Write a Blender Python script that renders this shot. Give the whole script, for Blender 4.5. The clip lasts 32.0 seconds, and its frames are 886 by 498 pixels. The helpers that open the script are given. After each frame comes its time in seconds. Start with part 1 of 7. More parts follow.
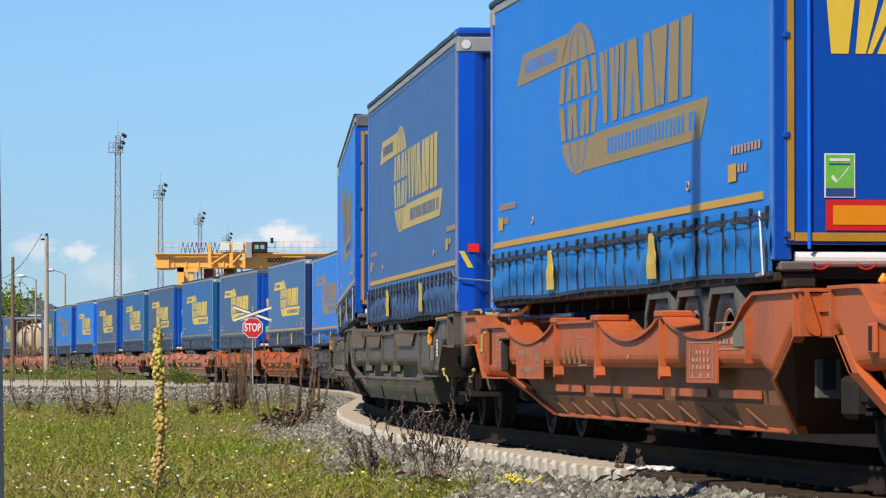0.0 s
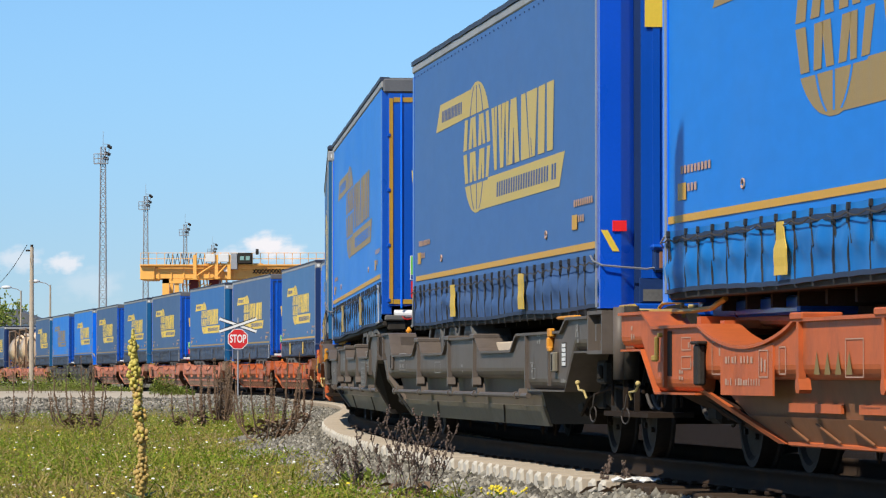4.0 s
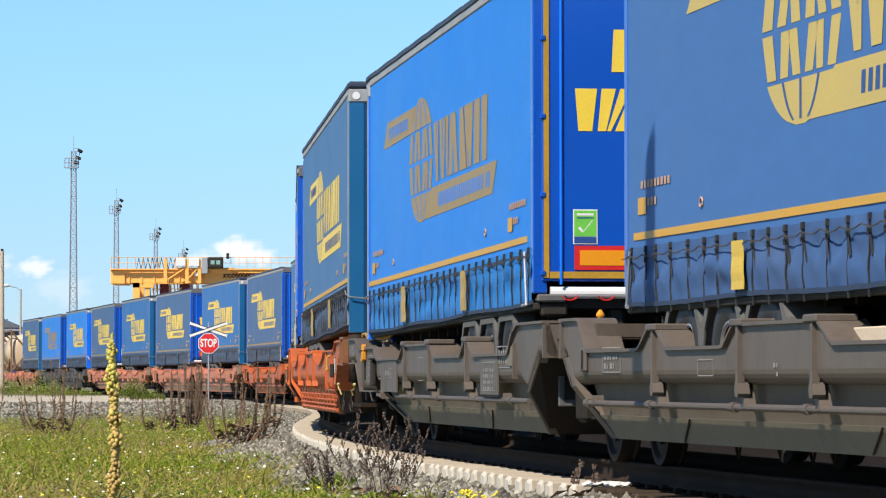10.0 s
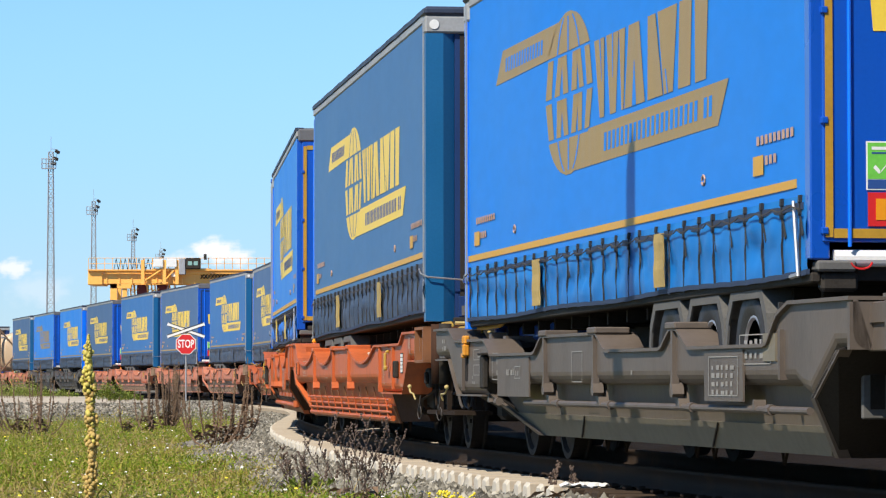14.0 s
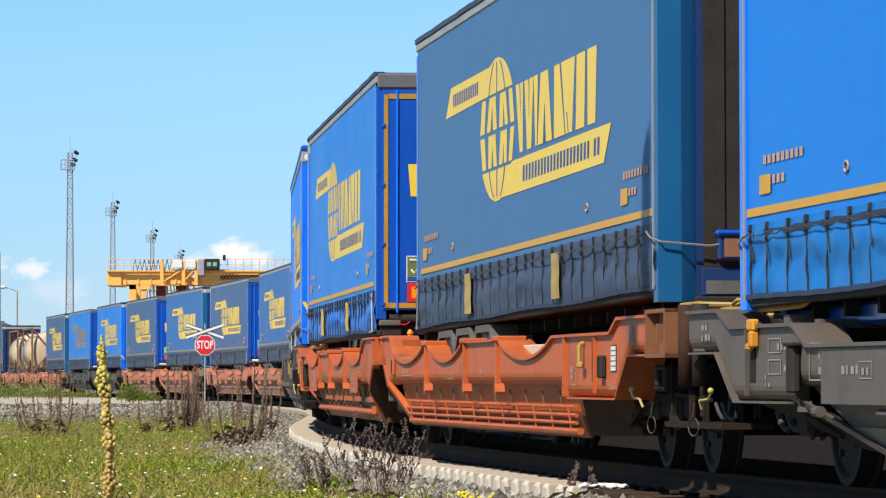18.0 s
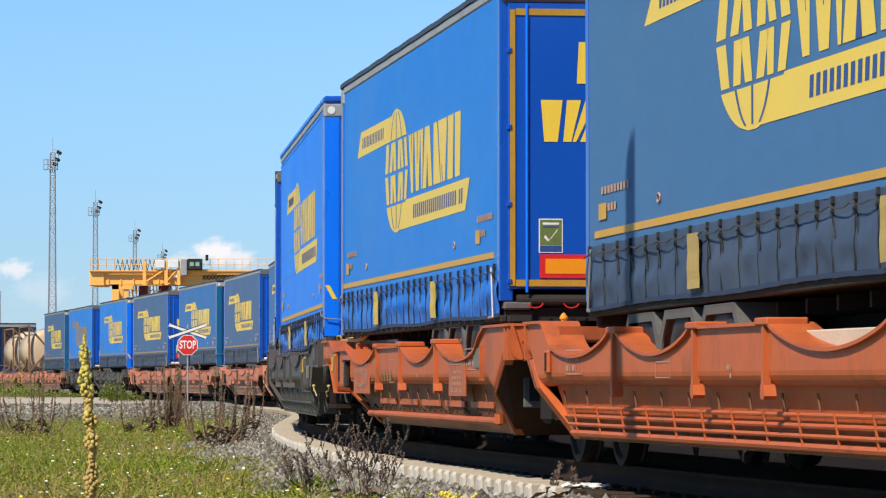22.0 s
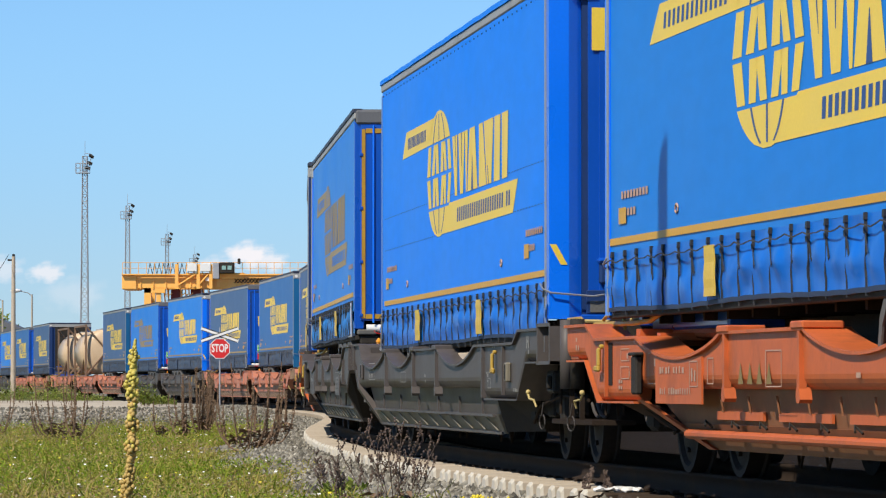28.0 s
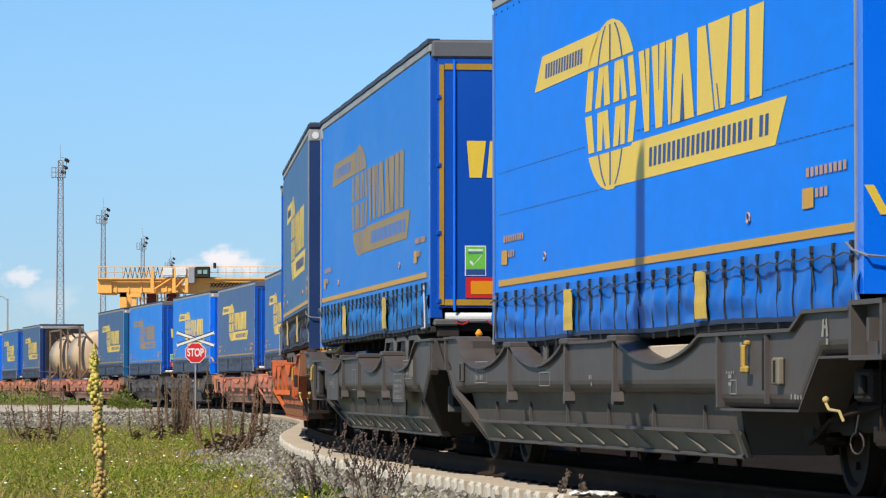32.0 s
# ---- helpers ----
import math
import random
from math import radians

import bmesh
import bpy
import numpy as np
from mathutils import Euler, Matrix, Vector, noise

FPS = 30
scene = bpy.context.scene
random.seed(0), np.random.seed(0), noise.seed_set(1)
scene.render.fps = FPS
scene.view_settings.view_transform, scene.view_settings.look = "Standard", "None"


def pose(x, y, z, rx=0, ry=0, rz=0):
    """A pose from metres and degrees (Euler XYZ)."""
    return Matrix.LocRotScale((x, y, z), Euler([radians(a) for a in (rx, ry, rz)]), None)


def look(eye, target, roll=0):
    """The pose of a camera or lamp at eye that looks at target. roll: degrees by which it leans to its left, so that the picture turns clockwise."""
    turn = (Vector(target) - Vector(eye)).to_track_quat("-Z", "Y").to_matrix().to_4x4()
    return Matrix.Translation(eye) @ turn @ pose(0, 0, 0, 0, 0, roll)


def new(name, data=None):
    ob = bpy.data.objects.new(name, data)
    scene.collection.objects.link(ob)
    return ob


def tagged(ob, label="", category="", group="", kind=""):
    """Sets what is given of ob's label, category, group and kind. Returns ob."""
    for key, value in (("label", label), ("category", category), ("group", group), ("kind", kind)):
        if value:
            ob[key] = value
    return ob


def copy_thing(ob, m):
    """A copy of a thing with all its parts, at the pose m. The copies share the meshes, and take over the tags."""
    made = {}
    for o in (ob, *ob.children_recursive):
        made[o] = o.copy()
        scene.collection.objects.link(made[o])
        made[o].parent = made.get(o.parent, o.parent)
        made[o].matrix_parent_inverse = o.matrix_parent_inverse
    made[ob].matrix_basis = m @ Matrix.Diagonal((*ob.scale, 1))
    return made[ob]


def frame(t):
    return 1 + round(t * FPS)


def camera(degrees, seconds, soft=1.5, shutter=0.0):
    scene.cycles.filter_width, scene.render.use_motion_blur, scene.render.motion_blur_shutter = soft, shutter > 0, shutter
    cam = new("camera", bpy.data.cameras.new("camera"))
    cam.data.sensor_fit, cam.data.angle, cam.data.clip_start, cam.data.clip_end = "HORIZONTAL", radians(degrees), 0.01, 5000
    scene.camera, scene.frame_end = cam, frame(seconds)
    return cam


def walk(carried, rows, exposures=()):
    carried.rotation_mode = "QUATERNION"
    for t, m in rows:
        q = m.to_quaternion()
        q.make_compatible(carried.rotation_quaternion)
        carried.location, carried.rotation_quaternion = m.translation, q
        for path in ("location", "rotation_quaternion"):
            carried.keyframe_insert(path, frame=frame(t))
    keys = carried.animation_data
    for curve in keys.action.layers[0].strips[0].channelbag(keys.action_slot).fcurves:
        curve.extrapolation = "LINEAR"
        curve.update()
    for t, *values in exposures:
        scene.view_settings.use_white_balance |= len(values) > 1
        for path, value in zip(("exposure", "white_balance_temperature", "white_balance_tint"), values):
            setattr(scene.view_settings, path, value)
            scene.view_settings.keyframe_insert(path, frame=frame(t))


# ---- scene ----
cam = camera(12.03, 32.0, soft=1.2)
FOCAL, HORIZON, EYE_Z = 7440.0, 672.5, 0.70


def aim(dx, dy):
    """Pose of the panned camera: shifts of the view from its rest direction, to the left and up."""
    return pose(0, 0, EYE_Z, 90 + math.degrees(math.atan((HORIZON + dy - 441) / FOCAL)), 0, math.degrees(dx / FOCAL))


walk(cam, [
    (0, aim(110.2, -29.1)), (0.5, aim(105.7, -13.8)), (1, aim(99.5, -9.2)), (1.5, aim(94.9, -9.2)),
    (2, aim(90.3, -9.2)), (2.5, aim(87.3, -7.7)), (3, aim(84.2, -7.7)), (3.5, aim(84.2, -9.2)),
    (5.5, aim(81.1, -7.7)), (6, aim(76.5, -6.2)), (6.5, aim(70.4, -6.1)), (7, aim(64.3, -6.1)),
    (7.5, aim(59.7, -4.6)), (8, aim(53.6, -4.6)), (8.5, aim(47.4, -3.1)), (9, aim(42.9, -3.1)),
    (9.5, aim(38.3, -3.1)), (10, aim(32.2, -1.5)), (10.5, aim(29.1, -1.5)), (11, aim(24.5, -1.5)),
    (11.5, aim(18.4, -1.5)), (12, aim(12.2, -1.5)), (12.5, aim(6.1, 0)), (13, aim(0, 0)),
    (13.5, aim(-4.6, 0)), (14, aim(-7.6, 0)), (14.5, aim(-3.1, -1.5)), (16.5, aim(32.2, 1.5)),
    (17, aim(32.1, 1.5)), (17.5, aim(30.6, 1.6)), (18, aim(26, 1.6)), (18.5, aim(21.4, 1.6)),
    (19, aim(15.3, 3.1)), (19.5, aim(9.2, 3.1)), (20, aim(4.6, 4.6)), (20.5, aim(1.5, 4.6)),
    (21, aim(-1.6, 4.6)), (21.5, aim(-4.6, 3.1)), (22, aim(-4.6, 1.5)), (22.5, aim(0, 0)),
    (23, aim(10.7, 1.5)), (23.5, aim(22.9, 1.5)), (24, aim(35.2, 3)), (24.5, aim(38.3, 3)),
    (25, aim(32.2, 3)), (25.5, aim(27.6, 3.1)), (27.5, aim(58.2, 6.2)), (28, aim(52.1, 7.7)),
    (28.5, aim(42.9, 9.2)), (29, aim(35.2, 9.2)), (29.5, aim(27.6, 10.7)), (30, aim(23, 12.2)),
    (30.5, aim(16.8, 12.2)), (31, aim(9.2, 13.8)), (31.5, aim(1.5, 13.8)), (32, aim(9.2, 15.3)),
], [(0, 0.02), (3.5, 0.06), (7, 0.26), (9, 0.34), (13, 0.32), (17, 0.28), (20, 0.18), (25, 0.10), (32, 0.08)])

# ---- the line of the track: heading in degrees left of +y, by arc length away from the camera ----
KNOT = np.array([-40, -15, 0, 15, 30, 50, 75, 100, 130, 165, 210, 260, 340.0])
TURN = np.array([12.92, 9.43, 7.83, 5.19, 3.10, 1.11, 2.45, 7.14, 9.96, 9.74, 10.09, 9.87, 9.55])
ARC = np.linspace(-160, 700, 3441)


def line_of_track():
    m = np.gradient(TURN, KNOT)
    s = np.clip(ARC, -40, 340)
    i = np.clip(np.searchsorted(KNOT, s) - 1, 0, len(KNOT) - 2)
    h = KNOT[i + 1] - KNOT[i]
    u = (s - KNOT[i]) / h
    turn = ((2 * u**3 - 3 * u**2 + 1) * TURN[i] + (u**3 - 2 * u**2 + u) * h * m[i]
            + (-2 * u**3 + 3 * u**2) * TURN[i + 1] + (u**3 - u**2) * h * m[i + 1])
    th = np.pi / 2 + np.radians(turn)
    step = ARC[1] - ARC[0]
    x = np.concatenate([[0], np.cumsum((np.cos(th[1:]) + np.cos(th[:-1])) / 2 * step)])
    y = np.concatenate([[0], np.cumsum((np.sin(th[1:]) + np.sin(th[:-1])) / 2 * step)])
    return x - np.interp(0, ARC, x) + 1.243, y - np.interp(0, ARC, y) + 42.214, th


LX, LY, LTH = line_of_track()


def on_line(s, q=0.0):
    """The point at arc length s, q metres to the left of the track's centre (the camera's side)."""
    x, y, th = np.interp(s, ARC, LX), np.interp(s, ARC, LY), np.interp(s, ARC, LTH)
    return x - np.sin(th) * q, y + np.cos(th) * q, th


def gone(t):
    """Arc length of the leading end of the first trailer at t seconds."""
    return ((8.22326653e-05 * t - 1.05298586e-02) * t - 2.5261165) * t - 12.7441


TRAILER, GAP_REAR, GAP_FRONT = 13.62, 4.30, 2.75
HALF = TRAILER + (GAP_REAR + GAP_FRONT) / 2


def lead(k):
    """Offset of trailer k's leading end behind the first trailer's; the tank wagon takes one place more."""
    s = (k // 2) * 2 * HALF + (HALF if k >= 17 else 0)
    return s + (TRAILER + GAP_FRONT if k % 2 else 0)


def chord(s0, s1, z=0.0):
    """Pose of a rigid body that spans the track from s0 to s1: x away along the track, y to the camera's side."""
    ax, ay, _ = on_line(s0)
    bx, by, _ = on_line(s1)
    return pose((ax + bx) / 2, (ay + by) / 2, z, 0, 0, math.degrees(math.atan2(by - ay, bx - ax)))


# ---- light ----
SUN_AZ, SUN_EL = 231.0, 47.0  # degrees counter-clockwise from +x, and above the horizon


def light():
    w = bpy.data.worlds.new("sky")
    scene.world = w
    w.use_nodes = True
    nt = w.node_tree
    bg = nt.nodes["Background"]
    sky = nt.nodes.new("ShaderNodeTexSky")
    sky.sky_type, sky.sun_disc = "NISHITA", False
    sky.sun_elevation = radians(SUN_EL)
    sky.sun_rotation = radians(90 - SUN_AZ)
    sky.air_density, sky.dust_density, sky.ozone_density, sky.altitude = 0.85, 0.05, 4.0, 1500
    bg.inputs["Strength"].default_value = 0.099
    # two or three small fair-weather clouds low over the horizon
    co = nt.nodes.new("ShaderNodeTexCoord")
    total = None
    for az, el, r, a in ((3.05, 1.74, 0.40, 1.0), (2.75, 1.66, 0.3, 0.8), (5.78, 1.50, 0.30, 0.75), (6.4, 1.55, 0.38, 0.5), (5.4, 1.2, 0.5, 0.25), (3.5, 1.60, 0.3, 0.5)):
        d = Vector((-math.sin(radians(az)) * math.cos(radians(el)), math.cos(radians(az)) * math.cos(radians(el)), math.sin(radians(el))))
        sub = nt.nodes.new("ShaderNodeVectorMath")
        sub.operation = "SUBTRACT"
        sub.inputs[1].default_value = d
        nt.links.new(co.outputs["Generated"], sub.inputs[0])
        sc = nt.nodes.new("ShaderNodeVectorMath")
        sc.operation = "MULTIPLY"
        sc.inputs[1].default_value = (1 / radians(r), 1 / radians(r), 1.7 / radians(r))
        nt.links.new(sub.outputs[0], sc.inputs[0])
        ln = nt.nodes.new("ShaderNodeVectorMath")
        ln.operation = "LENGTH"
        nt.links.new(sc.outputs[0], ln.inputs[0])
        no = nt.nodes.new("ShaderNodeTexNoise")
        no.inputs["Scale"].default_value = 1.6
        no.inputs["Detail"].default_value = 5
        nt.links.new(sc.outputs[0], no.inputs["Vector"])
        ad = nt.nodes.new("ShaderNodeMath")
        ad.operation = "MULTIPLY_ADD"
        ad.inputs[1].default_value = 1.5
        nt.links.new(no.outputs["Fac"], ad.inputs[0])
        nt.links.new(ln.outputs["Value"], ad.inputs[2])
        mr = nt.nodes.new("ShaderNodeMapRange")
        mr.interpolation_type = "SMOOTHSTEP"
        mr.inputs["From Min"].default_value = 1.75
        mr.inputs["From Max"].default_value = 1.05
        mr.inputs["To Max"].default_value = a
        nt.links.new(ad.outputs[0], mr.inputs["Value"])
        if total is None:
            total = mr.outputs[0]
        else:
            mx = nt.nodes.new("ShaderNodeMath")
            mx.operation = "MAXIMUM"
            nt.links.new(total, mx.inputs[0])
            nt.links.new(mr.outputs[0], mx.inputs[1])
            total = mx.outputs[0]
    mix = nt.nodes.new("ShaderNodeMix")
    mix.data_type = "RGBA"
    nt.links.new(total, mix.inputs["Factor"])
    tint = nt.nodes.new("ShaderNodeMix")
    tint.data_type, tint.blend_type = "RGBA", "MULTIPLY"
    tint.inputs["Factor"].default_value = 1.0
    tint.inputs["B"].default_value = (0.795, 0.985, 1.13, 1)
    nt.links.new(sky.outputs[0], tint.inputs["A"])
    # paler and dimmer towards the hazy horizon
    sep = nt.nodes.new("ShaderNodeSeparateXYZ")
    nt.links.new(co.outputs["Generated"], sep.inputs[0])
    el = nt.nodes.new("ShaderNodeMapRange")
    el.interpolation_type = "SMOOTHSTEP"
    el.inputs["From Min"].default_value, el.inputs["From Max"].default_value = 0.0, 0.10
    nt.links.new(sep.outputs["Z"], el.inputs["Value"])
    haze = nt.nodes.new("ShaderNodeMix")
    haze.data_type = "RGBA"
    haze.inputs["A"].default_value, haze.inputs["B"].default_value = (0.80, 0.765, 0.83, 1), (1.10, 1.13, 1.10, 1)
    nt.links.new(el.outputs[0], haze.inputs["Factor"])
    veil = nt.nodes.new("ShaderNodeMix")
    veil.data_type, veil.blend_type = "RGBA", "MULTIPLY"
    veil.inputs["Factor"].default_value = 1.0
    nt.links.new(tint.outputs["Result"], veil.inputs["A"]), nt.links.new(haze.outputs["Result"], veil.inputs["B"])
    nt.links.new(veil.outputs["Result"], mix.inputs["A"])
    mix.inputs["B"].default_value = (8.9, 8.7, 9.0, 1)
    nt.links.new(mix.outputs["Result"], bg.inputs["Color"])
    sun = new("sun", bpy.data.lights.new("sun", "SUN"))
    sun.data.energy, sun.data.angle, sun.data.color = 4.7, radians(0.42), (1.0, 0.92, 0.79)
    a, e = radians(SUN_AZ), radians(SUN_EL)
    sun.matrix_basis = look((math.cos(a) * math.cos(e) * 50, math.sin(a) * math.cos(e) * 50, math.sin(e) * 50), (0, 0, 0))


light()

# ---- materials ----
MATS = {}


def mat(name, color, rough=0.5, metal=0.0, var=0.12, scale=3.0, fine=40.0, bump=0.15, bump_scale=60.0, coat=0.0, spec=0.5,
        stain=None, stain_scale=1.0, stain_amount=0.5, rnd=0.0, stretch=(1, 1, 1), glow=0.0):
    if name in MATS:
        return MATS[name]
    m = bpy.data.materials.new(name)
    m.use_nodes = True
    nt = m.node_tree
    b = nt.nodes["Principled BSDF"]
    L = nt.links.new

    def node(kind, **kw):
        n = nt.nodes.new("ShaderNode" + kind)
        for k, v in kw.items():
            n.inputs[k].default_value = v
        return n
    co = node("TexCoord")
    mp = node("Mapping")
    mp.inputs["Scale"].default_value = stretch
    L(co.outputs["Object"], mp.inputs["Vector"])
    n1, n2 = node("TexNoise", Scale=scale, Detail=4.0), node("TexNoise", Scale=fine, Detail=3.0)
    L(mp.outputs[0], n1.inputs["Vector"]), L(mp.outputs[0], n2.inputs["Vector"])
    add = node("Math")
    add.operation = "ADD"
    L(n1.outputs["Fac"], add.inputs[0]), L(n2.outputs["Fac"], add.inputs[1])
    val = add.outputs[0]
    if rnd:
        oi = node("ObjectInfo")
        ma = node("Math")
        ma.operation = "MULTIPLY_ADD"
        ma.inputs[1].default_value = rnd
        L(oi.outputs["Random"], ma.inputs[0]), L(val, ma.inputs[2])
        val = ma.outputs[0]
    mr = node("MapRange")
    mr.inputs["From Min"].default_value, mr.inputs["From Max"].default_value = 0.6, 1.4 + rnd
    mr.inputs["To Min"].default_value, mr.inputs["To Max"].default_value = 1 - var, 1 + var
    L(val, mr.inputs["Value"])
    hsv = node("HueSaturation", Color=(*color, 1))
    L(mr.outputs[0], hsv.inputs["Value"])
    out = hsv.outputs[0]
    if stain:
        n3 = node("TexNoise", Scale=stain_scale, Detail=6.0, Roughness=0.65)
        L(mp.outputs[0], n3.inputs["Vector"])
        m3 = node("MapRange")
        m3.inputs["From Min"].default_value, m3.inputs["From Max"].default_value = 0.52, 0.72
        m3.inputs["To Max"].default_value = stain_amount
        L(n3.outputs["Fac"], m3.inputs["Value"])
        mx = node("Mix")
        mx.data_type = "RGBA"
        L(m3.outputs[0], mx.inputs["Factor"]), L(out, mx.inputs["A"])
        mx.inputs["B"].default_value = (*stain, 1)
        out = mx.outputs["Result"]
    L(out, b.inputs["Base Color"])
    b.inputs["Metallic"].default_value = metal
    b.inputs["Specular IOR Level"].default_value = spec
    r = node("MapRange")
    r.inputs["To Min"].default_value, r.inputs["To Max"].default_value = max(rough - 0.1, 0.02), min(rough + 0.1, 1)
    L(n1.outputs["Fac"], r.inputs["Value"]), L(r.outputs[0], b.inputs["Roughness"])
    if coat:
        b.inputs["Coat Weight"].default_value, b.inputs["Coat Roughness"].default_value = coat, 0.15
    if bump:
        n4 = node("TexNoise", Scale=bump_scale, Detail=2.0)
        L(mp.outputs[0], n4.inputs["Vector"])
        bp = node("Bump", Strength=bump, Distance=0.01)
        L(n4.outputs["Fac"], bp.inputs["Height"]), L(bp.outputs[0], b.inputs["Normal"])
    if glow:
        L(out, b.inputs["Emission Color"])
        b.inputs["Emission Strength"].default_value = glow
    MATS[name] = m
    return m


def curtain_mat(name, color, rough, dirt, spec=0.16, sheen=0.0):
    m = mat(name, color, rough, var=0.07, scale=0.7, fine=6.0, bump=0.28, bump_scale=1.4, stain=dirt, stain_scale=0.9,
               stain_amount=0.22, stretch=(0.5, 1, 1.2), spec=spec)
    m.node_tree.nodes["Principled BSDF"].inputs["Sheen Weight"].default_value = sheen
    m.node_tree.nodes["Principled BSDF"].inputs["Sheen Tint"].default_value = (0.9, 0.9, 1.0, 1)
    return m


BLUE_VIVID = curtain_mat("vivid_blue_tarpaulin", (0.003, 0.218, 0.92), 0.36, (0.004, 0.205, 0.80), 0.03)
BLUE_BRIGHT = curtain_mat("bright_blue_tarpaulin", (0.012, 0.208, 0.72), 0.38, (0.022, 0.205, 0.62), 0.06)
BLUE_MID = curtain_mat("mid_blue_tarpaulin", (0.022, 0.110, 0.40), 0.48, (0.06, 0.12, 0.28))
BLUE_GREY = curtain_mat("faded_grey_blue_tarpaulin", (0.056, 0.165, 0.350), 0.5, (0.10, 0.172, 0.28), 0.06, 0.03)
BLUE_DUSTY = curtain_mat("dusty_blue_grey_tarpaulin", (0.052, 0.153, 0.390), 0.5, (0.095, 0.162, 0.31), 0.06, 0.03)
# cloth of the far trailers: distance haze is mixed into the blue and grey
BLUE_HAZE = curtain_mat("hazed_blue_tarpaulin", (0.030, 0.146, 0.385), 0.5, (0.065, 0.152, 0.31), 0.06, 0.04)
GREY_HAZE = curtain_mat("hazed_grey_tarpaulin", (0.055, 0.125, 0.26), 0.5, (0.10, 0.14, 0.21), 0.06, 0.04)
SKIRT_GREY = curtain_mat("dusty_blue_tarpaulin", (0.058, 0.086, 0.145), 0.55, (0.13, 0.13, 0.14))
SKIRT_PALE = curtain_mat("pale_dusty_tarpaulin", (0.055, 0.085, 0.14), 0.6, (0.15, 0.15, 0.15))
SKIRT_DUSTY = curtain_mat("grimy_blue_grey_tarpaulin", (0.060, 0.120, 0.27), 0.55, (0.14, 0.14, 0.15), 0.08)
# darker copies of the bright and vivid cloth; the hem's shading is in them
SKIRT_BRIGHT = curtain_mat("shaded_blue_tarpaulin", (0.010, 0.175, 0.53), 0.38, (0.04, 0.13, 0.40), 0.08)
SKIRT_VIVID = curtain_mat("shaded_deep_blue_tarpaulin", (0.004, 0.148, 0.62), 0.34, (0.006, 0.11, 0.50), 0.12)
BLUE_LIGHT = curtain_mat("clean_blue_tarpaulin", (0.010, 0.205, 0.70), 0.38, (0.015, 0.202, 0.60), 0.06)
PAINT_BLUE = mat("blue_door_paint", (0.004, 0.080, 0.46), 0.3, var=0.06, scale=1.0, bump=0.03, coat=0.3)
PAINT_VIVID = mat("vivid_blue_post_paint", (0.002, 0.180, 0.95), 0.3, var=0.05, scale=1.0, bump=0.03, coat=0.3)
PAINT_ROYAL = mat("royal_blue_post_paint", (0.003, 0.090, 0.64), 0.3, var=0.06, scale=1.0, bump=0.03, coat=0.3)
PAINT_NAVY = mat("dull_navy_post_paint", (0.008, 0.034, 0.13), 0.5, var=0.1, scale=1.0, bump=0.05)
PAINT_TEAL = mat("faded_teal_blue_paint", (0.008, 0.115, 0.28), 0.4, var=0.1, scale=1.0, bump=0.05)
YELLOW = mat("logo_yellow", (0.86, 0.60, 0.060), 0.45, var=0.06, scale=1.5, bump=0.05)
DULLYELLOW = mat("dull_dusty_yellow_logo", (0.58, 0.43, 0.11), 0.5, var=0.1, scale=1.5, bump=0.05)
OCHRE = mat("faded_ochre_logo", (0.34, 0.22, 0.06), 0.45, var=0.12, scale=2.0, stretch=(4, 1, 0.6), bump=0.05)
STRIPE = mat("amber_stripe", (0.62, 0.33, 0.02), 0.45, var=0.08, bump=0.05)
TRIM = mat("dull_amber_trim", (0.46, 0.26, 0.025), 0.45, var=0.15, scale=4, bump=0.05, stain=(0.2, 0.1, 0.03))
LETTER = mat("dark_blue_print", (0.02, 0.07, 0.25), 0.5, var=0.05, bump=0)
# paler orange for far wagons, their distance haze put into the paint
ORANGE_PALE = mat("hazed_pale_orange_paint", (0.52, 0.19, 0.11), 0.65, var=0.2, scale=0.8, fine=8, bump=0.1, stain=(0.16, 0.09, 0.07), stain_amount=0.6)
ORANGE = mat("oxide_orange_wagon_paint", (0.525, 0.120, 0.034), 0.5, stretch=(1.0, 1, 0.7), spec=0.3, var=0.10, scale=1.4, fine=11, bump=0.06, bump_scale=25,
             stain=(0.13, 0.05, 0.03), stain_scale=1.6, stain_amount=0.55)
GREYPAINT = mat("dark_grey_wagon_paint", (0.122, 0.098, 0.080), 0.5, var=0.12, stretch=(1.0, 1, 0.7), spec=0.3, scale=1.4, fine=16, bump=0.12, bump_scale=25,
                stain=(0.055, 0.04, 0.03), stain_scale=1.6, stain_amount=0.5)
CHARCOAL = mat("charcoal_wagon_paint", (0.088, 0.075, 0.069), 0.5, var=0.12, stretch=(1.0, 1, 0.7), spec=0.3, scale=1.4, fine=14, bump=0.10, bump_scale=25,
               stain=(0.045, 0.035, 0.03), stain_scale=1.6, stain_amount=0.5)
GREYS = (GREYPAINT, CHARCOAL)
BLACK = mat("black_rubber", (0.026, 0.026, 0.027), 0.6, var=0.25, bump=0.2)
DARK = mat("dark_chassis_paint", (0.036, 0.031, 0.026), 0.7, spec=0.15, var=0.3, scale=4, bump=0.2, stain=(0.06, 0.045, 0.03), stain_amount=0.5)
# dark brown with shade in the colour, for orange wagons' end plates and columns
SHADEBROWN = mat("shaded_brown_steel", (0.055, 0.028, 0.018), 0.8, spec=0.1, var=0.25, bump=0.2, stain=(0.10, 0.045, 0.025), stain_amount=0.5)
HOSE = mat("dusty_rubber_hose", (0.06, 0.05, 0.042), 0.7, var=0.2, bump=0)
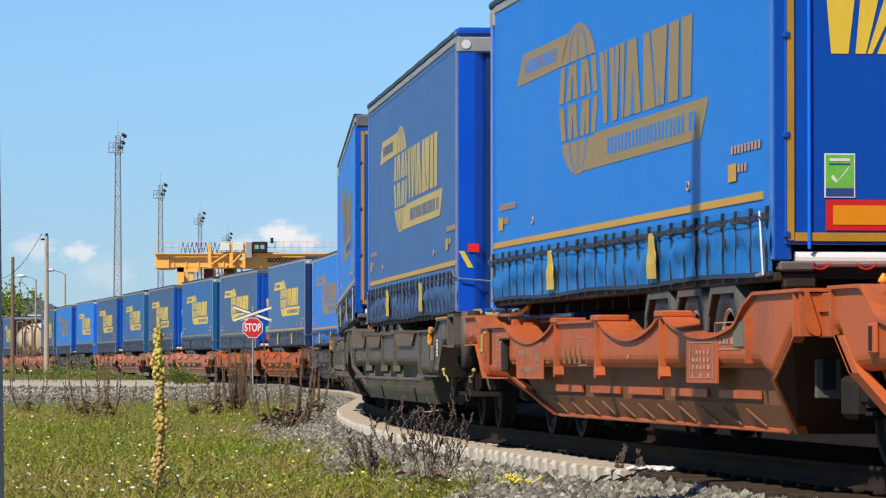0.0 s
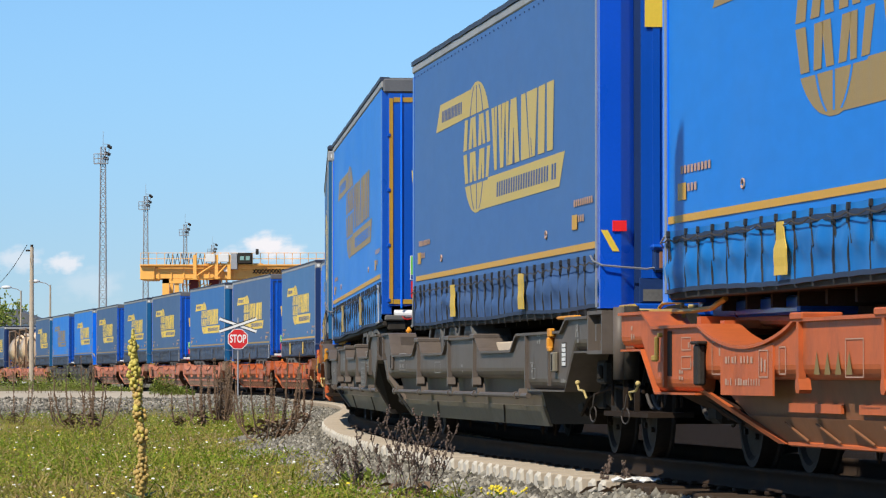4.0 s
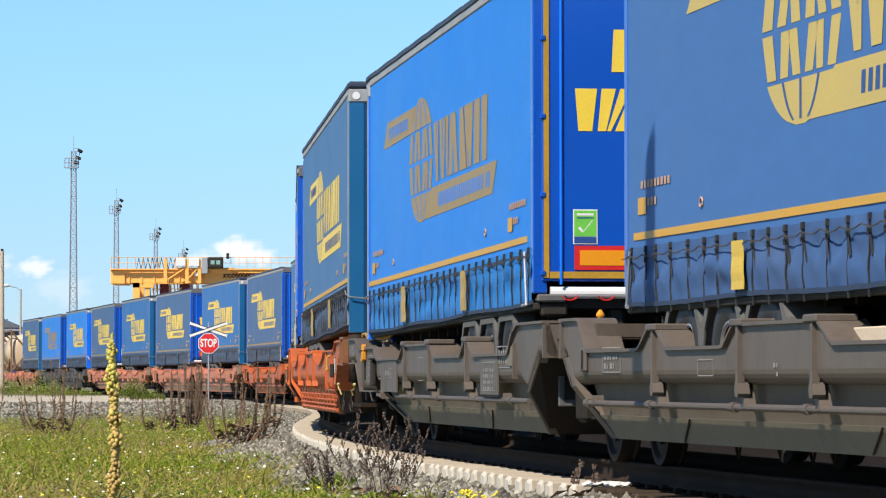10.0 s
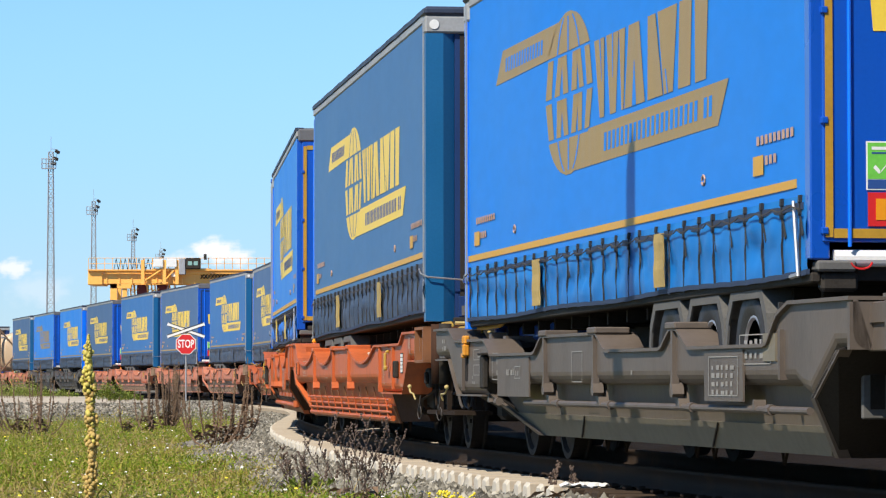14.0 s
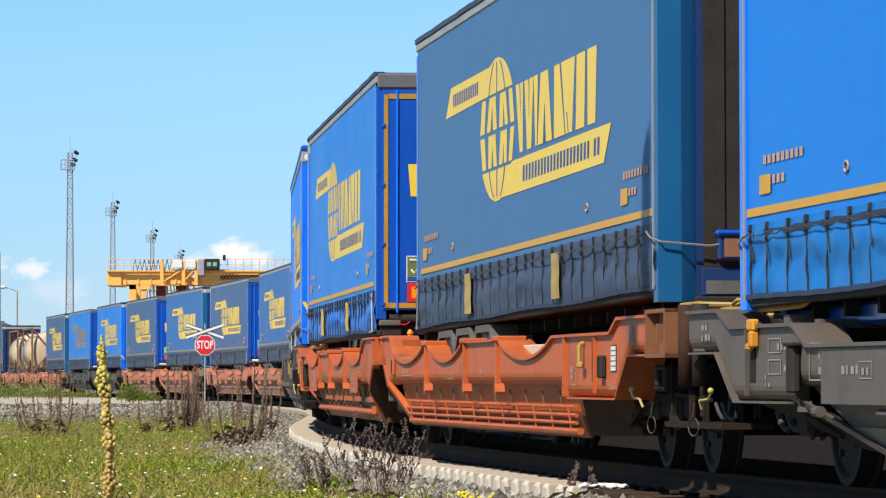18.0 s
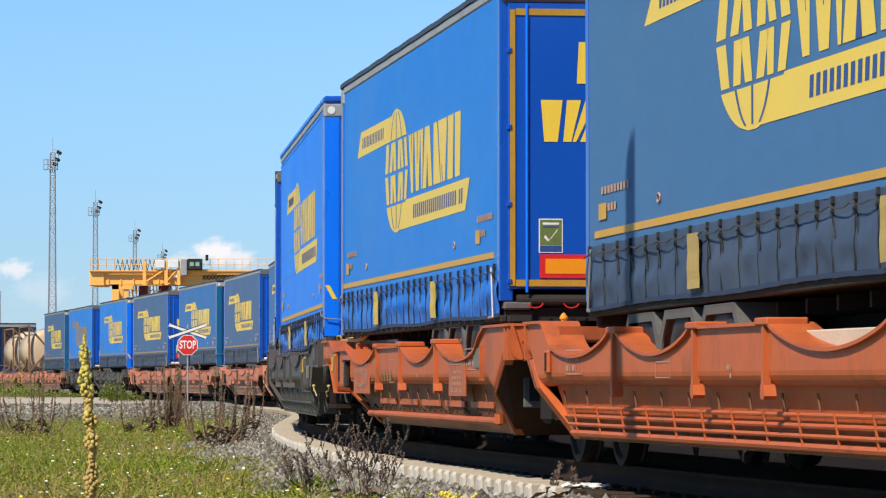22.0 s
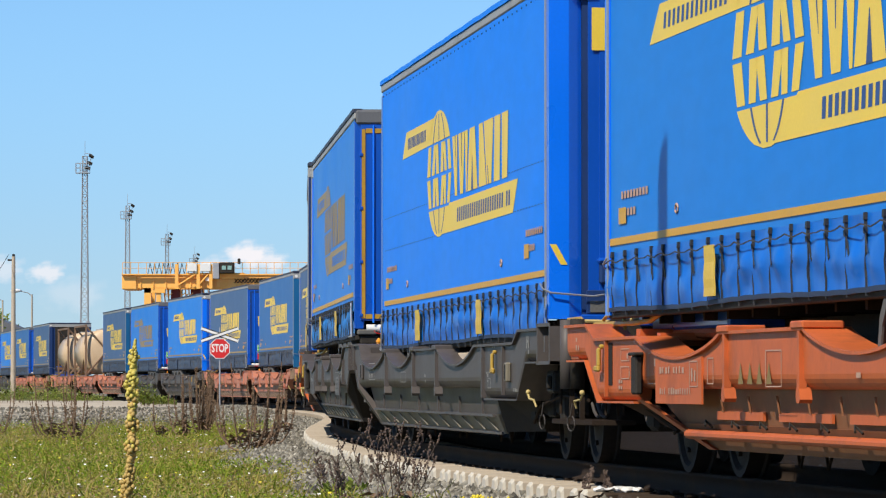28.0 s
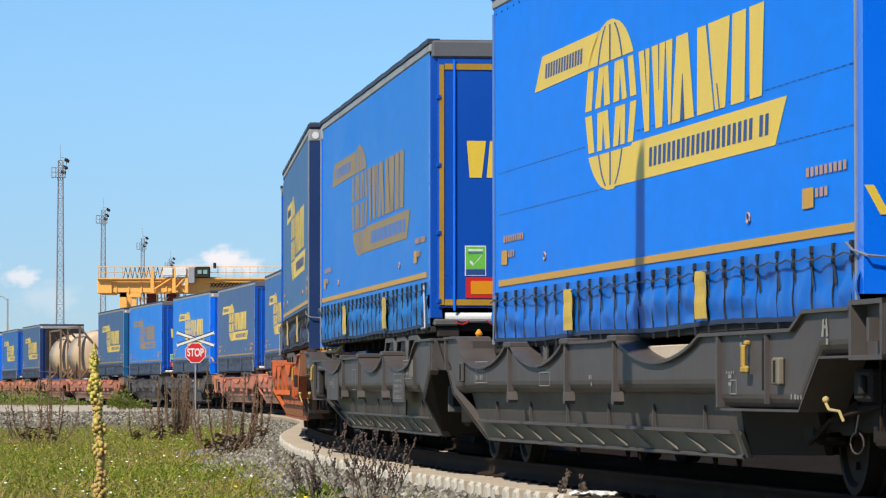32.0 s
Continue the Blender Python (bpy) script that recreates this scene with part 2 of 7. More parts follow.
GREYDUST = mat("dusty_brown_grey_paint", (0.200, 0.172, 0.122), 0.6, var=0.16, scale=1.2, fine=10, bump=0.1, stain=(0.09, 0.07, 0.05), stain_scale=1.2)
# skirt dust of the far wagons, paled for haze
PALEDUST = mat("hazed_dusty_brown_paint", (0.30, 0.20, 0.13), 0.7, var=0.16, scale=1.0, fine=8, bump=0.1, stain=(0.14, 0.10, 0.07), stain_scale=1.2)
MUDGREY = mat("dusty_mudguard_plastic", (0.125, 0.122, 0.116), 0.7, spec=0.15, var=0.2, bump=0.1)
# dirt of the lower skirts; on end posts it stands in for shade
ORANGE_DUST_SHADE = mat("dirty_shaded_orange_paint", (0.24, 0.095, 0.036), 0.65, var=0.16, scale=1.2, fine=10, bump=0.1, stain=(0.12, 0.06, 0.035), stain_scale=1.2)
PLATE = mat("dusty_brown_plate", (0.25, 0.115, 0.06), 0.7, var=0.12, bump=0.05, stain=(0.12, 0.06, 0.04))
WHEEL = mat("dark_wheel_steel", (0.024, 0.019, 0.016), 0.7, spec=0.2, var=0.25, bump=0.2)
# near black in place of deep shade: undersides, bogies, slots, grey end plates
SHADEBLACK = mat("shade_black_iron", (0.024, 0.020, 0.017), 0.8, spec=0.2, var=0.3, bump=0.2, stain=(0.03, 0.022, 0.016))
STRAPGREY = mat("grey_strap", (0.09, 0.09, 0.09), 0.7, var=0.2, bump=0)
STEEL = mat("greasy_brown_steel", (0.034, 0.024, 0.018), 0.8, metal=0.0, spec=0.06, var=0.25, bump=0.25, stain=(0.09, 0.045, 0.02))
ALU = mat("brushed_grey_metal", (0.42, 0.42, 0.43), 0.4, metal=0.6, var=0.12, bump=0.08)
RAILGREY = mat("dull_grey_roof_rail", (0.15, 0.15, 0.155), 0.5, metal=0.2, var=0.12, bump=0.05)
WHITE = mat("white_paint", (0.78, 0.77, 0.74), 0.45, var=0.06, bump=0.05)
KNOB = mat("worn_yellow_knob", (0.50, 0.38, 0.14), 0.6, var=0.15, bump=0.1)
CREAM = mat("cream_inner_face", (0.62, 0.50, 0.36), 0.6, var=0.12, bump=0.1)
RED = mat("signal_red", (0.62, 0.02, 0.02), 0.4, var=0.06, bump=0.03)
REDGLASS = mat("red_reflector", (0.9, 0.03, 0.03), 0.25, var=0.04, bump=0)
AMBER = mat("amber_reflector", (0.80, 0.30, 0.01), 0.35, var=0.06, bump=0)
FLAP_OLD = mat("dirty_ochre_webbing", (0.44, 0.31, 0.10), 0.65, var=0.18, bump=0.1, stain=(0.2, 0.15, 0.08))
FLAP = mat("yellow_webbing", (0.68, 0.46, 0.07), 0.55, var=0.12, bump=0.1, stain=(0.25, 0.18, 0.08))
HOOKYELLOW = mat("yellow_handle_paint", (0.46, 0.29, 0.045), 0.5, var=0.12, bump=0.1, stain=(0.2, 0.1, 0.03))
PRINT = mat("pale_stencil_paint", (0.50, 0.31, 0.22), 0.6, var=0.15, bump=0)
OLIVE = mat("dull_yellow_green_print", (0.24, 0.16, 0.05), 0.6, var=0.15, bump=0)
PRINTG = mat("grey_stencil_paint", (0.30, 0.28, 0.25), 0.6, var=0.15, bump=0)
GREEN = mat("green_sticker", (0.16, 0.55, 0.07), 0.4, var=0.12, scale=6, bump=0)
GALV = mat("galvanised_steel", (0.34, 0.35, 0.37), 0.6, metal=0.1, var=0.12, bump=0.05)
CRANE = mat("crane_yellow_paint", (1.0, 0.50, 0.11), 0.4, var=0.08, scale=0.4, fine=3, bump=0.05)
MAROON = mat("maroon_machinery_paint", (0.16, 0.015, 0.015), 0.5, var=0.1, bump=0.05)
PALECONCRETE = mat("clean_pale_concrete", (0.56, 0.51, 0.42), 0.85, var=0.12, scale=3, fine=30, bump=0.3, bump_scale=50, rnd=0.6)
TIMBER = mat("tarred_timber_sleeper", (0.055, 0.038, 0.026), 0.85, spec=0.1, var=0.3, scale=4, fine=30, bump=0.4, stretch=(4, 0.6, 2), rnd=0.5)
CONCRETE = mat("pale_concrete", (0.42, 0.350, 0.265), 0.85, var=0.16, scale=3, fine=30, bump=0.35, bump_scale=50, rnd=0.5,
               stain=(0.22, 0.18, 0.14), stain_scale=2.5, stain_amount=0.5)
RAILPALE = mat("pale_grey_roof_rail", (0.36, 0.36, 0.355), 0.5, metal=0.1, var=0.12, bump=0.05, stain=(0.16, 0.15, 0.14))
ROOFNAVY = mat("dark_navy_roof_tarpaulin", (0.030, 0.042, 0.075), 0.55, var=0.2, bump=0.2, stain=(0.08, 0.08, 0.09))
HEMDARK = mat("dark_navy_hem", (0.022, 0.040, 0.085), 0.7, var=0.25, bump=0.15)
LEVERAMBER = mat("amber_lever_paint", (0.66, 0.27, 0.02), 0.5, var=0.12, bump=0.1, stain=(0.22, 0.10, 0.03))
TANKCREAM = mat("cream_tank_paint", (0.62, 0.45, 0.28), 0.45, var=0.12, scale=0.8, bump=0.05, stain=(0.3, 0.18, 0.09), stain_scale=0.6)


# ---- mesh helpers ----
def box(bm, x0, x1, y0, y1, z0, z1, bevel=0.0):
    r = bmesh.ops.create_cube(bm, size=1, matrix=Matrix.Translation(((x0 + x1) / 2, (y0 + y1) / 2, (z0 + z1) / 2))
                              @ Matrix.Diagonal((abs(x1 - x0), abs(y1 - y0), abs(z1 - z0), 1)))
    if bevel:
        es = list({e for v in r["verts"] for e in v.link_edges})
        bmesh.ops.bevel(bm, geom=es, offset=bevel, segments=1, affect="EDGES")
    return bm


def rod(bm, p0, p1, r, seg=8, r2=None):
    p0, p1 = Vector(p0), Vector(p1)
    d = p1 - p0
    m = Matrix.Translation((p0 + p1) / 2) @ d.to_track_quat("Z", "Y").to_matrix().to_4x4()
    bmesh.ops.create_cone(bm, cap_ends=True, segments=seg, radius1=r, radius2=r if r2 is None else r2, depth=d.length, matrix=m)
    return bm


def pipe(bm, pts, r, seg=6):
    """One continuous bent tube through pts."""
    pts = [Vector(p) for p in pts]
    ways = [(pts[min(i + 1, len(pts) - 1)] - pts[max(i - 1, 0)]).normalized() for i in range(len(pts))]
    side = ways[0].orthogonal().normalized()
    rings = []
    for p, d in zip(pts, ways):
        side = (side - d * side.dot(d)).normalized()
        up = d.cross(side)
        rings.append([bm.verts.new(p + (side * math.cos(2 * math.pi * j / seg) + up * math.sin(2 * math.pi * j / seg)) * r) for j in range(seg)])
    for a, b in zip(rings, rings[1:]):
        for j in range(seg):
            bm.faces.new((a[j], a[(j + 1) % seg], b[(j + 1) % seg], b[j]))
    bm.faces.new(rings[0][::-1]), bm.faces.new(rings[-1])
    return bm


def prism(bm, pts, y0, y1):
    """A plate with the outline pts (x, z), from y0 to y1."""
    a = [bm.verts.new((x, y0, z)) for x, z in pts]
    b = [bm.verts.new((x, y1, z)) for x, z in pts]
    bm.faces.new(a)
    bm.faces.new(b[::-1])
    n = len(pts)
    for i in range(n):
        bm.faces.new((a[i], b[i], b[(i + 1) % n], a[(i + 1) % n]))
    return bm


def strip(bm, pts, y0, y1, th):
    """A bent plate that follows pts (x, z), th thick upwards, from y0 to y1."""
    rows = [[bm.verts.new((x, y, z + dz)) for y, dz in ((y0, 0), (y1, 0), (y1, th), (y0, th))] for x, z in pts]
    for a, b in zip(rows, rows[1:]):
        for i in range(4):
            j = (i + 1) % 4
            bm.faces.new((a[i], a[j], b[j], b[i]))
    bm.faces.new(rows[0][::-1])
    bm.faces.new(rows[-1])
    return bm


def mesh_of(name, bm, material, smooth=False):
    bmesh.ops.recalc_face_normals(bm, faces=bm.faces)
    me = bpy.data.meshes.new(name)
    bm.to_mesh(me)
    bm.free()
    me.materials.append(material)
    if smooth:
        me.shade_smooth()
    return me


def part(name, bm, material, parent, label="", smooth=False):
    ob = new(name, mesh_of(name, bm, material, smooth))
    ob.parent = parent
    if label:
        tagged(ob, label)
    return ob


def piece(name, me, parent, m):
    ob = new(name, me)
    ob.parent = parent
    ob.matrix_basis = m
    return ob


def B():
    return bmesh.new()


def paint(ob, material):
    """A colour of its own for one copy that shares its mesh."""
    ob.material_slots[0].link = "OBJECT"
    ob.material_slots[0].material = material


def raw(name, verts, faces, material, parent=None):
    me = bpy.data.meshes.new(name)
    me.from_pydata(verts, [], faces)
    me.materials.append(material)
    ob = new(name, me)
    ob.parent = parent
    return ob


# ---- semi-trailers ----
SIDE = 1.275
SKIRT_Z, STRIPE_Z, TOP_Z = 1.32, 1.875, 4.22


def flat(bm, pts, y):
    """A flat printed shape on the side wall, outline (x, z)."""
    bm.faces.new([bm.verts.new((x, y, z)) for x, z in pts])
    return bm


poly = flat


def logo(parent, e, lift, shift):
    """Printed brand device on the side: plain bars, wedges and a globe, from the far end to the near end."""
    y = SIDE + 0.0012
    X = lambda l: l - TRAILER / 2 + shift
    tip = 11.40 if e == 1 else 11.90 - shift
    g0, gz, gw, gh = 7.98, 3.02, 1.10, 0.68  # the globe's middle and half sizes
    poly = lambda bm, pts, yy: flat(bm, [(X(px), pz + lift) for px, pz in pts], yy)
    ball = lambda z: gw * math.sqrt(max(0.0, 1 - ((z - gz) / gh) ** 2))
    lo, hi = 2.675, 3.345

    def cap(za, zb, shrink=1.0):
        zs = np.linspace(za, zb, 9)
        return [(g0 + ball(z) * shrink, z) for z in zs] + [(g0 - ball(z) * shrink, z) for z in zs[::-1]]
    part("logo_bar", poly(B(), [(tip, 3.355), (tip - 0.38, 3.645), (g0 + ball(3.645), 3.645), (g0 + ball(3.37), 3.37)], y), YELLOW, parent)
    part("logo_globe_top", poly(B(), cap(3.37, gz + gh - 0.004), y), YELLOW, parent)
    part("logo_bowl", poly(B(), cap(gz - gh + 0.004, 2.645), y), YELLOW, parent)
    # meridians across both caps
    bm = B()
    for za, zb in ((3.37, 3.66), (2.38, 2.645)):
        for f in (-0.52, 0.0, 0.52):
            zs = np.linspace(za, zb, 6)
            poly(bm, [(g0 + f * ball(z) - 0.028, z) for z in zs] + [(g0 + f * ball(z) + 0.028, z) for z in zs[::-1]], y + 0.0015)
    tagged(part("logo_globe_line", bm, LETTER, parent), kind="stuff")
    # the middle field: three pairs of plain strokes, cut by the equator
    bm = B()
    for za, zb in ((lo, 2.985), (3.025, hi)):
        for f0, f1, lean in ((-0.96, -0.70, 0.0), (-0.58, -0.36, 0.10), (-0.22, 0.00, -0.08), (0.12, 0.34, 0.08), (0.44, 0.62, -0.06), (0.74, 0.96, 0.0)):
            k0, k1 = ball(za), ball(zb)
            poly(bm, [(g0 - f0 * k0, za), (g0 - f1 * k0, za), (g0 - (f1 + lean) * k1, zb), (g0 - (f0 + lean) * k1, zb)], y)
    tagged(part("logo_globe_field", bm, YELLOW, parent), kind="stuff")
    # small print on the bar
    bm = B()
    n = 14
    for i in range(n):
        a = tip - 0.52 - i * (tip - 0.52 - g0 - gw - 0.05) / n
        poly(bm, [(a, 3.44), (a - 0.03, 3.565), (a - 0.11, 3.565), (a - 0.08, 3.44)], y + 0.0015)
    tagged(part("logo_small_print", bm, LETTER, parent), kind="stuff")
    # the word: bold plain wedges and blocks, not letters
    w0, w1 = 2.715, 3.345

    def shape(top0, top1, bot0, bot1, za=w0, zb=w1, up=0.001):
        part("logo_word_bar", poly(B(), [(bot0, za), (top0, zb), (top1, zb), (bot1, za)], y + up), YELLOW, parent)
    shape(6.84, 6.42, 6.62, 6.44)
    shape(6.34, 5.84, 6.20, 5.96)
    shape(5.82, 5.58, 5.74, 5.66)
    shape(5.44, 5.04, 5.62, 4.84)
    shape(4.72, 4.44, 4.74, 4.18)
    shape(4.36, 3.66, 4.14, 3.82)
    shape(3.58, 3.16, 3.64, 3.22)
    shape(3.06, 2.62, 3.06, 2.70)
    bm = B()
    for t0, t1, b0, b1, za, zb in ((6.63, 6.58, 6.53, 6.52, 3.0, w1), (6.10, 6.05, 6.09, 6.07, 3.0, w1), (5.24, 5.22, 5.32, 5.16, w0, 3.06), (4.10, 4.06, 4.02, 3.98, w0, 2.9)):
        poly(bm, [(b0, za), (t0, zb), (t1, zb), (b1, za)], y + 0.0025)
    tagged(part("logo_notch", bm, LETTER, parent), kind="stuff")
    part("logo_banner", poly(B(), [(g0 - 0.22, 2.36), (g0 - ball(2.64) + 0.02, 2.665), (1.98, 2.665), (2.32, 2.36)], y + 0.0005), YELLOW, parent)
    bm = B()
    for i in range(23):
        a = 6.45 - i * 0.168 - (0.14 if i > 20 else 0)
        poly(bm, [(a, 2.44), (a - 0.02, 2.585), (a - 0.12, 2.585), (a - 0.10, 2.44)], y + 0.0020)
    tagged(part("logo_banner_print", bm, LETTER, parent), kind="stuff")


def curtain(bm, z0, z1, nx, nz, wave, droop=None):
    """The hanging side cloth as one waved sheet with thickness."""
    rows = []
    for j in range(nz + 1):
        v = j / nz
        z = z0 + (z1 - z0) * v
        row = []
        for i in range(nx + 1):
            x = -TRAILER / 2 + 0.06 + (TRAILER - 0.12) * i / nx
            row.append(bm.verts.new((x, SIDE + wave(x, z, v), z + (droop(x) * (1 - v) ** 2 if droop else 0.0))))
        rows.append(row)
    for a, b in zip(rows, rows[1:]):
        for i in range(nx):
            bm.faces.new((a[i], a[i + 1], b[i + 1], b[i]))
    return bm


STRAPS = 27


def strap_mesh():
    """One webbing strap: thin below, a hanging loop, a buckle on top."""
    bm = B()
    rows = []
    for z, hw, d, x in ((0.0, 0.006, 0.000, 0.0), (0.12, 0.006, 0.001, 0.006), (0.16, 0.007, 0.003, 0.016), (0.22, 0.008, 0.004, 0.014), (0.27, 0.007, 0.002, 0.0), (0.385, 0.008, 0.002, 0.0), (0.39, 0.020, 0.010, 0.0), (0.425, 0.020, 0.012, 0.0), (0.43, 0.012, 0.006, 0.0), (0.47, 0.012, 0.007, 0.0), (0.475, 0.020, 0.012, 0.0), (0.52, 0.018, 0.009, 0.0)):
        rows.append([bm.verts.new((x + dx, y, z)) for dx, y in ((-hw, -0.012), (hw, -0.012), (hw, d), (-hw, d))])
    for r0, r1 in zip(rows, rows[1:]):
        for i in range(4):
            bm.faces.new((r0[i], r0[(i + 1) % 4], r1[(i + 1) % 4], r1[i]))
    bm.faces.new(rows[0][::-1]), bm.faces.new(rows[-1])
    # the loose tail of the strap
    prism(bm, [(-0.010, 0.39), (-0.03, 0.39), (-0.10, 0.27), (-0.065, 0.25), (-0.04, 0.32)], 0.000, 0.004)
    return mesh_of("strap", bm, BLACK)


STRAP_ME = strap_mesh()


def wheel_at(parent, name, x, y, z, r, w, side):
    bm = B()
    prof = [(r * 0.60, w * 0.42), (r * 0.72, w * 0.5), (r * 0.93, w * 0.5), (r, w * 0.36), (r, -w * 0.36), (r * 0.93, -w * 0.5), (r * 0.6, -w * 0.5)]
    n = 28
    ring = [[bm.verts.new((x + math.cos(a) * q, y + side * o, z + math.sin(a) * q)) for q, o in prof] for a in np.linspace(0, 2 * math.pi, n, endpoint=False)]
    for i in range(n):
        for j in range(len(prof) - 1):
            bm.faces.new((ring[i][j], ring[(i + 1) % n][j], ring[(i + 1) % n][j + 1], ring[i][j + 1]))
    tyre = part("tyre", bm, BLACK, parent, smooth=True)
    bm = B()
    rod(bm, (x, y + side * w * 0.12, z), (x, y + side * w * 0.2, z), r * 0.6, 24)
    rod(bm, (x, y + side * w * 0.2, z), (x, y + side * w * 0.45, z), r * 0.22, 12)
    rim = part("rim", bm, DARK, tyre, "dark steel wheel disc")
    bm = B()
    n = 24
    ring = [[bm.verts.new((x + math.cos(a) * q, y + side * o, z + math.sin(a) * q)) for q, o in ((r * 0.57, w * 0.40), (r * 0.60, w * 0.45), (r * 0.63, w * 0.44))] for a in np.linspace(0, 2 * math.pi, n, endpoint=False)]
    for i in range(n):
        for j in range(2):
            bm.faces.new((ring[i][j], ring[(i + 1) % n][j], ring[(i + 1) % n][j + 1], ring[i][j + 1]))
    part("rim_edge", bm, ALU, tyre, "bright rim edge")
    return tyre


def trailer(e, seed, low=0.0, mid=0.0, top=0.0, lift=0.0, shift=0.0):
    """A curtain-sided semi-trailer; e = 1: its front leads, e = -1: its rear leads. Origin under its middle, on the rail."""
    global SKIRT_Z, STRIPE_Z, TOP_Z
    SKIRT_Z, STRIPE_Z, TOP_Z = 1.32 + low, 1.875 + mid, 4.22 + top
    rnd = random.Random(seed)
    t = new("semi_trailer")
    F = lambda f: e * (f - TRAILER / 2)  # f metres behind its front
    X0, X1 = -TRAILER / 2, TRAILER / 2

    def bx(bm, f0, f1, y0, y1, z0, z1, bevel=0.0):
        a, b = sorted((F(f0), F(f1)))
        return box(bm, a, b, y0, y1, z0, z1, bevel)
    # closed body behind the cloth
    # underside coloured near black for the shade below the body
    part("floor", bx(B(), 0.05, 13.57, -1.25, 1.22, SKIRT_Z - 0.06, SKIRT_Z + 0.06), SHADEBLACK, t)
    bm = B()
    n = 24
    for side in (1,):
        strip(bm, [(X0 + 0.03 + (TRAILER - 0.06) * i / n, TOP_Z + 0.145 + 0.015 * math.sin(i * 1.7)) for i in range(n + 1)], -1.24, 1.24, 0.02)
    part("roof_tarpaulin", bm, RAILGREY, t, "dusty grey roof tarpaulin")
    for y in (1.235, -1.235):
        bm = box(B(), X0, X1, y - 0.045, y + 0.050, TOP_Z + 0.035, TOP_Z + 0.125, 0.012)
        part("roof_rail", bm, RAILPALE, t, "pale grey roof edge rail")
        bm = B()
        strip(bm, [(X0 + TRAILER * i / 60, TOP_Z + 0.122 + 0.0015 * math.sin(i * 2.4) + 0.003 * math.sin(i * 0.9)) for i in range(61)], y - 0.06, y + (0.062 if y > 0 else 0.05), 0.05)
        part("roof_edge", bm, ROOFNAVY, t, "dark scalloped edge of the roof tarpaulin")
    if seed in (32, 36):
        bm = B()
        for i in range(44):
            x = X0 + 0.2 + (TRAILER - 0.4) * i / 43
            box(bm, x - 0.014, x + 0.014, SIDE - 0.002, SIDE + 0.006, TOP_Z - 0.030, TOP_Z - 0.014)
        tagged(part("curtain_rivets", bm, PAINT_NAVY, t), kind="stuff")
    if seed == 36:
        bm = B()
        for z in (2.68, 2.30):
            for i in range(70):
                x = X0 + 0.25 + (TRAILER - 0.5) * i / 70
                flat(bm, [(x, z), (x, z + 0.008), (x + 0.11, z + 0.008), (x + 0.11, z)], SIDE + 0.0008)
        tagged(part("seam_stitches", bm, LETTER, t), kind="stuff")
    part("far_curtain", box(B(), X0 + 0.05, X1 - 0.05, -SIDE, -SIDE + 0.02, SKIRT_Z, TOP_Z), BLUE_MID, t)
    ph = [rnd.uniform(0, 6) for _ in range(6)]
    sag = [rnd.uniform(-0.012, 0.012) for _ in range(10)]

    def upper(x, z, v):
        i = (x - X0) / TRAILER * 9
        a = sag[int(max(0, min(8, i)))]
        return -0.0022 + 0.0009 * math.sin(x * 2.3 + ph[0]) * (1 - v) + 0.0006 * math.sin(x * 5.1 + ph[1]) + a * 0.05 * math.sin(v * math.pi)

    def lower(x, z, v):
        p = (x - X0) / TRAILER * STRAPS
        fold = 0.5 + 0.5 * math.cos(2 * math.pi * p)  # 1 between two straps
        belly = math.sin(math.pi * min(1, max(0, v))) * (0.5 + 0.5 * fold)
        crease = 0.016 * math.sin(7.5 * v + 1.4 * math.sin(x * 0.8 + ph[2]) + ph[3]) + 0.030 * noise.noise((x * 2.2 + z * 2, ph[4], z * 6 - x)) + 0.014 * noise.noise((x * 6, ph[5], z * 9 + x * 2))
        return 0.012 * belly + crease * (0.35 + 0.65 * fold) * math.sin(math.pi * (0.08 + 0.86 * v)) + 0.006 * math.sin(p * 4.7 + ph[2]) * (1 - v)
    droop = lambda x: 0.010 * math.sin(x * 1.3 + ph[5]) - 0.008 * abs(math.sin(math.pi * (x - X0) / TRAILER * STRAPS))
    part("side_curtain", curtain(B(), STRIPE_Z - 0.06, TOP_Z + 0.07, 90, 10, upper), BLUE_BRIGHT, t, "blue tarpaulin side curtain", smooth=True)
    part("curtain_skirt", curtain(B(), SKIRT_Z, STRIPE_Z - 0.06, 27 * 10, 10, lower, droop), BLUE_BRIGHT, t, "creased lower hem of the curtain", smooth=True)
    bm = B()
    strip(bm, [(X0 + 0.06 + (TRAILER - 0.12) * i / 80, SKIRT_Z - 0.022 + droop(X0 + 0.06 + (TRAILER - 0.12) * i / 80)) for i in range(81)], SIDE - 0.012, SIDE + 0.012, 0.034)
    part("hem_binding", bm, HEMDARK, t, "dark navy binding of the hem")
    part("curtain_stripe", bx(B(), 0.10, 13.27, SIDE - 0.004, SIDE + 0.006, STRIPE_Z - 0.003, STRIPE_Z + 0.054), STRIPE, t, "amber stripe")
    for i in range(STRAPS):
        f = (i + 0.5 + rnd.uniform(-0.12, 0.12)) / STRAPS
        piece("strap", STRAP_ME, t, pose(X0 + TRAILER * f, SIDE + 0.012, STRIPE_Z - 0.575, 0, rnd.uniform(-4, 4), rnd.uniform(-8, 8)))
    bm = B()
    pts = []
    for i in range(STRAPS * 4 + 1):
        f = i / (STRAPS * 4)
        pts.append((X0 + 0.1 + (TRAILER - 0.2) * f, SIDE + 0.045, STRIPE_Z - 0.125 - (0.015, 0.0, 0.015, 0.022)[(i + 3) % 4] + rnd.uniform(-0.006, 0.006)))
    pipe(bm, pts, 0.0055, 4)
